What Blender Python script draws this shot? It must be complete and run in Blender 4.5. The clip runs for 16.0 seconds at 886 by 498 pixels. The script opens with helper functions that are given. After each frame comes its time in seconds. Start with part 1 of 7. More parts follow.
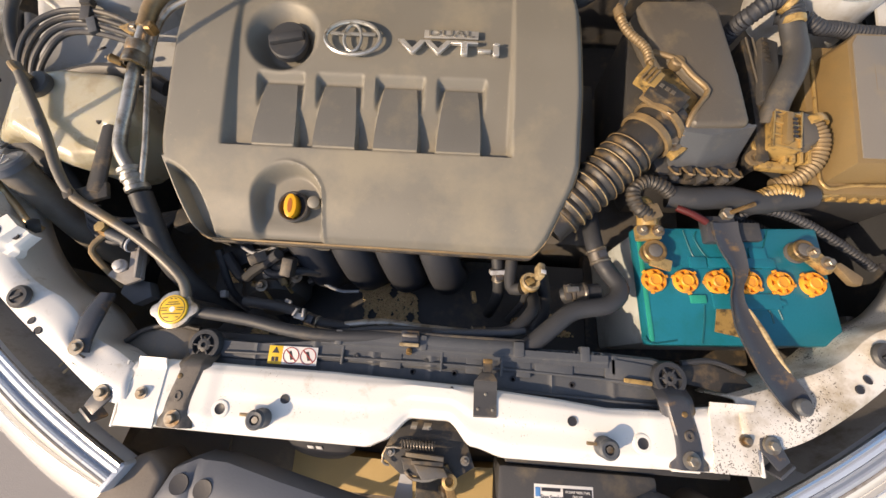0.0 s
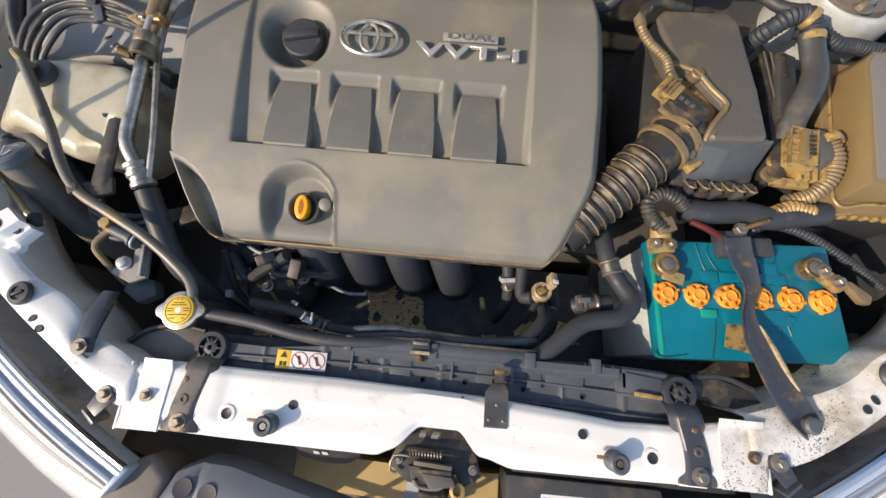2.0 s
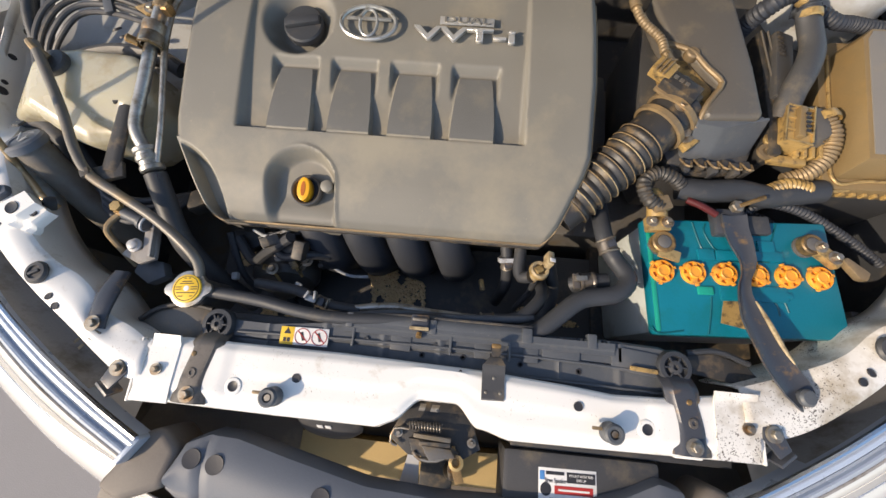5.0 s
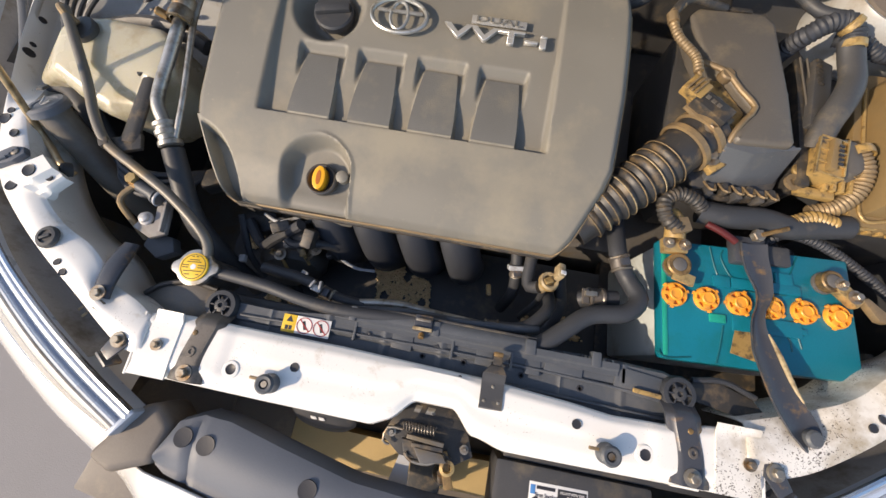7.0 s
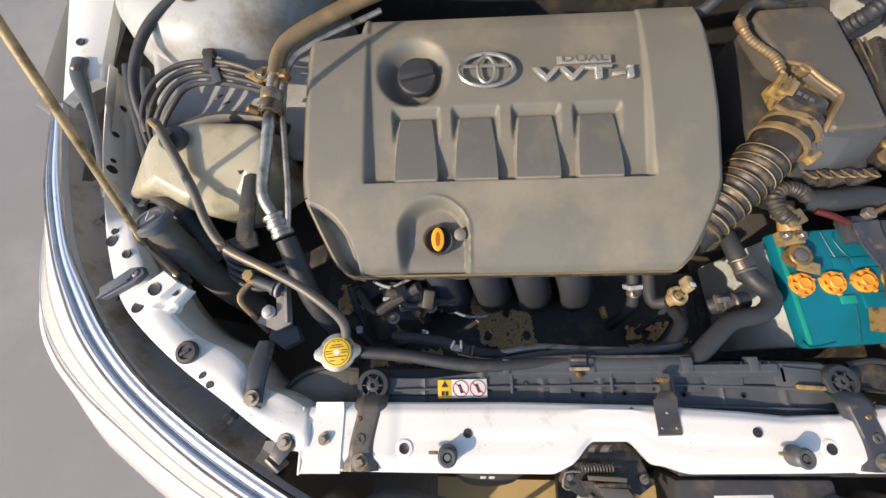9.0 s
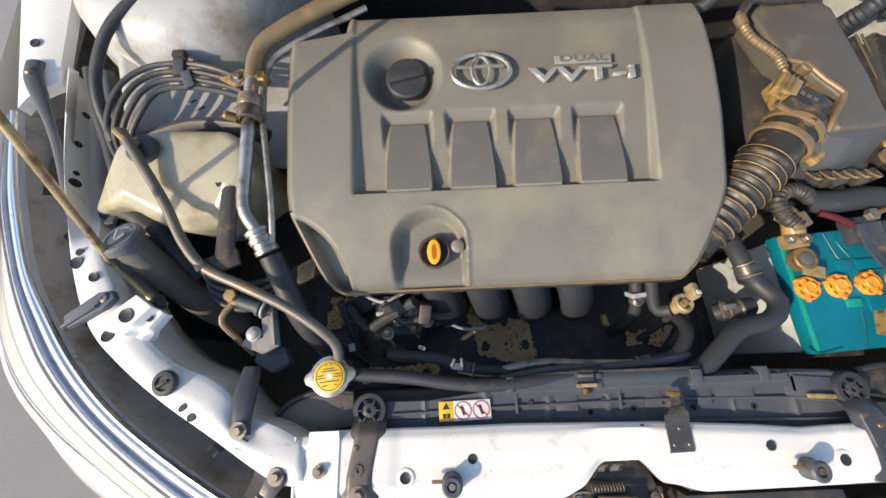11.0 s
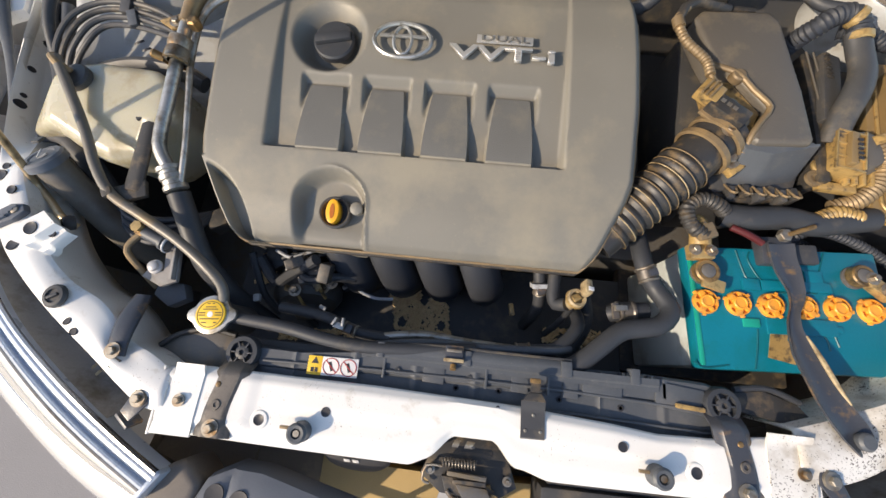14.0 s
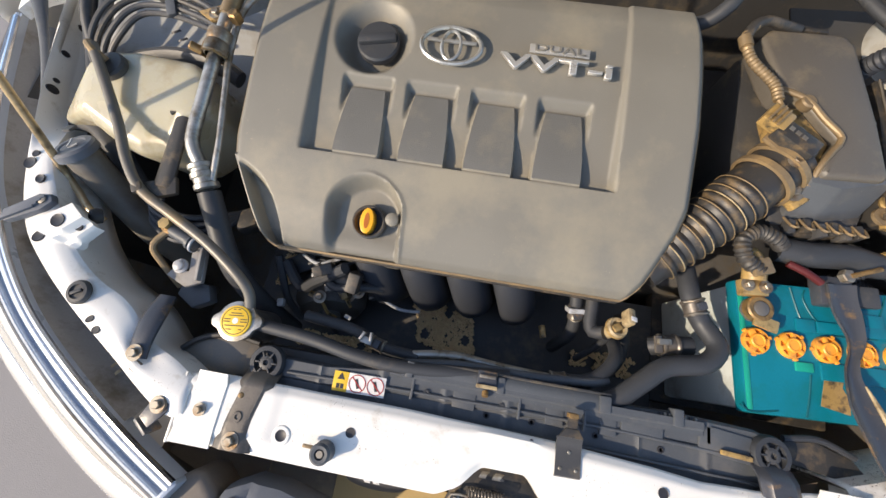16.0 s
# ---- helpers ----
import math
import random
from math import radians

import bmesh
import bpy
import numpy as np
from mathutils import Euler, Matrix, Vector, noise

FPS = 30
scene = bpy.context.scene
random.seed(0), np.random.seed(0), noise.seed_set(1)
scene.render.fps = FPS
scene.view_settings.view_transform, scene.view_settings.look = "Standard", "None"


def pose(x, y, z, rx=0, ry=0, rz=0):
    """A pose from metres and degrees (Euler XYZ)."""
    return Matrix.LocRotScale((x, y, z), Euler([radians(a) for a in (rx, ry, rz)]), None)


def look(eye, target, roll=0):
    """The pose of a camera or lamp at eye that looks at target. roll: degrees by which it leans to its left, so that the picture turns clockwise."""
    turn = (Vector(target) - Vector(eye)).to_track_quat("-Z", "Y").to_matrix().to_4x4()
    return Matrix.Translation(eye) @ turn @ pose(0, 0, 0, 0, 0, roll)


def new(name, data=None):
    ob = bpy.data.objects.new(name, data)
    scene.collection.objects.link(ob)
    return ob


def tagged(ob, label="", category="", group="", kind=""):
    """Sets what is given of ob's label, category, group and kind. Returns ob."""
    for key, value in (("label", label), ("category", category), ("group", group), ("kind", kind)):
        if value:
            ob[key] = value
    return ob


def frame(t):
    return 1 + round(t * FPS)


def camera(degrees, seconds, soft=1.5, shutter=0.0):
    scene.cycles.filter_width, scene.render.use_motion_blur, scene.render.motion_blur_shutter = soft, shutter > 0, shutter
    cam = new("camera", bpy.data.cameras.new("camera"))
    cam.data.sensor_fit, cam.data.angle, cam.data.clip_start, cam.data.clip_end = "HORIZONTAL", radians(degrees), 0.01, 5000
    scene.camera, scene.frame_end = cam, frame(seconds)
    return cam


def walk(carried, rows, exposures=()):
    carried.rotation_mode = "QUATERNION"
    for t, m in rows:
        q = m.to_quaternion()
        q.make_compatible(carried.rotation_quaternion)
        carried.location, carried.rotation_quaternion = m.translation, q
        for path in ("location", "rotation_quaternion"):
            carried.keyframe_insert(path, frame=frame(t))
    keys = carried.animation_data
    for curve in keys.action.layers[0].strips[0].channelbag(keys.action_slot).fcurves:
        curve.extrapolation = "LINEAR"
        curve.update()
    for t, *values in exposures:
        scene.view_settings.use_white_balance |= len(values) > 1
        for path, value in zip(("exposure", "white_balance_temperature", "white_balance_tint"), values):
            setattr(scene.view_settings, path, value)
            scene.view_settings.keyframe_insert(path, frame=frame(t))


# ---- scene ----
cam = camera(97.0, 16.0)
PATH = [
    (0, (0.032, -0.003, 1.327), (-0.056, 0.565, -0.589), -5.0),
    (0.5, (0.021, 0.011, 1.343), (-0.052, 0.581, -0.573), -3.3),
    (1, (0.014, 0.027, 1.328), (-0.046, 0.592, -0.589), -1.9),
    (1.5, (-0.011, 0.041, 1.321), (-0.067, 0.59, -0.601), 0.4),
    (2, (0.004, 0.013, 1.326), (-0.051, 0.558, -0.597), -0.4),
    (2.5, (0.028, -0.006, 1.335), (-0.034, 0.54, -0.588), -2.6),
    (3, (0.027, -0.008, 1.334), (-0.04, 0.539, -0.589), -3.6),
    (3.5, (0.023, -0.009, 1.327), (-0.051, 0.535, -0.596), -3.7),
    (4, (0.018, -0.014, 1.322), (-0.057, 0.527, -0.602), -2.8),
    (4.2, (0.021, -0.016, 1.33), (-0.06, 0.52, -0.595), -3.6),
    (6.5, (0.016, -0.015, 1.33), (-0.098, 0.52, -0.594), -3.4),
    (7, (0.013, -0.01, 1.324), (-0.111, 0.512, -0.602), -2.8),
    (7.5, (-0.002, -0.024, 1.323), (-0.143, 0.486, -0.606), -6.1),
    (8, (-0.009, -0.029, 1.34), (-0.16, 0.501, -0.582), -8.8),
    (8.5, (-0.091, -0.025, 1.352), (-0.222, 0.509, -0.571), -6.8),
    (9, (-0.187, 0.023, 1.351), (-0.266, 0.603, -0.561), -8.6),
    (9.2, (-0.197, 0.039, 1.342), (-0.25, 0.618, -0.571), -7.8),
    (11.3, (-0.203, 0.055, 1.327), (-0.208, 0.614, -0.593), -3.1),
    (11.5, (-0.193, 0.048, 1.332), (-0.201, 0.608, -0.588), -2.8),
    (12, (-0.095, 0.018, 1.344), (-0.124, 0.583, -0.575), -1.7),
    (12.5, (-0.039, -0.002, 1.34), (-0.088, 0.578, -0.574), -1.4),
    (13, (-0.047, 0.005, 1.322), (-0.113, 0.587, -0.591), -1.0),
    (13.5, (-0.054, 0.019, 1.32), (-0.138, 0.585, -0.596), -1.6),
    (14, (-0.03, 0.016, 1.318), (-0.13, 0.569, -0.601), -4.4),
    (14.5, (-0.023, 0.022, 1.319), (-0.135, 0.574, -0.6), -6.6),
    (15, (-0.049, 0.029, 1.318), (-0.169, 0.579, -0.601), -5.3),
    (15.5, (-0.067, 0.035, 1.311), (-0.199, 0.576, -0.61), -4.9),
    (16, (-0.074, 0.044, 1.302), (-0.211, 0.575, -0.621), -4.9),
]
walk(cam, [(t, look(eye, target, roll)) for t, eye, target, roll in PATH], exposures=[
    (0.0, 0.12, 7500, 15), (0.5, 0.09, 7050, 13), (1.0, 0.06, 6650, 11), (2.0, 0.04, 6450, 10), (4.2, 0.07, 6550, 10), (6.5, 0.07, 6700, 12), (8.0, 0.09, 6700, 12), (9.2, 0.04, 6550, 10),
    (11.3, 0.09, 6400, 9), (12.0, 0.06, 6500, 10), (13.0, 0.08, 6500, 10), (13.5, 0.16, 6450, 9), (14.0, 0.10, 6500, 10), (15.0, 0.09, 6480, 10), (15.5, 0.16, 6480, 10), (16.0, 0.17, 6480, 10)])

# ---- light ----
SUN_AZ, SUN_EL = radians(-122), radians(33)   # azimuth from +y towards +x
world = bpy.data.worlds.new("sky")
scene.world = world
world.use_nodes = True
wn = world.node_tree
sky = wn.nodes.new("ShaderNodeTexSky")
sky.sky_type, sky.sun_disc = "NISHITA", False
sky.sun_elevation, sky.sun_rotation = SUN_EL, SUN_AZ
wn.nodes["Background"].inputs["Strength"].default_value = 0.215
wn.links.new(sky.outputs[0], wn.nodes["Background"].inputs["Color"])
sun = new("sun", bpy.data.lights.new("sun", "SUN"))
sun.data.energy, sun.data.angle, sun.data.color = 4.6, radians(0.6), (1.0, 0.82, 0.61)
sun_dir = Vector((math.sin(SUN_AZ) * math.cos(SUN_EL), math.cos(SUN_AZ) * math.cos(SUN_EL), math.sin(SUN_EL)))
sun.matrix_world = look(sun_dir * 10, (0, 0, 0))


# ---- materials ----
def material(name, colour, rough=0.5, metal=0.0, vary=0.25, scale=18.0, bump=0.15, fine=350.0, stain=None, stain_amount=0.5, stain_scale=9.0,
             coat=0.0, transmission=0.0, specks=None):
    m = bpy.data.materials.new(name)
    m.use_nodes = True
    nt = m.node_tree
    n, link = nt.nodes, nt.links.new
    b = n["Principled BSDF"]
    geo = n.new("ShaderNodeTexCoord")
    big = n.new("ShaderNodeTexNoise")
    big.inputs["Scale"].default_value, big.inputs["Detail"].default_value = scale, 6
    small = n.new("ShaderNodeTexNoise")
    small.inputs["Scale"].default_value, small.inputs["Detail"].default_value = fine, 3
    for t in (big, small):
        link(geo.outputs["Object"], t.inputs["Vector"])
    dark = tuple(c * (1 - vary) for c in colour)
    light = tuple(min(1, c * (1 + vary)) for c in colour)
    mix = n.new("ShaderNodeMix")
    mix.data_type = "RGBA"
    mix.inputs["A"].default_value, mix.inputs["B"].default_value = (*dark, 1), (*light, 1)
    half = n.new("ShaderNodeMath")
    half.operation = "MULTIPLY_ADD"
    half.inputs[1].default_value = 0.35
    link(small.outputs["Fac"], half.inputs[0])
    m65 = n.new("ShaderNodeMath")
    m65.operation = "MULTIPLY"
    m65.inputs[1].default_value = 0.65
    link(big.outputs["Fac"], m65.inputs[0])
    link(m65.outputs[0], half.inputs[2])
    link(half.outputs[0], mix.inputs["Factor"])
    out = mix.outputs["Result"]
    if stain:
        st = n.new("ShaderNodeTexNoise")
        st.inputs["Scale"].default_value, st.inputs["Detail"].default_value, st.inputs["Roughness"].default_value = stain_scale, 8, 0.65
        link(geo.outputs["Object"], st.inputs["Vector"])
        ramp = n.new("ShaderNodeMapRange")
        ramp.inputs["From Min"].default_value, ramp.inputs["From Max"].default_value = 0.62 - 0.3 * stain_amount, 0.75 - 0.2 * stain_amount
        link(st.outputs["Fac"], ramp.inputs["Value"])
        smix = n.new("ShaderNodeMix")
        smix.data_type = "RGBA"
        smix.inputs["B"].default_value = (*stain, 1)
        link(out, smix.inputs["A"])
        link(ramp.outputs["Result"], smix.inputs["Factor"])
        out = smix.outputs["Result"]
    if specks:
        # small scattered dirt marks, denser where a broad noise is high
        ink, amount, size = specks
        sp = n.new("ShaderNodeTexVoronoi")
        sp.inputs["Scale"].default_value = size
        wide = n.new("ShaderNodeTexNoise")
        wide.inputs["Scale"].default_value, wide.inputs["Detail"].default_value = 14, 4
        wob = n.new("ShaderNodeTexNoise")
        wob.inputs["Scale"].default_value = 160
        link(geo.outputs["Object"], wob.inputs["Vector"])
        push = n.new("ShaderNodeMix")
        push.data_type, push.blend_type = "RGBA", "LINEAR_LIGHT"
        push.inputs["Factor"].default_value = 0.008
        link(geo.outputs["Object"], push.inputs["A"])
        link(wob.outputs["Color"], push.inputs["B"])
        link(push.outputs["Result"], sp.inputs["Vector"])
        link(geo.outputs["Object"], wide.inputs["Vector"])
        reach = n.new("ShaderNodeMapRange")
        reach.inputs["From Min"].default_value, reach.inputs["From Max"].default_value = 0.34, 0.64
        reach.inputs["To Max"].default_value = amount
        link(wide.outputs["Fac"], reach.inputs["Value"])
        less = n.new("ShaderNodeMath")
        less.operation = "LESS_THAN"
        link(sp.outputs["Distance"], less.inputs[0])
        link(reach.outputs["Result"], less.inputs[1])
        pmix = n.new("ShaderNodeMix")
        pmix.data_type = "RGBA"
        pmix.inputs["B"].default_value = (*ink, 1)
        link(out, pmix.inputs["A"])
        link(less.outputs[0], pmix.inputs["Factor"])
        out = pmix.outputs["Result"]
    link(out, b.inputs["Base Color"])
    rr = n.new("ShaderNodeMapRange")
    rr.inputs["To Min"].default_value, rr.inputs["To Max"].default_value = max(0.02, rough - 0.12), min(1, rough + 0.12)
    link(big.outputs["Fac"], rr.inputs["Value"])
    link(rr.outputs["Result"], b.inputs["Roughness"])
    b.inputs["Metallic"].default_value = metal
    b.inputs["Coat Weight"].default_value = coat
    b.inputs["Coat Roughness"].default_value = 0.08
    b.inputs["Transmission Weight"].default_value = transmission
    if bump:
        bp = n.new("ShaderNodeBump")
        bp.inputs["Strength"].default_value, bp.inputs["Distance"].default_value = bump, 0.001
        link(small.outputs["Fac"], bp.inputs["Height"])
        link(bp.outputs["Normal"], b.inputs["Normal"])
    return m


M_WHITE = material("white_car_paint", (0.83, 0.81, 0.765), 0.32, vary=0.05, bump=0.03, stain=(0.60, 0.55, 0.46), stain_amount=0.10, stain_scale=22, coat=0.3, specks=((0.22, 0.18, 0.13), 0.13, 200))
M_WHITE_DIRTY = material("dirty_white_paint", (0.72, 0.70, 0.66), 0.42, vary=0.08, bump=0.05, stain=(0.36, 0.30, 0.21), stain_amount=0.42, stain_scale=11, specks=((0.10, 0.085, 0.07), 0.42, 250))
M_BODY = material("white_body_paint", (0.72, 0.71, 0.68), 0.22, vary=0.03, bump=0.0, coat=0.8)
M_GREY_PAINT = material("inner_panel_paint", (0.46, 0.47, 0.465), 0.34, 0.0, vary=0.12, stain=(0.26, 0.215, 0.155), stain_amount=0.45, coat=0.2)
M_COVER = material("grey_cover_plastic", (0.188, 0.178, 0.152), 0.50, vary=0.13, scale=11, fine=850, bump=0.28, stain=(0.262, 0.236, 0.180), stain_amount=0.42, stain_scale=6, specks=((0.29, 0.26, 0.20), 0.10, 120))
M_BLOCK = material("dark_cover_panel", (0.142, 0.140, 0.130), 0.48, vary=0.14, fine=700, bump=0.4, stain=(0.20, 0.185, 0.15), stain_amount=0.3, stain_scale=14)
M_BLACK = material("black_plastic", (0.058, 0.058, 0.060), 0.5, vary=0.3, stain=(0.15, 0.125, 0.09), stain_amount=0.28, stain_scale=14)
M_BLACK2 = material("dusty_black_plastic", (0.040, 0.038, 0.036), 0.5, vary=0.3, stain=(0.125, 0.095, 0.060), stain_amount=0.42, stain_scale=48)
M_RUBBER = material("black_rubber", (0.038, 0.041, 0.047), 0.55, vary=0.35, stain=(0.085, 0.076, 0.064), stain_amount=0.15, stain_scale=24)
M_DUSTY = material("dust_coated_plastic", (0.37, 0.245, 0.090), 0.34, vary=0.5, stain=(0.060, 0.048, 0.034), stain_amount=0.42, stain_scale=85)
M_BOX = material("air_box_plastic", (0.112, 0.101, 0.086), 0.5, vary=0.15, stain=(0.22, 0.18, 0.12), stain_amount=0.25, stain_scale=8, bump=0.25)
M_FUSE = material("sun_and_dust_plastic", (0.215, 0.152, 0.072), 0.5, vary=0.18, stain=(0.26, 0.17, 0.068), stain_amount=0.38, stain_scale=7, bump=0.2)
M_TEAL = material("teal_battery_plastic", (0.003, 0.165, 0.235), 0.34, vary=0.2, stain=(0.004, 0.14, 0.17), stain_amount=0.35, stain_scale=14)
M_GREEN = material("green_trim_plastic", (0.01, 0.30, 0.22), 0.35, vary=0.25)
M_CASE = material("white_battery_case", (0.55, 0.60, 0.60), 0.4, vary=0.06, stain=(0.32, 0.32, 0.28), stain_amount=0.3)
M_ORANGE = material("orange_cap_plastic", (0.90, 0.36, 0.04), 0.4, vary=0.2, stain=(0.45, 0.20, 0.05), stain_amount=0.3, stain_scale=40)
M_YELLOW = material("yellow_plastic", (0.85, 0.42, 0.02), 0.35, vary=0.1)
M_STEEL = material("worn_steel", (0.34, 0.31, 0.26), 0.46, 0.75, vary=0.3, stain=(0.22, 0.14, 0.07), stain_amount=0.5, stain_scale=40)
M_ALU = material("aluminium_pipe", (0.48, 0.47, 0.44), 0.42, 0.8, vary=0.2, stain=(0.20, 0.165, 0.11), stain_amount=0.48, stain_scale=30)
M_BRONZE = material("dusty_coated_steel", (0.24, 0.175, 0.100), 0.48, 0.3, vary=0.35, stain=(0.34, 0.235, 0.115), stain_amount=0.42, stain_scale=30)
M_BRASS = material("corroded_lead_terminal", (0.34, 0.21, 0.085), 0.42, 0.6, vary=0.45, stain=(0.10, 0.075, 0.045), stain_amount=0.5, stain_scale=60)
M_CHROME = material("chrome_trim", (0.80, 0.81, 0.83), 0.16, 1.0, vary=0.05, bump=0.0)
M_BADGE = material("silver_badge_plastic", (0.66, 0.65, 0.62), 0.3, 0.6, vary=0.06, bump=0.0)
M_TANK = material("yellowed_translucent_plastic", (0.45, 0.415, 0.305), 0.27, vary=0.12, scale=7, stain=(0.30, 0.24, 0.13), stain_amount=0.30, stain_scale=8)
M_TANK.node_tree.nodes["Principled BSDF"].inputs["Subsurface Weight"].default_value = 0.55
M_TANK.node_tree.nodes["Principled BSDF"].inputs["Subsurface Radius"].default_value = (1.0, 0.8, 0.45)
M_TANK.node_tree.nodes["Principled BSDF"].inputs["Subsurface Scale"].default_value = 0.035
M_LENS = material("headlamp_lens", (0.52, 0.58, 0.68), 0.30, 0.25, vary=0.08, bump=0.0, coat=0.7)
M_FRONT = material("bumper_dark_plastic", (0.12, 0.132, 0.155), 0.55, vary=0.12)
M_CORE = material("dusty_condenser_fins", (0.48, 0.35, 0.16), 0.6, 0.2, vary=0.15, scale=30)
M_LABEL = material("white_label", (0.78, 0.77, 0.75), 0.5, vary=0.03)
M_LABELY = material("yellow_label", (0.85, 0.55, 0.04), 0.45, vary=0.04)
M_INK = material("dark_ink", (0.03, 0.03, 0.035), 0.5, vary=0.1)
M_RED = material("red_ink", (0.42, 0.035, 0.03), 0.5, vary=0.1)
M_BLUE = material("blue_ink", (0.08, 0.25, 0.55), 0.5, vary=0.1)
M_ASPHALT = material("asphalt", (0.235, 0.225, 0.225), 0.85, vary=0.22, scale=4, fine=240, bump=0.7, stain=(0.30, 0.285, 0.275), stain_amount=0.35, stain_scale=1.2)
M_WORN = material("worn_brown_steel", (0.150, 0.132, 0.112), 0.38, 0.35, vary=0.3, stain=(0.055, 0.050, 0.048), stain_amount=0.35, stain_scale=35)
M_FUSE_TOP = material("grey_lid_plastic", (0.205, 0.190, 0.168), 0.5, vary=0.10, stain=(0.26, 0.22, 0.15), stain_amount=0.18, stain_scale=8, bump=0.2)
M_HOSE = material("dusty_grey_hose", (0.165, 0.150, 0.128), 0.42, 0.15, vary=0.3, stain=(0.28, 0.205, 0.115), stain_amount=0.30, stain_scale=14)
M_GRIME = material("grimy_front_panel", (0.150, 0.128, 0.108), 0.62, vary=0.25, stain=(0.24, 0.20, 0.15), stain_amount=0.3, stain_scale=12)
M_EMBLEM = material("dull_silver_emblem", (0.44, 0.44, 0.42), 0.32, 0.6, vary=0.15, stain=(0.20, 0.18, 0.14), stain_amount=0.3, stain_scale=70)
M_GRAVEL = material("dry_gravel", (1.0, 0.60, 0.34), 0.8, vary=0.4, scale=110)
M_METAL = material("dark_engine_metal", (0.135, 0.128, 0.120), 0.5, 0.3, vary=0.4, stain=(0.15, 0.115, 0.07), stain_amount=0.3, stain_scale=20)
M_LATCH = material("pale_grey_steel", (0.50, 0.50, 0.50), 0.45, 0.2, vary=0.1)
M_NECK = material("grey_translucent_neck", (0.17, 0.16, 0.14), 0.5, vary=0.15, stain=(0.12, 0.10, 0.08), stain_amount=0.4)
M_RUNNER = material("matt_black_manifold", (0.034, 0.038, 0.047), 0.55, vary=0.3)
M_DUCT = material("intake_rubber", (0.034, 0.033, 0.033), 0.46, vary=0.3, stain=(0.15, 0.105, 0.055), stain_amount=0.34, stain_scale=45)
M_SHROUD = material("dusty_shroud_plastic", (0.084, 0.092, 0.103), 0.5, vary=0.28, stain=(0.12, 0.12, 0.12), stain_amount=0.32, stain_scale=24, specks=((0.20, 0.19, 0.17), 0.10, 160))
M_STRAP = material("painted_strap_steel", (0.064, 0.068, 0.080), 0.36, 0.2, vary=0.3, stain=(0.26, 0.16, 0.07), stain_amount=0.22, stain_scale=40)
# darker copy of the orange plastic, with the shade of recesses painted in
M_AMBER = material("shaded_pit_plastic", (0.42, 0.12, 0.012), 0.4, vary=0.2)
M_TEAL_DARK = material("dark_teal_moulding", (0.003, 0.10, 0.125), 0.4, vary=0.2)
M_TROUGH = material("dusty_grey_housing", (0.31, 0.295, 0.280), 0.6, vary=0.3, stain=(0.16, 0.135, 0.105), stain_amount=0.45, stain_scale=16)
M_LENS_CLEAR = material("pearly_clear_lens", (0.74, 0.72, 0.66), 0.16, vary=0.06, scale=5, bump=0.0, stain=(0.68, 0.64, 0.56), stain_amount=0.25, stain_scale=4, coat=1.0)
M_LAMP_BAND = material("slate_lamp_moulding", (0.38, 0.43, 0.51), 0.3, 0.2, vary=0.15, coat=0.6)
# gold tone, also laid on lugs and edges as sunlit glints
M_GOLD = material("dusty_glint_gold", (0.52, 0.36, 0.15), 0.4, 0.5, vary=0.4, stain=(0.16, 0.11, 0.06), stain_amount=0.35, stain_scale=60)
M_CREAM = material("cream_plastic", (0.42, 0.33, 0.19), 0.5, vary=0.3, stain=(0.16, 0.11, 0.055), stain_amount=0.5, stain_scale=60)
M_PALE = material("pale_connector", (0.40, 0.42, 0.45), 0.5, vary=0.2, stain=(0.16, 0.14, 0.12), stain_amount=0.3, stain_scale=60)
M_CABLE_RED = material("red_cable_sleeve", (0.085, 0.011, 0.010), 0.5, vary=0.2)


# ---- builders ----
def finish(ob, angle=35):
    me = ob.data
    me.shade_smooth()
    me.set_sharp_from_angle(angle=radians(angle))
    return ob


def mesh_of(name, bm):
    me = bpy.data.meshes.new(name)
    bmesh.ops.recalc_face_normals(bm, faces=bm.faces[:])
    bm.to_mesh(me)
    bm.free()
    return me


def thing(name, label, category, at=(0, 0, 0), group="", kind=""):
    """An Empty at the base of a thing, to parent its parts."""
    return tagged(put(new(name), at), label, category, group, kind)


def put(ob, at):
    ob.matrix_basis = Matrix.Translation(at) if not isinstance(at, Matrix) else at
    return ob


def part(name, bm, mat, parent, label="", angle=35):
    """One mesh under a thing; the bmesh is in world coordinates."""
    ob = new(name, mesh_of(name, bm))
    ob.data.materials.append(mat)
    finish(ob, angle)
    ob.parent = parent
    ob.matrix_parent_inverse = world_of(parent).inverted()
    return tagged(ob, label)


def world_of(ob):
    m = ob.matrix_parent_inverse @ ob.matrix_basis if ob.parent else ob.matrix_basis.copy()
    return world_of(ob.parent) @ m if ob.parent else m


def solo(name, bm, mat, label, category, group="", kind="", angle=35):
    ob = new(name, mesh_of(name, bm))
    ob.data.materials.append(mat)
    finish(ob, angle)
    return tagged(ob, label, category, group, kind)


def box(size, m=Matrix(), bevel=0.0, bm=None):
    own = bmesh.new()
    bmesh.ops.create_cube(own, size=1.0, matrix=Matrix.Diagonal((*size, 1)))
    if bevel:
        bmesh.ops.bevel(own, geom=own.edges[:], offset=bevel, segments=2, affect="EDGES", profile=0.6)
    own.transform(m)
    return merge(bm, own)


def merge(bm, own):
    if bm is None:
        return own
    me = bpy.data.meshes.new("tmp")
    own.to_mesh(me)
    own.free()
    bm.from_mesh(me)
    bpy.data.meshes.remove(me)
    return bm


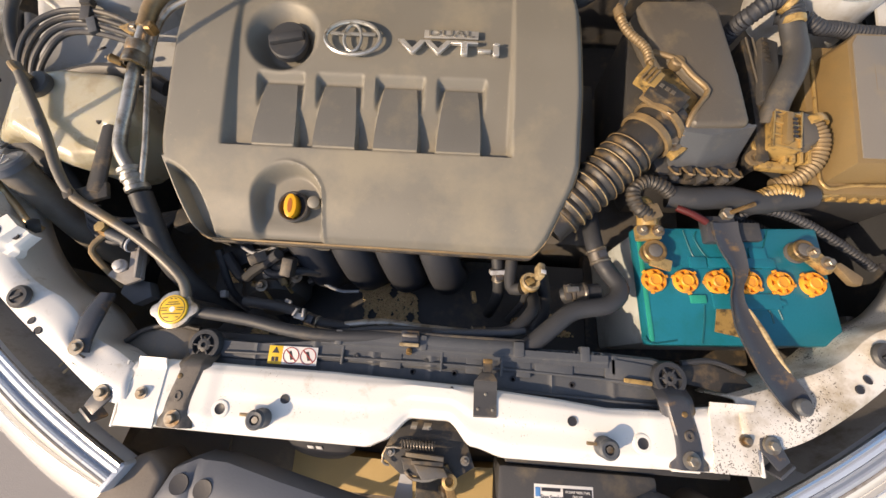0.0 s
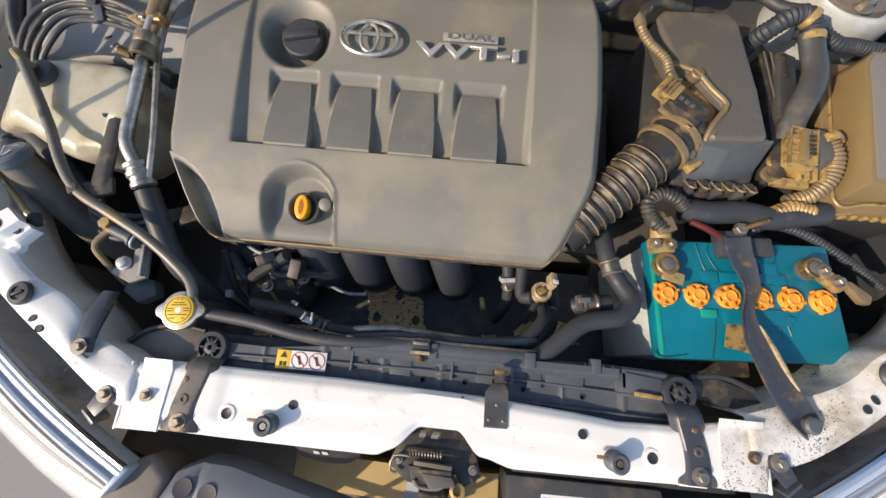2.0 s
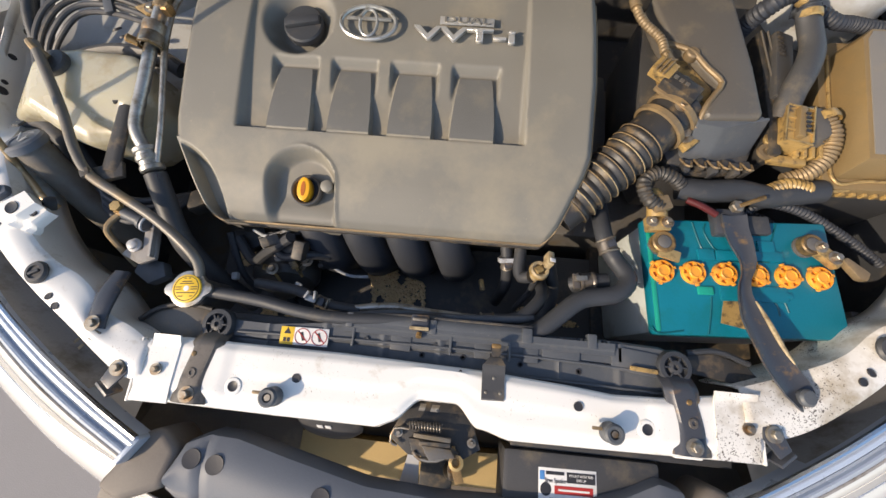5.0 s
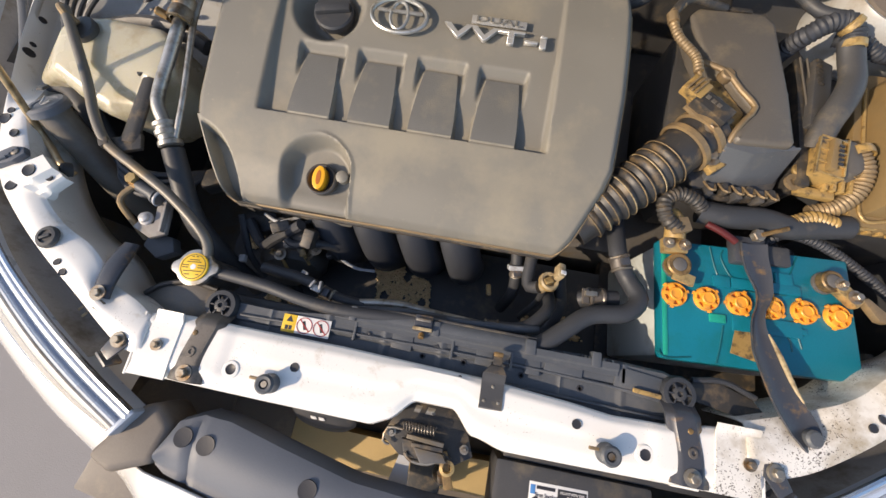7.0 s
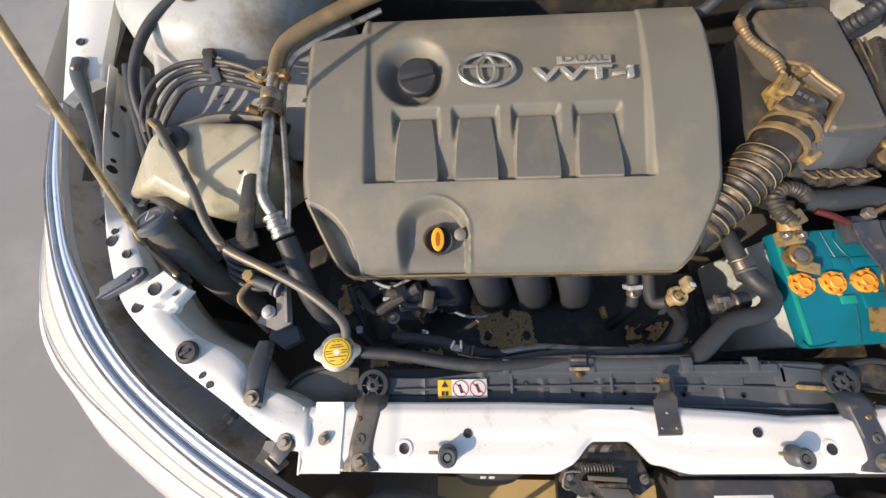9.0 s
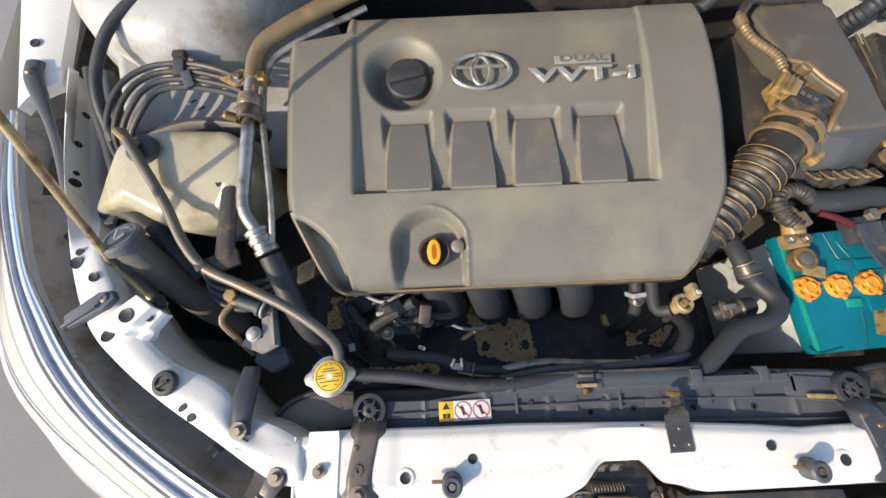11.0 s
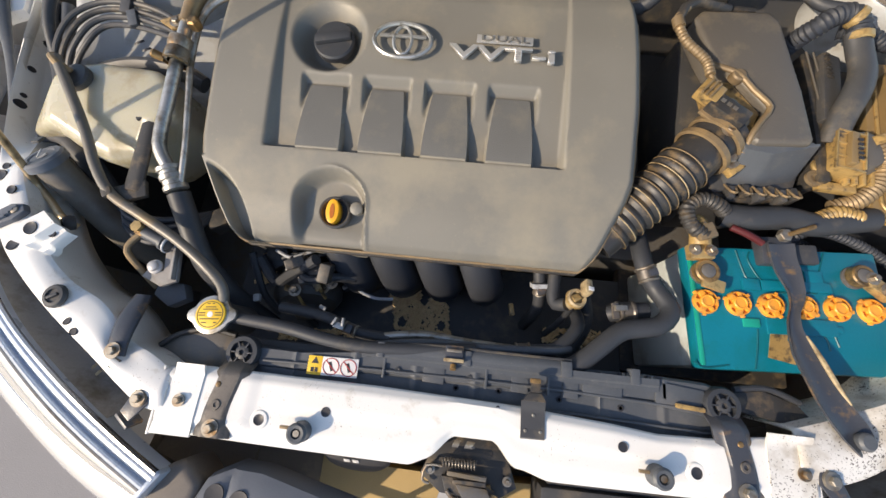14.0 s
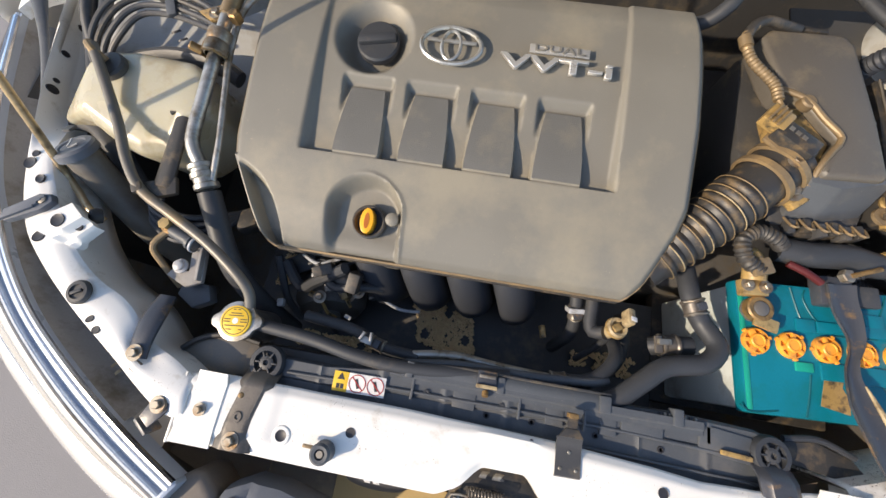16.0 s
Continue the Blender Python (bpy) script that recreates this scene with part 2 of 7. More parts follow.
def prism(pts, z0, z1, bevel=0.0, m=Matrix(), bm=None, segs=2):
    own = bmesh.new()
    vs = [own.verts.new((x, y, z0)) for x, y in pts]
    f = own.faces.new(vs)
    if f.normal.z > 0:
        f.normal_flip()
    r = bmesh.ops.extrude_face_region(own, geom=[f])
    bmesh.ops.translate(own, vec=(0, 0, z1 - z0), verts=[g for g in r["geom"] if isinstance(g, bmesh.types.BMVert)])
    bmesh.ops.recalc_face_normals(own, faces=own.faces[:])
    if bevel:
        bmesh.ops.bevel(own, geom=own.edges[:], offset=bevel, segments=segs, affect="EDGES", profile=0.6)
    own.transform(m)
    return merge(bm, own)


def lathe(profile, m=Matrix(), n=24, bm=None):
    """Turns (radius, height) pairs round z."""
    own = bmesh.new()
    rings = []
    for r, z in profile:
        rings.append([own.verts.new((r * math.cos(2 * math.pi * k / n), r * math.sin(2 * math.pi * k / n), z)) for k in range(n)] if r > 1e-6 else [own.verts.new((0, 0, z))])
    for a, b in zip(rings, rings[1:]):
        for k in range(n):
            q = [a[k % len(a)], a[(k + 1) % len(a)], b[(k + 1) % len(b)], b[k % len(b)]]
            q = list(dict.fromkeys(q))
            if len(q) > 2:
                own.faces.new(q)
    own.transform(m)
    return merge(bm, own)


def spline(pts, step=0.008):
    """Catmull-Rom through the points."""
    p = [Vector(v) for v in pts]
    p = [2 * p[0] - p[1]] + p + [2 * p[-1] - p[-2]]
    out = []
    for i in range(1, len(p) - 2):
        n = max(2, int((p[i + 1] - p[i]).length / step))
        for k in range(n):
            t = k / n
            a, b, c, d = p[i - 1], p[i], p[i + 1], p[i + 2]
            out.append(0.5 * (2 * b + (c - a) * t + (2 * a - 5 * b + 4 * c - d) * t * t + (3 * b - a - 3 * c + d) * t ** 3))
    out.append(p[-2])
    return out


def tube(pts, radius, n=14, step=0.008, bm=None, flat=1.0, straight=False):
    """A round bar or hose along points; radius is a number or a function of (length along, total)."""
    own = bmesh.new()
    line = [Vector(v) for v in pts] if straight else spline(pts, step)
    up, s, rings = Vector((0.13, 0.21, 0.97)), 0.0, []
    total = sum((b - a).length for a, b in zip(line, line[1:]))
    side = None
    for i, p in enumerate(line):
        d = (line[min(i + 1, len(line) - 1)] - line[max(i - 1, 0)]).normalized()
        if side is None:
            side = d.cross(up).normalized()
        side = (side - d * side.dot(d)).normalized()
        other = side.cross(d)
        s += (p - line[i - 1]).length if i else 0
        r = radius(s, total) if callable(radius) else radius
        rings.append([own.verts.new(p + side * r * math.cos(a) + other * r * flat * math.sin(a)) for a in (2 * math.pi * k / n for k in range(n))])
    for a, b in zip(rings, rings[1:]):
        for k in range(n):
            own.faces.new((a[k], a[(k + 1) % n], b[(k + 1) % n], b[k]))
    own.faces.new(rings[0]), own.faces.new(rings[-1][::-1])
    return merge(bm, own)


def ribbed(r, depth, pitch):
    return lambda s, total: r + depth * (0.5 + 0.5 * math.cos(2 * math.pi * s / pitch))


def sheet(f, nu, nv, thick=0.0):
    """A grid of points f(u, v), u and v from 0 to 1, with its edges turned down by a thickness."""
    bm = bmesh.new()
    g = [[bm.verts.new(f(i / nu, j / nv)) for i in range(nu + 1)] for j in range(nv + 1)]
    for j in range(nv):
        for i in range(nu):
            bm.faces.new((g[j][i], g[j][i + 1], g[j + 1][i + 1], g[j + 1][i]))
    if thick:
        rim = [g[0][i] for i in range(nu)] + [g[j][nu] for j in range(nv)] + [g[nv][nu - i] for i in range(nu)] + [g[nv - j][0] for j in range(nv)]
        low = [bm.verts.new(v.co - Vector((0, 0, thick))) for v in rim]
        for k in range(len(rim)):
            bm.faces.new((rim[k], low[k], low[(k + 1) % len(rim)], rim[(k + 1) % len(rim)]))
    return bm


def thicken(ob, t):
    """Gives an open sheet its thickness on the underside, so that the modelled face stays where it is."""
    up = sum(p.normal.z * p.area for p in ob.data.polygons)
    mod = ob.modifiers.new("thickness", "SOLIDIFY")
    mod.thickness, mod.offset = t, -1 if up > 0 else 1
    return ob


def interp(x, xs, ys):
    return float(np.interp(x, xs, ys))


def smooth(e0, e1, x):
    t = min(1, max(0, (x - e0) / (e1 - e0)))
    return t * t * (3 - 2 * t)


def T(x, y, z, rx=0, ry=0, rz=0):
    return pose(x, y, z, rx, ry, rz)


def along(a, b):
    """A pose at a whose z points to b."""
    d = Vector(b) - Vector(a)
    return Matrix.Translation(a) @ d.to_track_quat("Z", "Y").to_matrix().to_4x4()


def hex_bolt(parent, at, r=0.0065, h=0.006, m=None, name="bolt"):
    pose_ = m or Matrix.Translation(at)
    bm = lathe([(0, 0), (r * 1.75, 0), (r * 1.75, 0.0015), (0, 0.0015)], pose_, 18)
    own = lathe([(r, 0.001), (r, h - 0.001), (r * 0.82, h), (0, h)], pose_, 6)
    return part(name, merge(bm, own), M_STEEL, parent)


# ---- ground ----
solo("ground", sheet(lambda u, v: ((u - 0.5) * 120, (v - 0.5) * 120, 0), 24, 24), M_ASPHALT, "grey weathered asphalt under the parked car", "ground", kind="structure")

# ---- car body round the engine bay ----
# the apron: a painted sheet-metal ledge that curves from the tie bar back along each side
APRON_OUT = [(-0.385, -0.085), (-0.423, -0.080), (-0.477, -0.058), (-0.555, -0.002), (-0.624, 0.065), (-0.668, 0.113), (-0.714, 0.199), (-0.745, 0.33), (-0.765, 0.46)]
APRON_IN = [(-0.385, -0.020), (-0.410, -0.012), (-0.470, 0.008), (-0.522, 0.035), (-0.562, 0.070), (-0.604, 0.112), (-0.655, 0.200), (-0.700, 0.33), (-0.722, 0.46)]


APRON_OUT_L = [(-0.385, -0.085), (-0.423, -0.078), (-0.490, -0.034), (-0.558, 0.013), (-0.624, 0.067), (-0.672, 0.119), (-0.712, 0.205), (-0.745, 0.31), (-0.765, 0.39), (-0.787, 0.535)]
APRON_IN_L = [(-0.385, -0.036), (-0.423, -0.016), (-0.463, -0.002), (-0.485, 0.024), (-0.512, 0.046), (-0.556, 0.066), (-0.600, 0.106), (-0.654, 0.185), (-0.690, 0.253), (-0.720, 0.331), (-0.745, 0.438), (-0.779, 0.544)]


def path2(pts, u):
    x = np.linspace(0, 1, len(pts))
    return interp(u, x, [p[0] for p in pts]), interp(u, x, [p[1] for p in pts])


def smooth_line(pts, n=40):
    return [(p.x, p.y) for p in spline([(x, y, 0) for x, y in pts], 0.01)]


A_OUT, A_IN = smooth_line(APRON_OUT), smooth_line(APRON_IN)


def apron_point(side):
    def f(u, v):
        ox, oy = path2(A_OUT, u)
        ix, iy = path2(A_IN, u)
        # a rolled inner flange that drops away, a crowned top
        w = max(0, (v - 0.72) / 0.28)
        k = min(1, v / 0.72)
        x, y = ox + (ix - ox) * k, oy + (iy - oy) * k
        z = 0.795 + 0.022 * smooth(0.05, 0.5, u) + 0.006 * math.sin(math.pi * k) + 0.01 * smooth(0.25, 0.4, u) * smooth(0.62, 0.5, u) * k
        z -= 0.014 * smooth(0.06, 0.0, v)
        # pressed swage along the middle, a shallow dish round the stay
        z += 0.0022 * math.sin(9.0 * u + 0.6) * smooth(0.2, 0.5, k) - 0.010 * math.exp(-((u - 0.115) / 0.035) ** 2) * smooth(0.45, 0.85, k)
        if side == 1:
            lean = smooth(0.50, 0.68, u) * k
            x, z = x - 0.024 * lean, z - 0.046 * lean
        if w > 0:
            nx, ny = ix - ox, iy - oy
            d = math.hypot(nx, ny)
            x, y = x + nx / d * 0.009 * w ** 0.5, y + ny / d * 0.009 * w ** 0.5
            z -= 0.085 * w ** 1.6
        return side * x, y, z
    return f


def hole(parent, x, y, z, r, long=1.0, turn=0):
    """A punched hole: a flush disc with a lip, its inner shade painted dark."""
    m = T(x, y, z, 0, 0, turn) @ Matrix.Diagonal((long, 1, 1, 1))
    return part("punched_hole", lathe([(r * 1.1, -0.001), (r * 1.04, 0.0010), (r * 0.9, 0.0004), (0, 0.0002)], m, 18), M_INK, parent)


def height_of(f, x, y, nu=100, nv=26):
    """The height of a sheet f at (x, y), from its nearest sample."""
    return min((((p[0] - x) ** 2 + (p[1] - y) ** 2, p[2]) for p in (f(i / nu, j / nv) for i in range(nu + 1) for j in range(nv + 1))))[1]


def clip_button(parent, x, y, z, r=0.016):
    """A round push-in fastener with a slotted centre."""
    b = part("push_clip", lathe([(r, 0), (r, 0.003), (r * 0.85, 0.006), (r * 0.6, 0.0065), (r * 0.55, 0.004), (r * 0.2, 0.004), (0, 0.004)], T(x, y, z), 22), M_BLACK, parent)
    part("clip_centre", box((r * 0.9, r * 0.25, 0.004), T(x, y, z + 0.006, 0, 0, 30), 0.0008), M_RUBBER, b)
    return b


for side, word in ((1, "left"), (-1, "right")):
    A_OUT = smooth_line(APRON_OUT_L if side == 1 else APRON_OUT)
    A_IN = smooth_line(APRON_IN_L if side == 1 else APRON_IN[:5] + [(-0.625, 0.105), (-0.690, 0.190), (-0.735, 0.33), (-0.755, 0.46)])
    apron = solo("fender_apron", sheet(apron_point(side), 70, 20), M_WHITE if side == 1 else M_WHITE_DIRTY,
                 "white painted steel apron with punched holes, dusty at the edge" if side == 1 else "white painted steel apron speckled with dirt beside the battery", "car body", kind="structure")
    thicken(apron, 0.003)
    for x, y, r, lg, tn in ((-0.700, 0.222, 0.005, 1, 0), (-0.697, 0.206, 0.008, 1, 0), (-0.666, 0.184, 0.006, 1, 0), (-0.636, 0.108, 0.0065, 1.4, 50), (-0.526, 0.004, 0.0048, 1, 0), (-0.537, 0.016, 0.0036, 1.5, 50)):
        hole(apron, side * x, y, height_of(apron_point(side), side * x, y) + 0.0012, r, lg, side * tn)
    clip_button(apron, side * -0.560, 0.046, height_of(apron_point(side), side * -0.56, 0.046) + 0.001)
    # corner plate with a stud, between apron and tie bar
    plate = thing("corner_bracket", "small dusty steel bracket bolted beside the tie bar", "bracket", (-side * 0.418, -0.075, 0.79), "corner brackets")
    part("plate", prism([(-side * x, y) for x, y in ((0.404, -0.056), (0.414, -0.051), (0.425, -0.058), (0.437, -0.084), (0.422, -0.095), (0.405, -0.074))], 0.797, 0.801, 0.0015), M_STRAP, plate)
    part("tab", box((0.024, 0.005, 0.022), T(-side * 0.430, -0.093, 0.790, 20, 0, -side * 38), 0.001), M_STRAP, plate)
    part("washer", lathe([(0.0105, 0), (0.0105, 0.0018), (0, 0.0018)], T(-side * 0.417, -0.067, 0.801), 20), M_STEEL, plate)
    hex_bolt(plate, (-side * 0.417, -0.067, 0.8025), 0.0055, 0.006)

    if side == 1:
        for x, y, z, r in ((-0.764, 0.406, 0.796, 0.0045), (-0.753, 0.354, 0.799, 0.0035), (-0.749, 0.337, 0.801, 0.0065), (-0.779, 0.469, 0.781, 0.005)):
            flank = along((x, y, z), (x + 0.96, y + 0.24, z + 0.13)) @ Matrix.Diagonal((1.0, 1.35, 1, 1))
            part("punched_hole", lathe([(r * 1.1, -0.001), (r * 1.04, 0.0014), (r * 0.9, 0.0008), (0, 0.0006)], flank, 18), M_INK, apron)

# bonnet rest pad on the apron of the rod's side
rest = thing("rubber_rest", "ribbed grey rubber bumper on the apron edge", "rubber stop", (-0.66, 0.14, 0.815))
part("pad", prism([(-0.690, 0.133), (-0.650, 0.162), (-0.634, 0.164), (-0.628, 0.154), (-0.640, 0.140), (-0.682, 0.117)], 0.823, 0.834, 0.003), M_FRONT, rest)
for k in range(4):
    part("rib", box((0.046, 0.0035, 0.005), T(-0.667 + 0.0035 * k, 0.131 + 0.0052 * k, 0.8355, 0, 0, 33), 0.0012), M_FRONT, rest)
part("pin", lathe([(0.006, 0), (0.006, 0.002), (0.003, 0.003), (0, 0.003)], T(-0.642, 0.154, 0.834), 14), M_STEEL, rest)

# rod clamp plate: raised pressed plate that holds the foot of the rod
clamp = thing("rod_bracket", "raised white steel plate with holes at the rod's foot", "bracket", (-0.60, 0.13, 0.82))


def clamp_plate(u, v):
    # a folded triangular plate: high along its rear fold, lower towards the bay
    a = Vector((-0.652, 0.117)).lerp(Vector((-0.600, 0.156)), v)
    b = Vector((-0.590, 0.100)).lerp(Vector((-0.566, 0.131)), v)
    p = a.lerp(b, u)
    return p.x, p.y, 0.828 + 0.006 * smooth(0.15, 0.4, v) - 0.010 * smooth(0.62, 0.78, u) - 0.006 * smooth(0.92, 1.0, u)


part("plate", sheet(clamp_plate, 22, 18, 0.010), M_WHITE, clamp)
hole(clamp, -0.608, 0.130, 0.8345, 0.0085)
hole(clamp, -0.585, 0.127, 0.8255, 0.0045)

# ---- tie bar (upper radiator support) ----
bar = thing("radiator_support", "white painted steel tie bar with punched holes and dirt specks", "car body", (0, -0.06, 0.76), kind="structure")
BACK = [(-0.396, -0.026), (-0.343, -0.020), (-0.235, -0.021), (-0.122, -0.021), (0.056, -0.026), (0.171, -0.034), (0.228, -0.040), (0.290, -0.038), (0.348, -0.030), (0.404, -0.024)]


def bar_front(x):
    y = -0.107 + 0.004 * (x / 0.4) ** 2
    notch = smooth(-0.052, -0.016, x) * smooth(0.062, 0.028, x)
    step = 0.010 * smooth(-0.075, -0.045, x) * smooth(0.105, 0.06, x)
    return y + 0.028 * notch + step


def bar_point(u, v):
    x = -0.397 + 0.803 * u
    yb, yf = interp(x, [p[0] for p in BACK], [p[1] for p in BACK]), bar_front(x)
    if v < 0.12:
        k = v / 0.12
        return x, yf - 0.004 + 0.004 * k, 0.768 + 0.020 * k ** 0.7
    k = (v - 0.12) / 0.88
    y = yf + (yb - yf) * k
    z = 0.788 + 0.007 * smooth(0, 0.25, k) - 0.006 * smooth(0.86, 1.0, k)
    z += 0.003 * smooth(0.45, 0.62, k) * smooth(-0.3, -0.2, x) * smooth(0.24, 0.14, x)
    z += 0.0025 * smooth(0.02, 0.0, abs(x + 0.335) - 0.05) + 0.0025 * smooth(0.02, 0.0, abs(x - 0.345) - 0.06)
    return x, y, z


top = part("pressing", sheet(bar_point, 220, 26), M_WHITE, bar)
thicken(top, 0.002)
for x, y, r in ((-0.180, -0.058, 0.0055), (-0.262, -0.076, 0.0065), (0.183, -0.058, 0.0055), (0.268, -0.077, 0.0065), (0.032, -0.030, 0.002)):
    z = height_of(bar_point, x, y) + 0.0008
    if abs(x) > 0.2:
        part("hole_rim", lathe([(r * 1.9, -0.001), (r * 1.6, 0.0006), (r * 1.05, 0.0008), (r, -0.0005)], T(x, y, z), 22), M_WHITE, bar)
    hole(bar, x, y, z - 0.0004, r)
for x, tilt in ((-0.366, 0), (0.388, 0)):
    hex_bolt(bar, (x, -0.064, 0.8006), 0.0044, 0.007)
part("end_flange", box((0.003, 0.082, 0.03), T(-0.398, -0.066, 0.782), 0.001), M_WHITE, bar)
part("end_flange", box((0.003, 0.080, 0.03), T(0.407, -0.064, 0.782), 0.001), M_WHITE, bar)
part("end_plate", sheet(lambda u, v: (0.350 + 0.052 * u, -0.103 + 0.080 * v, 0.7972 + 0.002 * smooth(0, 0.3, v) + 0.005 * smooth(0.84, 1.0, v)), 12, 20, 0.003), M_WHITE_DIRTY, bar)
part("end_plate", sheet(lambda u, v: (-0.396 + 0.018 * v + (0.052 - 0.016 * v) * u, -0.105 + 0.086 * v, 0.7972 + 0.002 * smooth(0, 0.3, v) + 0.006 * smooth(0.84, 1.0, v)), 12, 20, 0.003), M_WHITE, bar)
for x in (-0.198, 0.155, -0.085, 0.33):
    part("lower_tab", box((0.035, 0.004, 0.012), T(x, -0.108, 0.765), 0.001), M_WHITE, bar)

# rubber bonnet stops on the bar
for x, y in ((-0.206, -0.083), (0.221, -0.084)):
    stop = thing("bonnet_stop", "dusty black rubber bonnet stop screwed to the tie bar", "rubber stop", (x, y, 0.793), "bonnet stops")
    part("body", lathe([(0.0125, 0), (0.0125, 0.006), (0.0112, 0.008), (0.0112, 0.018), (0.0122, 0.021), (0.0095, 0.0235), (0.006, 0.023), (0.005, 0.019), (0, 0.019)], T(x, y, 0.793), 26), M_SHROUD, stop)
    part("screw", lathe([(0.004, 0.0), (0.004, 0.003), (0, 0.003)], T(x, y, 0.812), 10), M_STEEL, stop)
    part("tail", box((0.012, 0.004, 0.004), T(x - 0.018, y + 0.004, 0.806), 0.001), M_BRONZE, stop)

# radiator mounting brackets with their bushings
for sx, bx, label in ((-1, -0.308, "dusty black steel radiator bracket with a rubber bushing"), (1, 0.312, "dusty black steel radiator bracket with a rubber bushing")):
    br = thing("radiator_bracket", label, "bracket", (bx, -0.04, 0.79), "radiator brackets")
    dx = -sx * 0.002
    strap = sheet(lambda u, v, bx=bx, sx=sx: (bx + sx * 0.010 * smooth(0.2, 0.8, v) + (u - 0.5) * (0.046 - 0.003 * math.sin(math.pi * v)), 0.006 - 0.108 * v,
                  0.7985 - 0.0225 * smooth(0.30, 0.04, v) - 0.004 * abs(2 * u - 1) ** 4 + (0.002 if abs(u - 0.5) < 0.3 else 0)), 14, 28, 0.003)
    part("strap", strap, M_WORN if sx < 0 else M_STRAP, br)
    part("bushing", lathe([(0.0225, -0.004), (0.0225, 0.004), (0.0205, 0.008), (0.015, 0.0085), (0.0145, 0.004), (0.014, 0.002), (0, 0.002)], T(bx, 0.001, 0.780), 32), M_RUBBER, br)
    star = part("bush_core", lathe([(0.009, 0.0), (0.009, 0.005), (0.006, 0.0065), (0.0035, 0.0065), (0.003, 0.003), (0, 0.003)], T(bx, 0.001, 0.782), 18), M_BLACK, br)
    for k in range(6):
        part("spoke", box((0.008, 0.0022, 0.004), T(bx, 0.001, 0.786) @ T(0, 0, 0, 0, 0, 60 * k) @ T(0.0105, 0, 0), 0.0006), M_RUBBER, br)
    bolt_x = bx + sx * 0.010
    hex_bolt(br, (bolt_x, -0.091, 0.800), 0.0060, 0.008)
    part("slot", lathe([(0.009, 0.0), (0.008, 0.0015), (0.004, 0.0015), (0.0035, -0.001), (0, -0.001)], T(bolt_x, -0.064, 0.8005) @ Matrix.Diagonal((0.66, 0.75, 1, 1)), 16), M_WORN, br)
    part("rivet", lathe([(0.004, 0), (0.003, 0.0015), (0, 0.002)], T(bolt_x - 0.003, -0.040, 0.800), 10), M_BRASS, br)

# centre clip
cl = thing("centre_bracket", "flat black steel strap clipped over the tie bar", "bracket", (0.074, -0.04, 0.797))
part("strap", sheet(lambda u, v: (0.0595 + 0.029 * u + 0.001 * v, -0.018 - 0.045 * v, 0.800 + 0.003 * smooth(0.3, 0.0, v) - 0.006 * smooth(0.92, 1, v)), 6, 14, 0.003), M_BLACK, cl)
part("neck", box((0.012, 0.024, 0.003), T(0.076, -0.006, 0.802), 0.001), M_BLACK2, cl)
part("shoulder", prism([(0.0605, -0.018), (0.0895, -0.018), (0.083, -0.008), (0.068, -0.008)], 0.8010, 0.8046, 0.001), M_BLACK2, cl)
for x, y in ((0.066, -0.052), (0.084, -0.052), (0.075, -0.034)):
    part("stamped_dot", lathe([(0.0022, 0), (0.0015, 0.0008), (0, 0.001)], T(x, y, 0.8002), 10), M_STEEL, cl)
part("hook", box((0.012, 0.006, 0.012), T(0.076, 0.006, 0.800), 0.002), M_BRASS, cl)

# ---- black plastic shroud behind the bar ----
sh = thing("radiator_shroud", "long black plastic radiator shroud with ribs and clips", "radiator shroud", (0, 0, 0.7))
SB = [(-0.299, 0.012), (-0.232, 0.011), (-0.137, 0.022), (-0.024, 0.020), (0.102, 0.026), (0.219, 0.029), (0.296, 0.026), (0.345, 0.012)]


def shroud_point(u, v):
    x = -0.300 + 0.63 * u
    yb = interp(x, [p[0] for p in SB], [p[1] for p in SB])
    y = -0.045 + (yb + 0.045) * v
    z = 0.762 + 0.004 * smooth(0.55, 0.6, v) - 0.004 * smooth(0.97, 1, v) + 0.0025 * (1 if (x * 12.5) % 1 < 0.08 else 0)
    return x, y, z


part("top_panel", sheet(shroud_point, 170, 22, 0.05), M_SHROUD, sh)
part("seam_ridge", tube([(-0.28, -0.006, 0.7675), (-0.10, -0.002, 0.7675), (0.10, -0.002, 0.7675), (0.29, -0.008, 0.7675)], 0.002, 8), M_SHROUD, sh)
part("rear_rim", tube([(-0.150, 0.021, 0.766), (-0.06, 0.027, 0.769), (0.04, 0.027, 0.769), (0.125, 0.027, 0.768)], 0.0085, 10, flat=0.55), M_SHROUD, sh)
part("rim_groove", tube([(-0.150, 0.030, 0.768), (-0.06, 0.036, 0.771), (0.04, 0.036, 0.771), (0.125, 0.036, 0.770)], 0.0018, 6), M_BLACK, sh)
for x, w in ((-0.052, 0.028), (0.060, 0.022), (0.125, 0.020)):
    part("stiffener", box((w, 0.030, 0.004), T(x, 0.004, 0.7655, 0, 0, -2), 0.0012), M_SHROUD, sh)
for x, w in ((-0.125, 0.010), (-0.010, 0.010), (0.118, 0.014), (0.205, 0.012)):
    part("clip_tower", box((w, 0.020, 0.016), T(x, 0.024, 0.767), 0.002), M_SHROUD, sh)
for x in (-0.10, -0.005, 0.16):
    part("lug", lathe([(0.004, 0), (0.004, 0.002), (0.002, 0.0022), (0, 0.001)], T(x, 0.000, 0.766), 12), M_RUBBER, sh)
part("pocket", box((0.05, 0.022, 0.005), T(0.165, 0.006, 0.766, 0, 0, -3), 0.0015), M_SHROUD, sh)
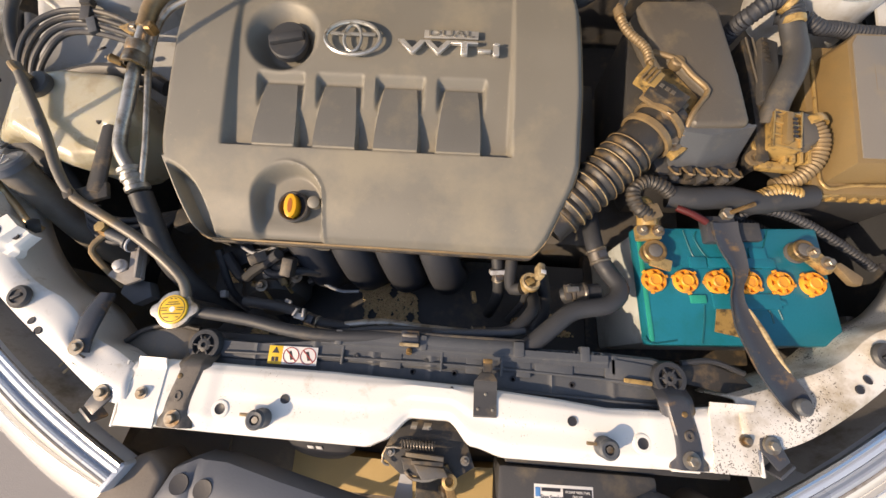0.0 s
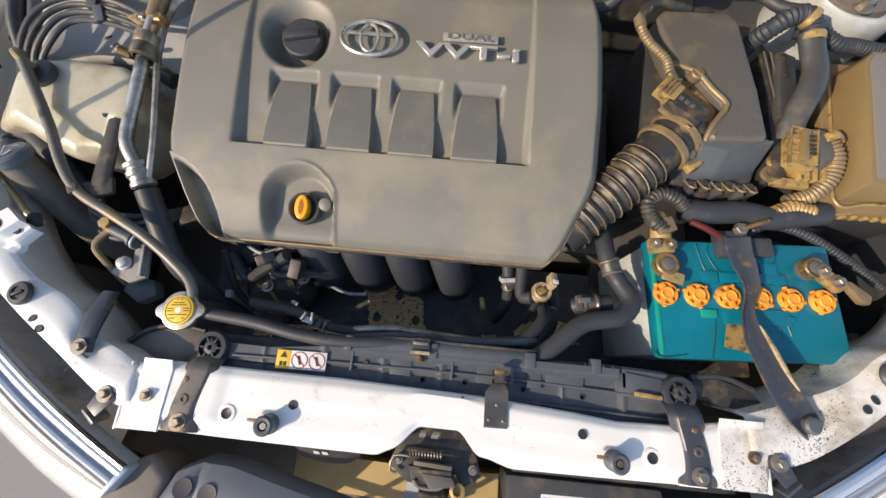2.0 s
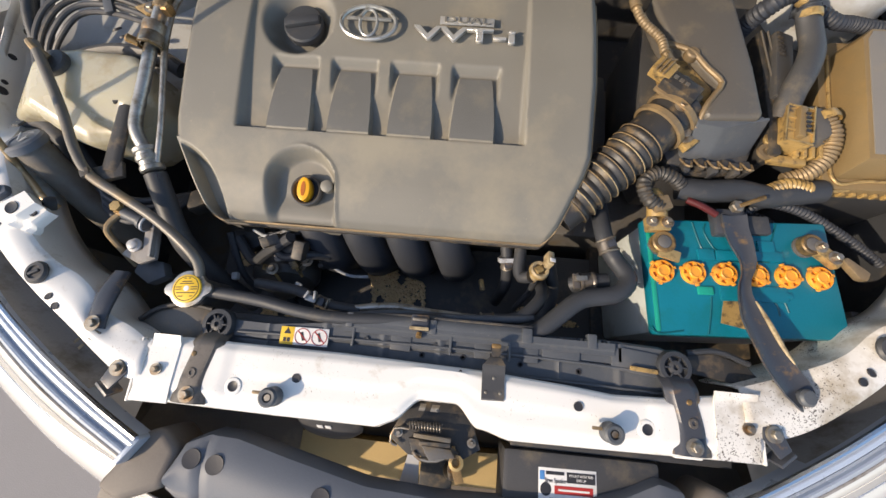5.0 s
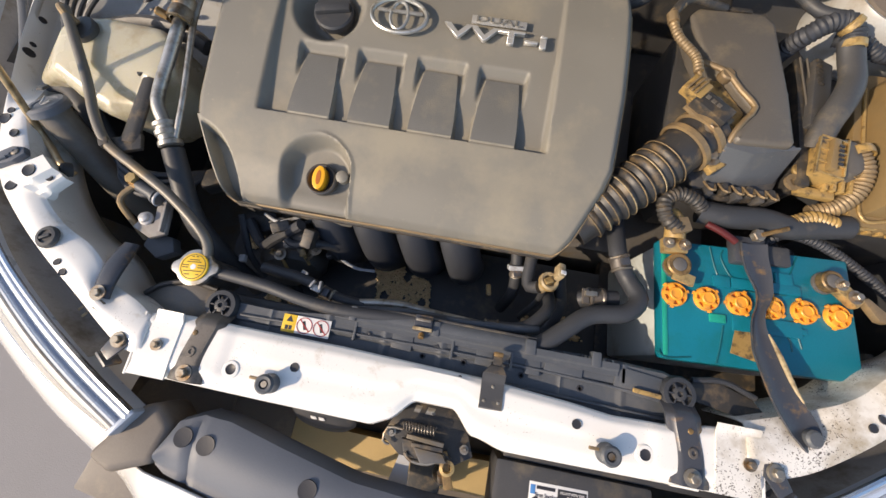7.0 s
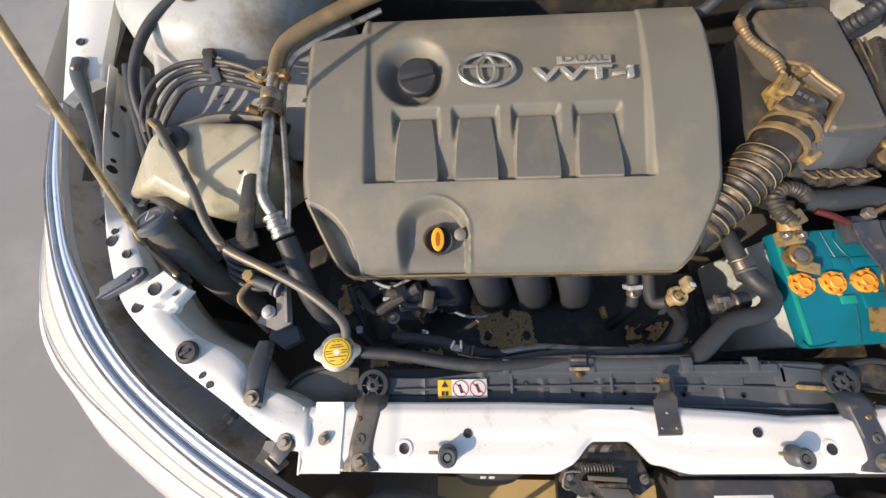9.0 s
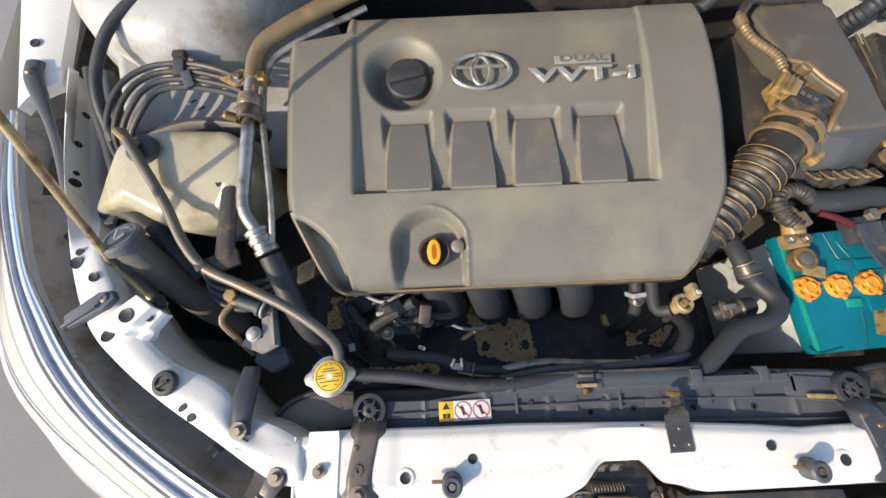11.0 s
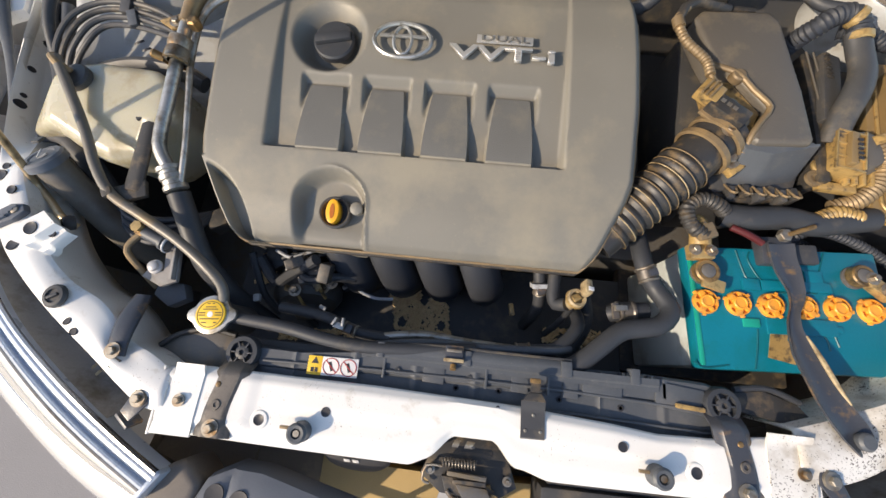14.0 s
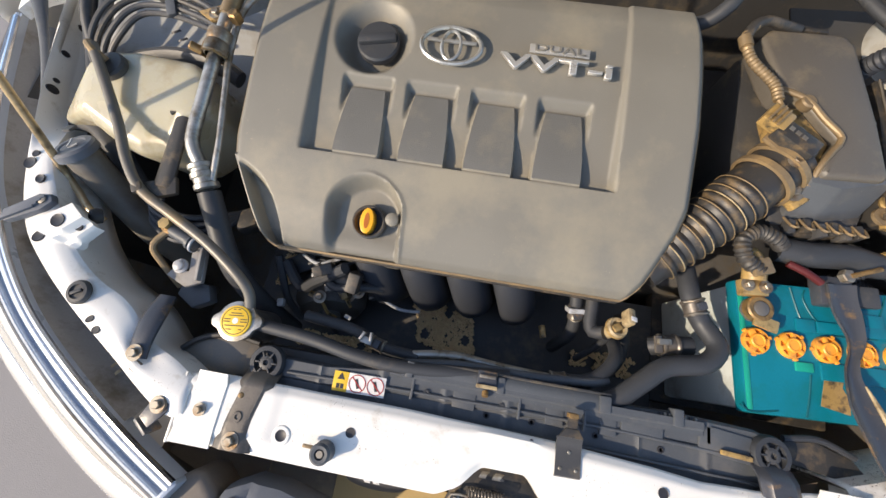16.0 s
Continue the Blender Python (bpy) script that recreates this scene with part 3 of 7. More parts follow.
part("pocket", box((0.06, 0.030, 0.005), T(0.262, 0.004, 0.766, 0, 0, -6), 0.0015), M_SHROUD, sh)
part("dirty_clip", box((0.036, 0.006, 0.005), T(0.272, -0.006, 0.772, 0, 0, -4), 0.002), M_DUSTY, sh)
for k in range(8):
    part("vent_slot", box((0.003, 0.007, 0.002), T(0.186 + 0.006 * k, 0.024, 0.7675), 0.0004), M_STEEL if k % 3 else M_INK, sh)

part("rear_step", sheet(lambda u, v: (-0.135 + 0.37 * u, 0.008 + 0.016 * v, 0.7700 + 0.003 * smooth(0.3, 0.5, v)), 60, 6, 0.004), M_SHROUD, sh)
for x in (-0.118, 0.016, 0.096):
    part("cross_rib", box((0.0032, 0.034, 0.006), T(x, 0.006, 0.7680, 0, 0, -1), 0.001), M_SHROUD, sh)
for x, y in ((-0.165, -0.012), (-0.022, -0.014), (0.034, -0.012), (0.112, -0.014), (0.19, -0.016)):
    part("socket", lathe([(0.0042, 0), (0.0038, 0.0012), (0.0024, 0.0012), (0.002, 0), (0, 0)], T(x, y, 0.7620), 14), M_INK, sh)
part("front_rib", tube([(-0.29, -0.030, 0.7665), (0.0, -0.027, 0.7665), (0.30, -0.034, 0.7665)], 0.0022, 6), M_SHROUD, sh)
sh.location.z += 0.013

# label on the shroud: a warning panel and two prohibition signs
lab = thing("warning_label", "yellow and white warning label with two red prohibition signs", "label", (-0.19, -0.005, 0.768))
lm = T(-0.1850, -0.0045, 0.7692, 0, 0, 1)
part("white_field", box((0.048, 0.024, 0.0006), lm @ T(0.009, 0, 0), 0.0002), M_LABEL, lab)
part("yellow_field", box((0.019, 0.024, 0.0006), lm @ T(-0.0245, 0, 0), 0.0002), M_LABELY, lab)
part("triangle", prism([(-0.0048, -0.0035), (0.0048, -0.0035), (0, 0.0048)], 0.0003, 0.0007, 0, lm @ T(-0.0245, 0.006, 0)), M_INK, lab)
for e in (-1, 1):
    part("book_sign", box((0.0042, 0.0058, 0.0005), lm @ T(-0.0245 + 0.0026 * e, -0.0055, 0.0003)), M_INK, lab)
for x in (-0.003, 0.0205):
    ring = [(0.0105 * math.cos(a), 0.0105 * math.sin(a), 0) for a in (2 * math.pi * k / 28 for k in range(29))]
    part("ban_ring", tube([lm @ T(x, 0, 0.0006) @ Vector(p) for p in ring], 0.00055, 6, straight=True), M_RED, lab)
    part("ban_stroke", box((0.020, 0.0012, 0.0005), lm @ T(x, 0, 0.0006, 0, 0, -45)), M_RED, lab)
    part("pictogram", box((0.004, 0.012, 0.0005), lm @ T(x, 0, 0.0004, 0, 0, 20), 0.0002), M_INK, lab)

lab.location.z += 0.013

# ---- engine cover ----
cover = thing("engine_cover", "dusty grey moulded plastic engine cover with four windows", "engine cover", (-0.11, 0.34, 0.75))
PY = [0.0, 0.150, 0.165, 0.200, 0.283, 0.378, 0.450, 0.530, 0.60]
PZ = [0.72, 0.771, 0.785, 0.808, 0.837, 0.861, 0.875, 0.881, 0.860]
XL_Y, XL = [0.159, 0.165, 0.175, 0.262, 0.292, 0.500, 0.512, 0.545], [-0.352, -0.362, -0.371, -0.412, -0.414, -0.407, -0.330, -0.325]
XR_Y, XR = [0.159, 0.166, 0.180, 0.247, 0.274, 0.375, 0.500, 0.545], [0.135, 0.145, 0.155, 0.183, 0.190, 0.190, 0.184, 0.176]
WINDOWS = [(-0.279, -0.214), (-0.190, -0.126), (-0.102, -0.036), (-0.012, 0.053)]


def profile(y):
    # smooth the table a little so that no crease shows
    return sum(interp(y + d, PY, PZ) for d in (-0.016, -0.008, 0, 0.008, 0.016)) / 5


def window_inset(k):
    """How far the sides of a window block draw in towards its rear, k from 0 to 1."""
    return 0.0075 * max(0.0, k) ** 1.8


def cover_top(x, y):
    z = profile(y)
    depth = 0.0032 + 0.0128 * max(0.0, 1 - (y - 0.283) / 0.23)
    shift = 0.006 * (y - 0.283) / 0.2
    inset = smooth(-0.327, -0.327 + 0.004 + depth * 0.9, x - shift) * smooth(0.098, 0.098 - 0.0025 - depth * 0.42, x + shift) * smooth(0.281, 0.285, y)
    floor = z - depth * inset
    for a, b in WINDOWS:
        if a - 0.012 < x < b + 0.012 and 0.280 < y < 0.402:
            k = max(0.0, (y - 0.283) / 0.095)
            block = z - 0.0005 - 0.0165 * k ** 1.25
            # a bevelled pocket round the block's rear, then the block with its drawn-in sides
            pit = min(floor, block - 0.0035 * smooth(0.25, 0.8, k))
            fx = smooth(a - 0.004, a + 0.001, x) * smooth(b + 0.004, b - 0.001, x)
            fy = smooth(0.281, 0.284, y) * smooth(0.3965, 0.3850, y)
            floor = floor + (pit - floor) * fx * fy
            w = window_inset(k)
            in_x = smooth(a - 0.0012 + w, a + 0.0012 + w, x) * smooth(b + 0.0012 - w, b - 0.0012 - w, x)
            in_y = smooth(0.281, 0.284, y) * smooth(0.3835, 0.380, y)
            floor = floor + (block - floor) * in_x * in_y
    z = floor
    # dipstick pocket: a sharp rim, a floor that levels out towards the front edge
    cx, half = -0.224, 0.053
    if y < 0.212:
        d = abs(x - cx) - half
    else:
        d = math.hypot(x - cx, y - 0.212) - half * (1 - 0.10 * smooth(0.22, 0.27, y))
    wall = 0.016 - 0.009 * smooth(cx - 0.03, cx + 0.03, x)
    z -= (0.010 + 0.016 * smooth(0.158, 0.205, y)) * smooth(0.001, -wall, d)
    z += 0.0022 * smooth(0.006, 0.0, abs(d - 0.001)) * smooth(cx - 0.03, cx + 0.02, x)
    # added shape, stands in for a cast shadow on this corner
    # corner scoop: the floor falls from the outer rim to a low wall with a rounded plan
    f = math.hypot((x + 0.425) / 0.090, (y - 0.155) / 0.105)
    if f < 1.02:
        e = max(0.0, x - interp(y, XL_Y, XL) - 0.003)
        z -= min(0.025, 3.0 * e) * smooth(1.0, 0.93, f)
    # oil filler bowl
    d = math.hypot(x + 0.250, (y - 0.450) * 1.02)
    z -= 0.030 * smooth(0.058, 0.028, d)
    return z


def cover_point(u, v):
    y = 0.159 + 0.386 * v
    xl, xr = interp(y, XL_Y, XL), interp(y, XR_Y, XR)
    x = xl + (xr - xl) * u
    edge = min(x - xl, xr - x, (y - 0.159) * 0.8, 0.545 - y)
    rim = 0.3 if math.hypot((x + 0.425) / 0.090, (y - 0.155) / 0.105) < 1.05 else 1.0
    return x, y, cover_top(x, y) - 0.006 * rim * (1 - smooth(0, 0.009, edge)) ** 2


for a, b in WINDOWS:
    # face of each window block, flush on the shell, toned darker to hold shade
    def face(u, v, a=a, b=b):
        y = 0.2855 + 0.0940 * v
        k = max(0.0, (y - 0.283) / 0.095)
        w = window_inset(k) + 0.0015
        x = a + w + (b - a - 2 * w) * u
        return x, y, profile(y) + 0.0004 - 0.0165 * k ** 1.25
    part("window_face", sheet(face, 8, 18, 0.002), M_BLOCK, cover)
part("top_shell", sheet(cover_point, 270, 180, 0.032), M_COVER, cover, angle=50)
lip = [(interp(y, XL_Y, XL) - 0.001, y) for y in np.linspace(0.5, 0.163, 30)] + [(x, 0.158) for x in np.linspace(-0.35, 0.135, 30)] + [(interp(y, XR_Y, XR) + 0.001, y) for y in np.linspace(0.163, 0.5, 30)]
part("seam_lip", tube([(x, y, profile(y) - 0.010) for x, y in lip], 0.0021, 6, straight=True), M_BRONZE, cover, "dusty tan edge")
part("lower_lip", tube([(x, y + 0.001, profile(y) - 0.026) for x, y in lip], 0.0030, 6, straight=True), M_BLACK2, cover)
for x, w in ((-0.27, 0.05), (-0.13, 0.035), (0.03, 0.09), (0.13, 0.03)):
    part("rear_tab", box((w, 0.012, 0.006), T(x, 0.549, 0.858, -14), 0.0015), M_BLACK, cover)

# filler cap and dipstick handle
cap = thing("oil_filler_cap", "round black plastic oil filler cap with a grip bar", "engine cap", (-0.243, 0.447, 0.84))
capm = T(-0.245, 0.449, 0.856, 9)
part("disc", lathe([(0.030, -0.008), (0.030, 0.002), (0.0275, 0.0045), (0, 0.005)], capm, 36), M_RUBBER, cap)
part("grip", box((0.052, 0.013, 0.010), capm @ T(0, 0, 0.008, 0, 0, 12), 0.003), M_RUBBER, cap)
dip = thing("dipstick", "orange dipstick handle in its black tube", "dipstick", (-0.216, 0.207, 0.79))
dm = T(-0.217, 0.207, 0.788, 12)
part("tube_mouth", lathe([(0.023, 0.0), (0.023, 0.011), (0.021, 0.0125), (0.019, 0.011), (0.018, 0.002), (0, 0.0015)], dm, 32), M_BLACK, dip)
part("socket", lathe([(0.0175, 0.0022), (0, 0.0024)], dm, 24), M_INK, dip)
loop = [(0.0095 * math.cos(a), 0.0175 * math.sin(a)) for a in (2 * math.pi * k / 20 for k in range(20))]
part("handle", prism(loop, 0.002, 0.022, 0.002, dm), M_YELLOW, dip)
# flat dark patch, painted as the shade inside the slot
part("finger_slot", prism([(x * 0.35, y * 0.62) for x, y in loop], 0.0215, 0.0226, 0, dm), M_AMBER, dip)
part("peg", lathe([(0.009, 0), (0.009, 0.012), (0.006, 0.014), (0, 0.014)], T(-0.184, 0.212, 0.797, 12), 20), M_COVER, cover)


def on_cover(x, y, lift=0.0005):
    s = math.atan2(profile(y + 0.01) - profile(y - 0.01), 0.02)
    return T(x, y, profile(y) + lift, math.degrees(s))


# badge and raised lettering
badge = thing("oval_badge", "silver oval emblem badge on the engine cover", "badge", (-0.140, 0.441, 0.875))
bmx = on_cover(-0.141, 0.4405)


def ring_bar(rx, ry, r, cx=0, cy=0):
    return tube([bmx @ Vector((cx + rx * math.cos(a), cy + ry * math.sin(a), 0.002)) for a in (2 * math.pi * k / 48 for k in range(49))], r, 8, straight=True)


part("outer_ring", ring_bar(0.040, 0.0255, 0.0032), M_EMBLEM, badge)
part("inner_ring", ring_bar(0.0125, 0.0205, 0.0024), M_EMBLEM, badge)
part("cross_bar", box((0.066, 0.0045, 0.004), bmx @ T(0, 0.006, 0.002), 0.0012), M_EMBLEM, badge)


def letters(text, size, m, depth, mat, parent, width=None, name="lettering"):
    cu = bpy.data.curves.new(name, "FONT")
    cu.body, cu.size, cu.extrude, cu.bevel_depth, cu.align_x, cu.align_y = text, size, depth, depth * 0.25, "CENTER", "CENTER"
    cu.resolution_u = 3
    tmp = bpy.data.objects.new(name, cu)
    scene.collection.objects.link(tmp)
    bpy.context.view_layer.update()
    me = bpy.data.meshes.new_from_object(tmp.evaluated_get(bpy.context.evaluated_depsgraph_get()))
    bpy.data.objects.remove(tmp)
    xs = [v.co.x for v in me.vertices]
    k = width / (max(xs) - min(xs)) if width else 1
    me.transform(m @ Matrix.Diagonal((k, 1, 1, 1)))
    ob = new(name, me)
    me.materials.append(mat)
    ob.parent = parent
    ob.matrix_parent_inverse = world_of(parent).inverted()
    return ob


script = thing("raised_lettering", "raised silver engine lettering in two lines", "lettering", (0, 0.44, 0.875))
part("plinth", box((0.078, 0.0125, 0.002), on_cover(0.001, 0.4515, 0.0012), 0.0008), M_BADGE, script)
letters("DUAL", 0.0135, on_cover(0.001, 0.4515, 0.003), 0.0008, M_BLOCK, script, 0.066)
letters("VVT-i", 0.027, on_cover(0.000, 0.4295, 0.0015), 0.0028, M_BADGE, script, 0.146)

# ---- engine under the cover ----
eng = thing("engine_block", "dark dusty engine with black intake runners", "engine", (-0.1, 0.35, 0.3))
part("block", box((0.50, 0.30, 0.34), T(-0.11, 0.36, 0.53), 0.02), M_METAL, eng)
part("head", box((0.52, 0.25, 0.10), T(-0.11, 0.37, 0.728), 0.015), M_METAL, eng)
part("plenum", tube([(-0.27, 0.225, 0.715), (-0.1, 0.215, 0.715), (0.06, 0.225, 0.715)], 0.05, 18), M_RUNNER, eng)
for x in (-0.205, -0.135, -0.065, 0.005):
    part("intake_runner", tube([(x - 0.045, 0.25, 0.755), (x - 0.022, 0.200, 0.745), (x - 0.004, 0.162, 0.715), (x + 0.012, 0.140, 0.66), (x + 0.018, 0.165, 0.57)], 0.031, 18, flat=0.75), M_RUNNER, eng)
part("alternator", lathe([(0, 0), (0.055, 0), (0.06, 0.01), (0.06, 0.06), (0.05, 0.075), (0.02, 0.08), (0.02, 0.095), (0, 0.095)], T(-0.31, 0.16, 0.60, 75, 0, 10), 28), M_METAL, eng)
part("timing_cover", box((0.05, 0.26, 0.38), T(-0.375, 0.36, 0.56), 0.012), M_METAL, eng)
part("accessory_bracket", box((0.06, 0.03, 0.05), T(-0.26, 0.135, 0.69, 10, 0, 15), 0.006), M_METAL, eng)
for x, y, z in ((-0.28, 0.13, 0.70), (-0.255, 0.115, 0.675), (-0.235, 0.12, 0.70), (-0.30, 0.105, 0.68)):
    hex_bolt(eng, (x, y, z), 0.006, 0.008, name="bolt")
for k, pts in enumerate((
        [(-0.36, 0.15, 0.70), (-0.33, 0.115, 0.69), (-0.30, 0.125, 0.71), (-0.25, 0.145, 0.745)],
        [(-0.34, 0.17, 0.66), (-0.315, 0.12, 0.65), (-0.32, 0.085, 0.60), (-0.30, 0.06, 0.55)],
        [(-0.30, 0.15, 0.72), (-0.27, 0.12, 0.715), (-0.23, 0.125, 0.72), (-0.20, 0.13, 0.70)])):
    part("wiring", tube(pts, 0.007 if k else 0.009, 10), M_RUBBER, eng)
for size, at, mat, name in (
        ((0.019, 0.026, 0.016), T(-0.244, 0.140, 0.690, 14, 0, -6), M_PALE, "pale_connector"),
        ((0.013, 0.014, 0.012), T(-0.266, 0.133, 0.694, 20, 0, 24), M_DUSTY, "connector_lock"),
        ((0.012, 0.020, 0.010), T(-0.262, 0.116, 0.690, 20, 0, 34), M_DUSTY, "connector_lock"),
        ((0.026, 0.007, 0.012), T(-0.304, 0.137, 0.690, 10, 0, 4), M_PALE, "printed_plate"),
        ((0.036, 0.024, 0.022), T(-0.300, 0.150, 0.684, 14, 0, 4), M_BLACK, "connector"),
        ((0.050, 0.030, 0.030), T(-0.345, 0.155, 0.670, 10, 0, 30), M_RUBBER, "connector"),
        ((0.014, 0.010, 0.008), T(-0.316, 0.108, 0.668, 0, 0, -10), M_DUSTY, "terminal"),
        ((0.010, 0.012, 0.010), T(-0.355, 0.085, 0.690, 0, 0, 10), M_PALE, "terminal"),
        ((0.012, 0.006, 0.006), T(-0.245, 0.080, 0.690, 0, 0, -20), M_PALE, "terminal"),
        ((0.016, 0.008, 0.020), T(-0.215, 0.120, 0.672, 0, 0, 30), M_BLACK, "bracket_tab"),
        ((0.030, 0.008, 0.026), T(0.096, 0.146, 0.715, 20, 0, 5), M_PALE, "hose_tab"),
        ((0.008, 0.020, 0.012), T(0.060, 0.112, 0.660, 0, 0, 12), M_DUSTY, "bracket_tab")):
    part(name, box(size, at, 0.002), mat, eng)
for k, pts in enumerate((
        [(-0.33, 0.162, 0.712), (-0.30, 0.150, 0.722), (-0.275, 0.160, 0.722), (-0.25, 0.168, 0.725)],
        [(-0.32, 0.150, 0.708), (-0.295, 0.158, 0.716), (-0.27, 0.150, 0.712), (-0.245, 0.162, 0.72), (-0.215, 0.150, 0.70)],
        [(-0.316, 0.106, 0.668), (-0.300, 0.098, 0.662), (-0.291, 0.084, 0.65), (-0.28, 0.08, 0.63)],
        [(-0.262, 0.120, 0.694), (-0.256, 0.108, 0.682), (-0.250, 0.098, 0.67)],
        [(-0.225, 0.152, 0.705), (-0.205, 0.135, 0.69), (-0.198, 0.118, 0.672), (-0.17, 0.108, 0.66), (-0.14, 0.110, 0.655)],
        [(-0.37, 0.155, 0.71), (-0.36, 0.118, 0.69), (-0.352, 0.092, 0.67), (-0.34, 0.07, 0.63)])):
    part("thin_wire", tube(pts, 0.0028 if k != 5 else 0.006, 8), (M_PALE, M_RUBBER, M_DUSTY, M_DUSTY, M_PALE, M_RUBBER)[k], eng)
part("connector", box((0.018, 0.03, 0.02), T(-0.235, 0.128, 0.735, 20, 0, -10), 0.003), M_BLACK2, eng)
part("connector", box((0.03, 0.016, 0.018), T(-0.285, 0.14, 0.735, 20, 0, 25), 0.003), M_BLACK2, eng)

# dry gravel that shows on the splash shield below
tray = solo("splash_shield", sheet(lambda u, v: (-0.70 + 1.40 * u, -0.13 + 0.60 * v, 0.405 + 0.004 * math.sin(7 * u) * math.cos(5 * v)), 20, 12, 0.006), M_METAL, "dusty plastic splash shield under the engine bay", "shield", kind="structure")
solo("belly_pan", sheet(lambda u, v: (-0.46 + 0.74 * u, 0.018 + 0.185 * v, 0.552 + 0.003 * math.sin(9 * u) * math.cos(5 * v)), 24, 8, 0.006), M_BLACK, "dusty dark pan between radiator and engine", "shield", kind="structure")
# added dark sheet, stands in for the deep shade under the engine
solo("under_panel", sheet(lambda u, v: (-0.72 + 1.44 * u, 0.44 + 0.53 * v, 0.33 + 0.004 * math.sin(8 * u) * math.cos(5 * v)), 20, 10, 0.006), M_RUBBER, "dark panel added under the engine in place of shade", "shield", kind="structure")
rng = random.Random(4)
gv, gf = [], []
PATCHES = [(-0.172, -0.020, 0.052, 0.142), (-0.365, -0.223, 0.026, 0.056), (0.105, 0.262, 0.066, 0.104), (-0.435, -0.365, 0.128, 0.200), (-0.172, -0.10, 0.120, 0.175)]
for k in range(4200):
    p_ = PATCHES[(0, 0, 1, 2, 3, 0, 4)[k % 7]]
    x, y = rng.uniform(p_[0], p_[1]), rng.uniform(p_[2], p_[3])
    # ragged edges and bare spots
    fx, fy = (x - p_[0]) / (p_[1] - p_[0]), (y - p_[2]) / (p_[3] - p_[2])
    if min(fx, 1 - fx, fy, 1 - fy) < 0.10 + 0.10 * math.sin(40 * x + 25 * y) or math.sin(83 * x) * math.sin(71 * y + 2) > 0.72:
        continue
    r = rng.uniform(0.0026, 0.0050)
    z = 0.5555 + r * 0.4 + rng.uniform(0, 0.004)
    b = len(gv)
    for i in range(6):
        d = [(1, 0, 0), (0, 1, 0), (-1, 0, 0), (0, -1, 0), (0, 0, 1), (0, 0, -1)][i]
        s = r * rng.uniform(0.6, 1.2)
        gv.append((x + d[0] * s, y + d[1] * s, z + d[2] * s * 0.8))
    gf += [(b + i, b + (i + 1) % 4, b + 4) for i in range(4)] + [(b + (i + 1) % 4, b + i, b + 5) for i in range(4)]
gme = bpy.data.meshes.new("gravel")
gme.from_pydata(gv, [], gf)
gravel = new("gravel", gme)
gme.materials.append(M_GRAVEL)
tagged(gravel, "loose dry tan gravel lying under the engine", "gravel", kind="stuff")

# ---- radiator, cap, hoses ----
rad = thing("radiator", "dark radiator core with plastic end tanks", "radiator", (0, 0, 0.35))
part("core", box((0.62, 0.03, 0.36), T(0, -0.005, 0.56), 0.003), M_METAL, rad)
part("top_tank", box((0.64, 0.045, 0.035), T(0, 0.0, 0.735), 0.006), M_BLACK, rad)
neck = thing("coolant_filler", "yellow-faced steel pressure cap on its black filler neck", "coolant filler", (-0.359, 0.045, 0.70))
part("neck", lathe([(0.022, -0.07), (0.020, 0.0), (0.024, 0.004), (0.024, 0.012), (0, 0.012)], T(-0.359, 0.045, 0.772), 24), M_BLACK, neck)
cm = T(-0.359, 0.045, 0.786, 0, 0, 6)
ears = [(0.0262 * math.cos(a), 0.0262 * math.sin(a)) for a in (math.radians(d) for d in range(25, 156, 13))]
shape = ears + [(-0.032, 0.006), (-0.034, 0), (-0.032, -0.006)] + [(-x, -y) for x, y in ears] + [(0.032, -0.006), (0.034, 0), (0.032, 0.006)]
part("cap_plate", prism(shape, 0.0, 0.006, 0.0015, cm), M_ALU, neck)
part("yellow_face", lathe([(0.0200, 0), (0.0200, 0.0028), (0.0187, 0.0034), (0, 0.0034)], cm @ T(0, 0, 0.006), 32), M_LABELY, neck)
for y, x0, w in ((0.0145, -0.003, 0.003), (0.0145, 0.003, 0.003), (0.0098, 0, 0.014), (0.0068, 0, 0.020), (0.0020, -0.011, 0.009), (0.0020, 0.011, 0.009), (-0.0012, -0.011, 0.009), (-0.0012, 0.011, 0.009), (-0.0062, 0, 0.026), (-0.0110, -0.007, 0.007), (-0.0110, 0.008, 0.004)):
    part("text_bar", box((w, 0.0011, 0.0004), cm @ T(x0, y, 0.0096)), M_INK, neck)
part("printed_ring", tube([cm @ Vector((0.0172 * math.cos(a), 0.0172 * math.sin(a), 0.0094)) for a in (2 * math.pi * k / 36 for k in range(37))], 0.0005, 5, straight=True), M_INK, neck)
part("seal_dot", lathe([(0.004, 0), (0, 0.0004)], cm @ T(0, 0, 0.0097), 12), M_LABEL, neck)


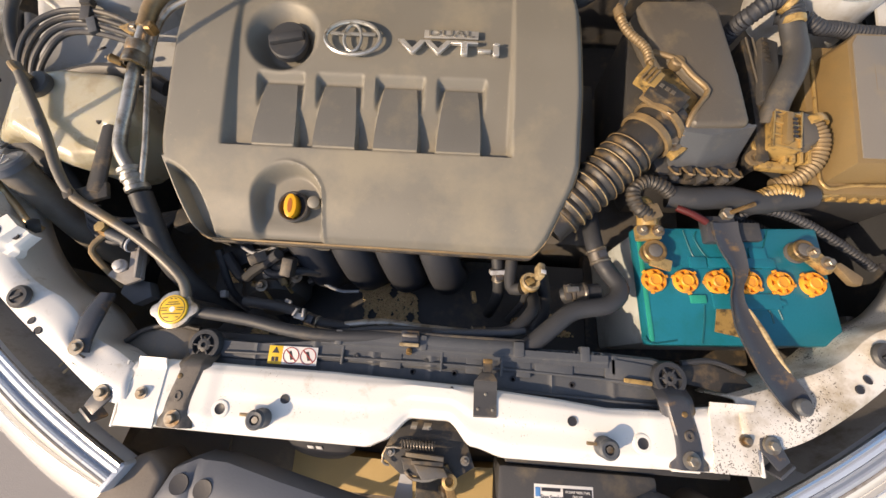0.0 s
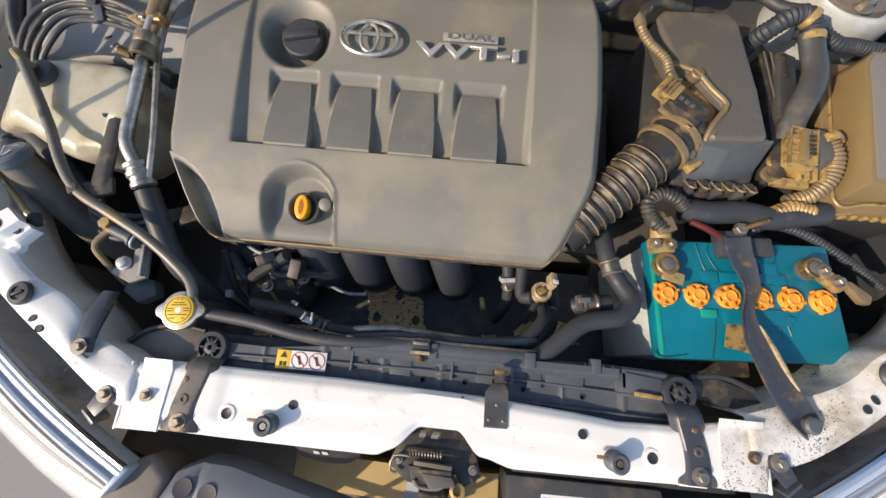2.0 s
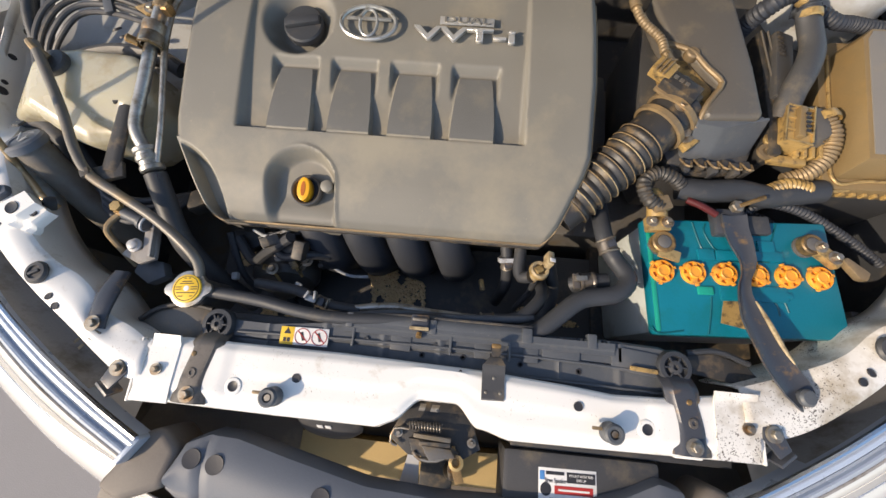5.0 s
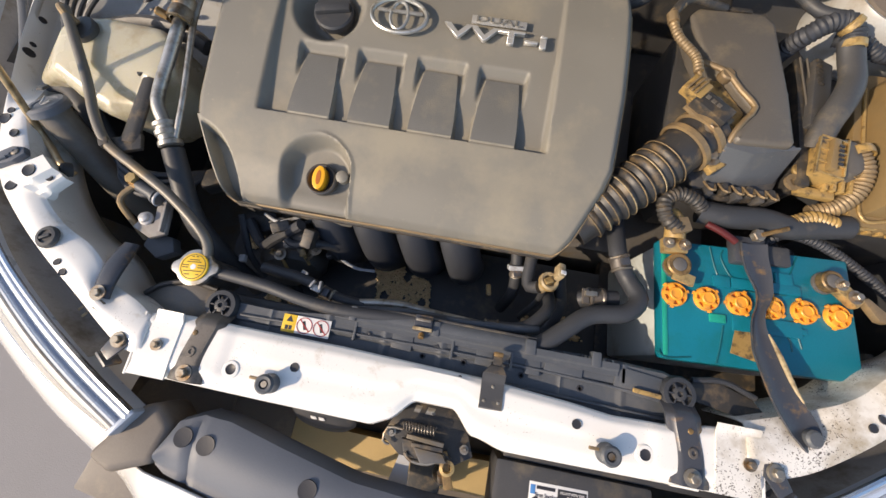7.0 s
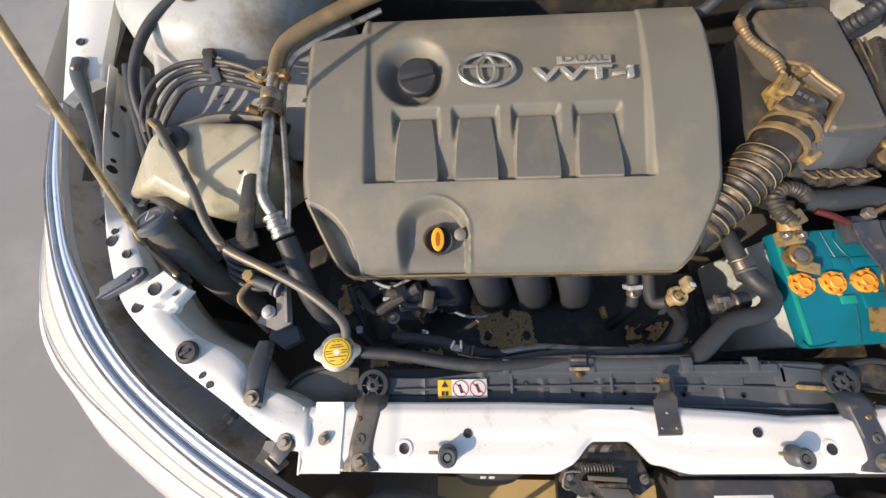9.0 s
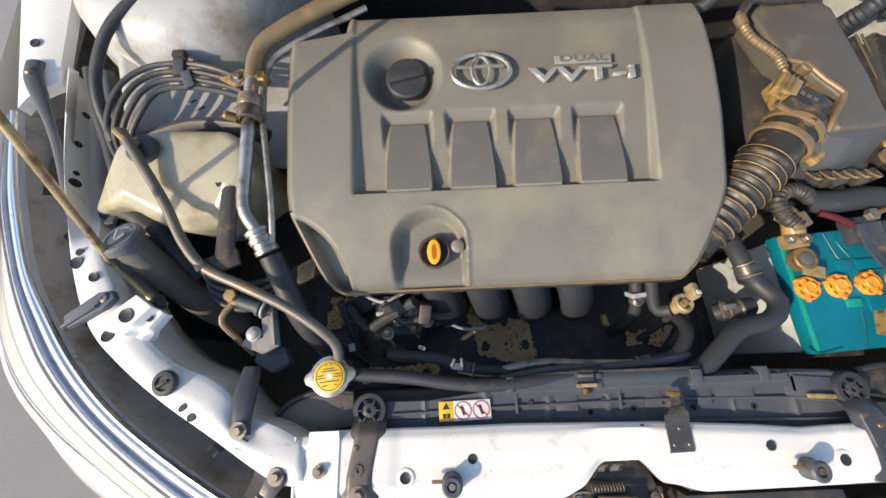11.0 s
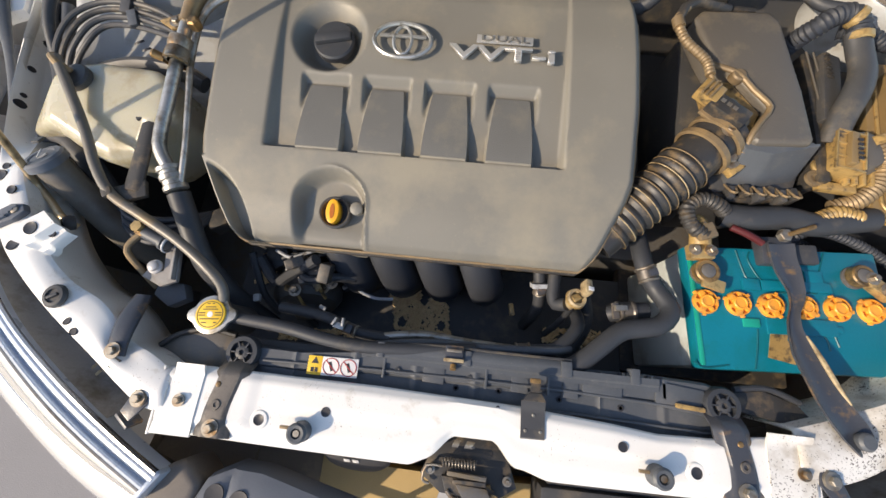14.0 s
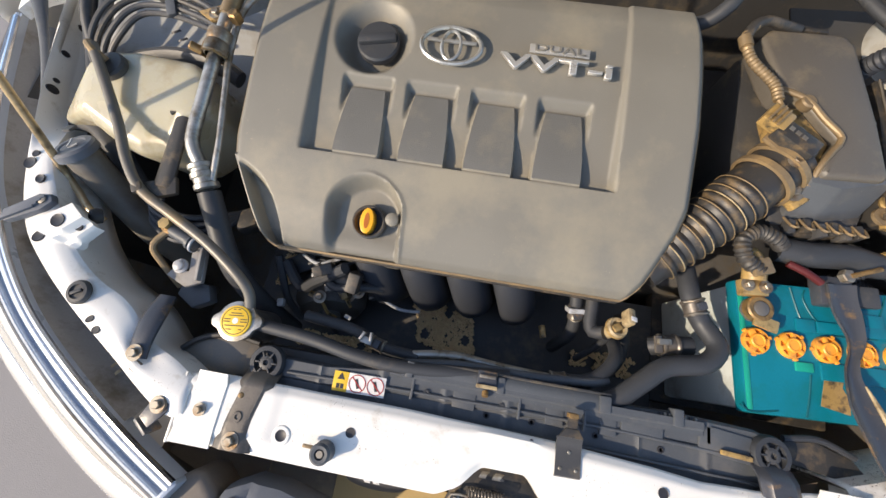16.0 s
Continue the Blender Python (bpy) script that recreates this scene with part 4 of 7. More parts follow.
def hose(name, label, pts, r, mat=None, clamps=(), category="hose", n=16):
    h = thing(name, label, category, pts[0])
    part("hose", tube(pts, r, n), mat or M_RUBBER, h)
    line = spline(pts)
    for f in clamps:
        i = int(f * (len(line) - 2))
        a, b = line[i], line[i + 1]
        rr = r if not callable(r) else r(0, 1)
        m = along(a, b)
        part("clamp", lathe([(rr * 1.02, -0.011), (rr * 1.18, -0.010), (rr * 1.18, -0.0075), (rr * 1.08, -0.006), (rr * 1.08, 0.006), (rr * 1.18, 0.0075), (rr * 1.18, 0.010), (rr * 1.02, 0.011)], m, 22), M_WORN, h)
        part("clamp_ear", box((0.012, 0.007, 0.010), m @ T(0, rr * 1.3, 0, 0, 0, 0), 0.001), M_STRAP, h)
        for e in (-1, 1):
            part("spring_wire", tube([m @ Vector((-rr * 0.9, rr * 0.8, 0.009 * e)), m @ Vector((-rr * 0.3, rr * 1.3, 0.010 * e)), m @ Vector((rr * 0.6, rr * 1.15, 0.008 * e)), m @ Vector((rr * 1.1, rr * 0.4, 0.009 * e))], 0.0012, 6), M_STEEL, h)
    return h


hose("upper_radiator_hose", "thick black rubber radiator hose over the shroud", [(0.085, 0.014, 0.752), (0.110, 0.020, 0.762), (0.137, 0.033, 0.770), (0.165, 0.058, 0.775), (0.195, 0.082, 0.776), (0.243, 0.094, 0.775), (0.262, 0.118, 0.770), (0.248, 0.148, 0.76), (0.232, 0.176, 0.765), (0.228, 0.24, 0.75)], 0.0128, None, (0.79,))
hose("overflow_hose", "black rubber hose from the filler neck", [(-0.335, 0.046, 0.778), (-0.26, 0.039, 0.779), (-0.20, 0.029, 0.781), (-0.15, 0.025, 0.782), (-0.10, 0.027, 0.781), (0.0, 0.036, 0.774)], 0.0088)
hose("oil_cooler_pipe", "bare aluminium pipe across the shroud", [(-0.142, 0.040, 0.752), (-0.077, 0.050, 0.756), (-0.011, 0.046, 0.756), (0.071, 0.043, 0.756)], 0.006, M_ALU, (), "pipe")
hose("oil_cooler_hose", "black hose clamped to the aluminium pipe", [(0.065, 0.043, 0.756), (0.11, 0.050, 0.755), (0.145, 0.085, 0.74), (0.15, 0.12, 0.70)], 0.0095, None, (0.05,))
hose("transmission_hose", "slim black hose behind the shroud", [(-0.29, 0.07, 0.74), (-0.22, 0.062, 0.745), (-0.17, 0.045, 0.75), (-0.12, 0.040, 0.752)], 0.008, None, (0.7,))
hose("vacuum_hose", "black hose rising to the throttle body", [(0.086, 0.190, 0.735), (0.094, 0.150, 0.715), (0.098, 0.115, 0.68), (0.09, 0.095, 0.6)], 0.0095, None, (0.3,))
hose("coolant_hose", "black coolant hose beside the engine", [(0.165, 0.15, 0.70), (0.175, 0.10, 0.68), (0.155, 0.06, 0.66), (0.10, 0.04, 0.70)], 0.011)
ts = thing("thermostat_stub", "short dusty hose stub with a wide band clamp", "hose", (0.21, 0.11, 0.74))
part("stub", tube([(0.190, 0.109, 0.742), (0.205, 0.112, 0.752), (0.238, 0.116, 0.752)], 0.0125, 16), M_RUBBER, ts)
part("band", lathe([(0.013, -0.012), (0.0155, -0.011), (0.0155, -0.008), (0.0140, -0.006), (0.0140, 0.006), (0.0155, 0.008), (0.0155, 0.011), (0.013, 0.012)], along((0.208, 0.112, 0.752), (0.238, 0.116, 0.752)), 22), M_WORN, ts)
part("band_screw", box((0.018, 0.008, 0.008), T(0.196, 0.114, 0.766, 0, 10, 6), 0.0015), M_STEEL, ts)
part("band_ear", box((0.010, 0.022, 0.004), T(0.190, 0.110, 0.764, 0, 10, 6), 0.001), M_WORN, ts)
sc = thing("spring_clip", "small bare steel spring clip on the filler hose", "clip", (-0.192, 0.05, 0.765), "hose clips")
part("saddle", box((0.016, 0.009, 0.005), T(-0.192, 0.050, 0.765, 0, 0, -12), 0.001), M_ALU, sc)
for e in (-1, 1):
    part("ear", box((0.0035, 0.012, 0.008), T(-0.192 + 0.006 * e, 0.055, 0.768, 0, 0, -12 + 14 * e), 0.001), M_ALU, sc)
hose("oil_return_pipe", "dull grey metal pipe along the shroud", [(-0.135, 0.030, 0.764), (-0.06, 0.040, 0.768), (0.02, 0.041, 0.768), (0.098, 0.046, 0.766), (0.13, 0.052, 0.755)], 0.0058, M_SHROUD, (), "pipe")
wire_clip = thing("hose_clip", "rusty steel spring clip on the shroud", "clip", (-0.028, 0.03, 0.775))
part("body", box((0.024, 0.022, 0.010), T(-0.028, 0.028, 0.786), 0.002), M_STRAP, wire_clip)
part("bar", box((0.026, 0.0045, 0.004), T(-0.028, 0.020, 0.793), 0.001), M_CREAM, wire_clip, "bright cream edge")
part("bar", box((0.020, 0.004, 0.004), T(-0.028, 0.032, 0.793), 0.001), M_STEEL, wire_clip)
part("screw", lathe([(0.004, 0), (0.004, 0.006), (0, 0.007)], T(-0.028, 0.014, 0.786, 60), 10), M_BRASS, wire_clip)

sens = thing("engine_sensor", "dusty cream sensor plug below the engine cover", "sensor", (0.14, 0.125, 0.74))
part("body", lathe([(0.008, -0.026), (0.010, -0.004), (0.0135, 0.0), (0.0143, 0.008), (0.0125, 0.011), (0.009, 0.010), (0.008, 0.004), (0, 0.004)], T(0.137, 0.122, 0.752, -12, 10), 24), M_CREAM, sens)
part("collar", lathe([(0.0143, 0.001), (0.0152, 0.003), (0.0143, 0.006)], T(0.137, 0.122, 0.752, -12, 10), 24), M_GOLD, sens)
part("core", box((0.012, 0.010, 0.012), T(0.136, 0.122, 0.760, -12, 10, 30), 0.002), M_GOLD, sens)
part("plug", box((0.0105, 0.022, 0.018), T(0.150, 0.138, 0.764, -18, 12, -8), 0.003), M_CREAM, sens)
part("plug_mark", box((0.008, 0.006, 0.001), T(0.1535, 0.136, 0.7745, -18, 12, -8), 0.0002), M_LABEL, sens)
part("elbow", tube([(0.128, 0.116, 0.742), (0.116, 0.117, 0.728), (0.112, 0.130, 0.726), (0.113, 0.152, 0.728), (0.114, 0.18, 0.730)], 0.0095, 14), M_RUBBER, sens)
part("lead", tube([(0.136, 0.112, 0.73), (0.135, 0.10, 0.69), (0.12, 0.08, 0.64)], 0.005, 10), M_RUBBER, sens)

# ---- battery ----
bat = thing("car_battery", "teal-topped white car battery with orange filler caps", "car battery", (0.43, 0.135, 0.54))
bm_ = T(0.429, 0.1375, 0.0, 0, 0, 3.2)
part("case", box((0.262, 0.166, 0.195), bm_ @ T(0, 0, 0.652), 0.008), M_CASE, bat)
part("lid", box((0.268, 0.172, 0.022), bm_ @ T(0, 0, 0.752), 0.005), M_TEAL, bat)
part("edge_trim", box((0.007, 0.164, 0.008), bm_ @ T(-0.1285, 0, 0.7605), 0.003), M_GREEN, bat)
for k in range(6):
    x = 0.313 + 0.0444 * k
    cm_ = T(x, 0.1355 + 0.0018 * k, 0.763, 0, 0, 23 * k)
    c = part("filler_cap", lathe([(0.0172, 0), (0.0172, 0.004), (0.0160, 0.0062), (0.0148, 0.0062), (0.0142, 0.0035), (0.0096, 0.0035), (0.0094, 0.0085), (0.0084, 0.0098), (0.0072, 0.0098), (0.0066, 0.0086), (0, 0.0086)], cm_, 28), M_ORANGE, bat)
    part("pit_floor", lathe([(0.0142, 0.0037), (0.0095, 0.0037)], cm_, 24), M_AMBER, c)
    for j in range(6):
        part("spoke", box((0.0070, 0.0052 if j % 2 else 0.0085, 0.0045), cm_ @ T(0, 0, 0, 0, 0, 60 * j) @ T(0.0118, 0, 0.0050), 0.0008), M_ORANGE, c)
    for j in range(3):
        part("nub", box((0.004, 0.0045, 0.005), cm_ @ T(0, 0, 0, 0, 0, 120 * j + 20) @ T(0.0180, 0, 0.003), 0.001), M_ORANGE, c)
for pts in ([(0.363, 0.216), (0.368, 0.195), (0.374, 0.176), (0.380, 0.171)],
            [(0.382, 0.215), (0.379, 0.203), (0.391, 0.179), (0.404, 0.172), (0.442, 0.174)],
            [(0.486, 0.223), (0.476, 0.195), (0.471, 0.182)],
            [(0.382, 0.104), (0.378, 0.075), (0.373, 0.051)],
            [(0.456, 0.188), (0.452, 0.176)],
            [(0.457, 0.113), (0.471, 0.101), (0.474, 0.085)],
            [(0.482, 0.110), (0.487, 0.091)],
            [(0.339, 0.053), (0.307, 0.047), (0.293, 0.053)],
            [(0.415, 0.159), (0.440, 0.161), (0.469, 0.163)]):
    part("moulded_rib", tube([(x, y, 0.763) for x, y in pts], 0.0013, 6, step=0.004), M_TEAL_DARK, bat)
for x, y, w, d in ((0.3786, 0.1667, 0.0242, 0.0171), (0.4380, 0.1696, 0.0909, 0.0148), (0.4792, 0.1711, 0.0186, 0.0141), (0.4658, 0.1857, 0.0241, 0.0173), (0.4403, 0.1132, 0.0936, 0.0220), (0.4855, 0.1142, 0.0172, 0.0076)):
    part("moulded_block", box((w, d, 0.0030 + 0.02 * d), T(x, y, 0.7640, 0, 0, 3), 0.0010), M_TEAL, bat)
part("sight_glass", box((0.022, 0.012, 0.004), bm_ @ T(-0.057, -0.022, 0.764), 0.0015), M_GREEN, bat)
part("worn_label", prism([(0.399, 0.107), (0.425, 0.114), (0.419, 0.094), (0.426, 0.081), (0.426, 0.062), (0.391, 0.068)], 0.7632, 0.7638), M_DUSTY, bat)
for nm, x, y, lab_ in (("terminal", 0.311, 0.176, "corroded lead battery post"), ("terminal", 0.520, 0.190, "corroded lead battery post")):
    part(nm, lathe([(0.016, -0.004), (0.016, 0.002), (0.011, 0.004), (0.0098, 0.018), (0.007, 0.0195), (0, 0.0195)], T(x, y, 0.764), 24), M_METAL, bat, lab_)

clampA = thing("battery_terminal_clamp", "corroded brass clamp on the battery post", "terminal clamp", (0.311, 0.18, 0.77), "terminal clamps")
part("ring", lathe([(0.0105, 0.013), (0.0112, 0), (0.0165, 0.0), (0.0170, 0.011), (0.0150, 0.013), (0.0105, 0.013)], T(0.311, 0.176, 0.769), 22), M_BRASS, clampA)
# gold jaw and lug carry the sun's highlights in their colour
part("jaw", box((0.034, 0.022, 0.014), T(0.304, 0.203, 0.776, 0, 0, 5), 0.003), M_GOLD, clampA)
for dx in (-0.010, 0.012):
    hex_bolt(clampA, (0.304 + dx, 0.205, 0.783), 0.005, 0.007)
part("lug", box((0.030, 0.016, 0.005), T(0.318, 0.158, 0.778, 0, 0, -15), 0.0015), M_GOLD, clampA)
part("cable_boot", tube([(0.300, 0.212, 0.785), (0.298, 0.232, 0.79), (0.292, 0.245, 0.785)], 0.014, 14), M_DUSTY, clampA)
clampB = thing("battery_terminal_clamp", "corroded clamp with a dusty cable sleeve", "terminal clamp", (0.525, 0.185, 0.77), "terminal clamps")
part("ring", lathe([(0.0105, 0.013), (0.0112, 0), (0.0150, 0.0), (0.0155, 0.011), (0.0140, 0.013), (0.0105, 0.013)], T(0.520, 0.190, 0.769), 22), M_BRASS, clampB)
part("jaw", box((0.036, 0.018, 0.014), T(0.540, 0.174, 0.776, 0, 0, -40), 0.003), M_GOLD, clampB)
hex_bolt(clampB, (0.545, 0.171, 0.783), 0.0055, 0.009)
hex_bolt(clampB, (0.528, 0.186, 0.783), 0.005, 0.008)
part("sleeve", prism([(0.557, 0.172), (0.567, 0.175), (0.594, 0.154), (0.588, 0.142), (0.578, 0.144)], 0.768, 0.780, 0.003), M_BRONZE, clampB, "dusty flat cable lug")

# hold-down strap: twisted flat bar with a hook bolt
strap = thing("battery_hold_down", "bent dusty black steel strap bolted across the battery", "bracket", (0.41, 0.1, 0.78))


SL = spline([(0.411, 0.224, 0.782), (0.414, 0.200, 0.780), (0.424, 0.166, 0.779), (0.425, 0.150, 0.779), (0.415, 0.115, 0.781), (0.4165, 0.085, 0.785), (0.423, 0.050, 0.793), (0.433, 0.016, 0.800), (0.456, -0.020, 0.802), (0.462, -0.027, 0.800)], 0.006)


def strap_point(u, v):
    i = v * (len(SL) - 1)
    a = SL[int(min(i, len(SL) - 2))].lerp(SL[int(min(i, len(SL) - 2)) + 1], i - int(min(i, len(SL) - 2)))
    d = (SL[min(int(i) + 1, len(SL) - 1)] - SL[max(int(i) - 1, 0)]).normalized()
    side = d.cross(Vector((0, 0, 1))).normalized()
    w = interp(v, [0, 0.14, 0.24, 0.33, 0.42, 0.55, 0.9, 1.0], [0.036, 0.034, 0.022, 0.013, 0.020, 0.034, 0.038, 0.030])
    p = a + side * (u - 0.5) * w
    return p.x, p.y, p.z + 0.004 * (2 * u - 1) ** 2 + 0.004 * (u - 0.5) * smooth(0.3, 0.5, v)


part("flat_bar", sheet(strap_point, 10, 60, 0.0035), M_STRAP, strap)
part("worn_edge", tube([strap_point(0.0, v) for v in (0.46, 0.52, 0.58, 0.64, 0.70, 0.76, 0.82)], lambda s_, t_: 0.0012 + 0.0022 * math.sin(math.pi * s_ / t_), 8), M_CREAM, strap)
part("stud", lathe([(0.0105, 0), (0.0105, 0.006), (0.008, 0.009), (0, 0.0095)], T(0.458, -0.021, 0.803), 20), M_SHROUD, strap)
part("end_saddle", box((0.044, 0.040, 0.020), T(0.410, 0.216, 0.770, 0, 0, 3), 0.005), M_STRAP, strap)
part("nut", lathe([(0.009, 0), (0.009, 0.008), (0.0075, 0.009), (0, 0.009)], T(0.408, 0.232, 0.792), 6), M_STEEL, strap)
part("hook_bolt", tube([(0.410, 0.232, 0.800), (0.430, 0.240, 0.806), (0.440, 0.244, 0.808)], 0.0032, 10), M_BRASS, strap)
part("pad", box((0.036, 0.028, 0.010), T(0.452, 0.216, 0.768, 0, 0, 3), 0.002), M_BLACK, strap)

bt = thing("battery_tray", "dirty black battery tray below the battery", "tray", (0.43, 0.13, 0.5))
part("tray", box((0.30, 0.20, 0.03), T(0.43, 0.135, 0.538), 0.006), M_BLACK2, bt)
part("support", box((0.16, 0.14, 0.14), T(0.43, 0.135, 0.455), 0.01), M_METAL, bt)

# ---- air cleaner box and duct ----
ac = thing("air_cleaner", "grey plastic air cleaner box with a dusty rim", "air cleaner", (0.35, 0.45, 0.62))
LID = [(0.278, 0.542), (0.292, 0.558), (0.388, 0.562), (0.402, 0.546), (0.416, 0.425), (0.420, 0.350), (0.416, 0.342), (0.346, 0.338), (0.341, 0.344), (0.344, 0.358), (0.366, 0.392), (0.328, 0.444), (0.304, 0.464), (0.294, 0.49)]
part("lid", prism(LID, 0.805, 0.851, 0.007, segs=3), M_BOX, ac)
part("lower_box", prism([(0.285, 0.56), (0.415, 0.56), (0.445, 0.33), (0.43, 0.295), (0.32, 0.29), (0.28, 0.40)], 0.64, 0.792, 0.008), M_BLACK, ac)
shoulder = prism([(0.330, 0.350), (0.428, 0.352), (0.436, 0.312), (0.372, 0.294), (0.335, 0.298)], 0.775, 0.842, 0.004)
for v_ in shoulder.verts:
    v_.co.y += 0.034 * smooth(0.78, 0.842, v_.co.z) * smooth(0.348, 0.320, v_.co.y)
part("front_shoulder", shoulder, M_SHROUD, ac)
part("flange_rim", tube([(0.298, 0.462, 0.848), (0.328, 0.445, 0.853), (0.347, 0.419, 0.853), (0.366, 0.393, 0.853), (0.355, 0.374, 0.851), (0.343, 0.355, 0.848), (0.338, 0.332, 0.832)], 0.0040, 10), M_BRONZE, ac, "dust-coated flange")
part("flange_boss", lathe([(0.010, -0.004), (0.010, 0.006), (0.008, 0.008), (0, 0.008)], T(0.330, 0.442, 0.848), 20), M_BRONZE, ac)
part("gusset", prism([(0.300, 0.44), (0.327, 0.441), (0.362, 0.392), (0.336, 0.340), (0.318, 0.35), (0.31, 0.38)], 0.80, 0.840, 0.004), M_DUSTY, ac)
for k, x in enumerate((0.338, 0.358, 0.377, 0.392, 0.408, 0.424)):
    part("clip", box((0.009, 0.018, 0.022), T(x, 0.288 + 0.004 * (k % 2), 0.794, 0, 0, 8 * (k % 3) - 8), 0.002), M_BLACK2 if k % 2 else M_BLACK, ac)
    part("clip_wire", tube([(x - 0.007, 0.300, 0.800), (x - 0.004, 0.286, 0.808), (x + 0.004, 0.285, 0.808), (x + 0.008, 0.298, 0.800)], 0.0018, 6), M_BRONZE, ac)
part("rim_ledge", tube([(0.32, 0.288, 0.786), (0.37, 0.286, 0.787), (0.43, 0.295, 0.787)], 0.006, 8), M_BLACK2, ac)
part("rear_clip", box((0.05, 0.008, 0.014), T(0.345, 0.566, 0.842), 0.002), M_BLACK2, ac)

afm = thing("air_flow_sensor", "dusty black air flow sensor with its plug", "sensor", (0.30, 0.38, 0.85))
am = T(0.300, 0.383, 0.856, 0, 0, -38)
part("body", box((0.052, 0.026, 0.018), am @ T(0.008, 0, 0), 0.003), M_DUCT, afm)
part("plug", box((0.030, 0.030, 0.016), am @ T(-0.026, 0.006, 0.002), 0.003), M_DUSTY, afm)
for x in (-0.034, -0.028, -0.022):
    part("plug_rib", box((0.003, 0.028, 0.004), am @ T(x, 0.006, 0.011), 0.001), M_BRONZE, afm)
for k in range(3):
    part("mark", box((0.006, 0.006, 0.0006), am @ T(-0.006 + 0.009 * k, 0.002, 0.0094)), M_STEEL, afm)
part("flange", box((0.060, 0.034, 0.005), am @ T(0.010, 0, -0.010), 0.001), M_BRONZE, afm)
hex_bolt(afm, None, 0.006, 0.006, am @ T(0.026, -0.016, -0.006))
hex_bolt(afm, None, 0.006, 0.006, am @ T(0.006, 0.018, -0.006))

dc = thing("intake_duct", "ribbed black rubber intake duct with dust on its ribs", "duct", (0.25, 0.3, 0.8))
AX = [(0.160, 0.205, 0.768), (0.200, 0.246, 0.785), (0.250, 0.295, 0.800), (0.298, 0.345, 0.812), (0.326, 0.374, 0.82)]
ax = spline(AX, 0.004)
part("bellows", tube(AX, lambda s, t: 0.0285 + 0.0075 * s / t + (0.0040 * (0.5 + 0.5 * math.cos(2 * math.pi * s / 0.0142)) ** 0.7 if 0.02 < s < 0.165 else 0), 36, 0.0016), M_DUCT, dc)
for k in range(2, 12):
    # pale ring on the crest of each fold: dust, with its glint painted in
    s_k = 0.0142 * k
    i = min(len(ax) - 2, int(s_k / 0.2412 * len(ax)))
    r_k = 0.0285 + 0.0075 * s_k / 0.2412 + 0.0042
    m_k = along(ax[i], ax[i + 1])
    part("crest_line", tube([m_k @ Vector((r_k * math.cos(a), r_k * math.sin(a), 0)) for a in (2 * math.pi * j / 32 for j in range(33))], 0.0009, 5, straight=True), M_BRONZE if k % 3 else M_CREAM, dc)
for f in (0.80, 0.90):
    i = int(f * len(ax))
    part("clamp_band", lathe([(0.036, -0.005), (0.0405, -0.004), (0.0405, 0.004), (0.036, 0.005)], along(ax[i], ax[i + 1]), 36), M_BRONZE, dc)
hex_bolt(dc, None, 0.008, 0.008, T(0.326, 0.327, 0.822, 0, 0, 0))
part("band_lug", box((0.03, 0.02, 0.012), T(0.335, 0.320, 0.815, 0, 0, 40), 0.003), M_DUSTY, dc)

wl = thing("sensor_loom", "dust-coated corrugated cable to the air flow sensor", "cable", (0.27, 0.5, 0.85))
part("conduit", tube([(0.262, 0.546, 0.866), (0.248, 0.524, 0.862), (0.256, 0.49, 0.860), (0.280, 0.455, 0.862), (0.285, 0.43, 0.862)], ribbed(0.0056, 0.0012, 0.0055), 14, 0.0015), M_BRONZE, wl)
part("sleeve", tube([(0.330, 0.564, 0.848), (0.300, 0.558, 0.858), (0.274, 0.553, 0.866), (0.256, 0.541, 0.866), (0.249, 0.526, 0.8625)], 0.0066, 14), M_BLACK2, wl, "smooth black taped sleeve")
part("bare_wire", tube([(0.285, 0.43, 0.862), (0.288, 0.42, 0.862), (0.280, 0.403, 0.862)], 0.003, 8), M_BRONZE, wl)
part("tape", tube([(0.246, 0.525, 0.862), (0.249, 0.51, 0.861)], 0.0080, 14, 0.004), M_BRONZE, wl)

# ---- fuse box and loom ----
fb = thing("fuse_box", "dusty brown-grey plastic fuse box lid with a stepped rim", "fuse box", (0.58, 0.40, 0.6))
lid_bm = prism([(0.552, 0.288), (0.720, 0.294), (0.720, 0.520), (0.600, 0.522), (0.582, 0.505)], 0.788, 0.838, 0.005, segs=2)
for v_ in lid_bm.verts:
    # the flank towards the engine slopes, and its front edge is drawn in
    k_ = smooth(0.79, 0.836, v_.co.z) * smooth(0.66, 0.58, v_.co.x)
    v_.co.x += 0.010 * k_
    v_.co.y += 0.010 * smooth(0.79, 0.836, v_.co.z) * smooth(0.33, 0.29, v_.co.y)
# gold flank tone holds sunlight as well as dust; the lid top stays grey
part("lid", lid_bm, M_FUSE, fb)
part("lid_top", prism([(0.570, 0.306), (0.720, 0.306), (0.720, 0.514), (0.607, 0.515), (0.598, 0.500)], 0.8375, 0.8395, 0.0006), M_FUSE_TOP, fb, "plain grey lid top")
part("lid_ridge", tube([(0.600, 0.300, 0.834), (0.612, 0.40, 0.8375), (0.628, 0.510, 0.8375)], 0.002, 6), M_FUSE, fb)
part("rim", prism([(0.534, 0.272), (0.720, 0.276), (0.720, 0.534), (0.588, 0.536), (0.562, 0.505)], 0.765, 0.795, 0.004), M_FUSE, fb)
part("base", prism([(0.542, 0.280), (0.720, 0.284), (0.720, 0.515), (0.590, 0.512), (0.562, 0.485)], 0.62, 0.765, 0.006), M_RUBBER, fb)
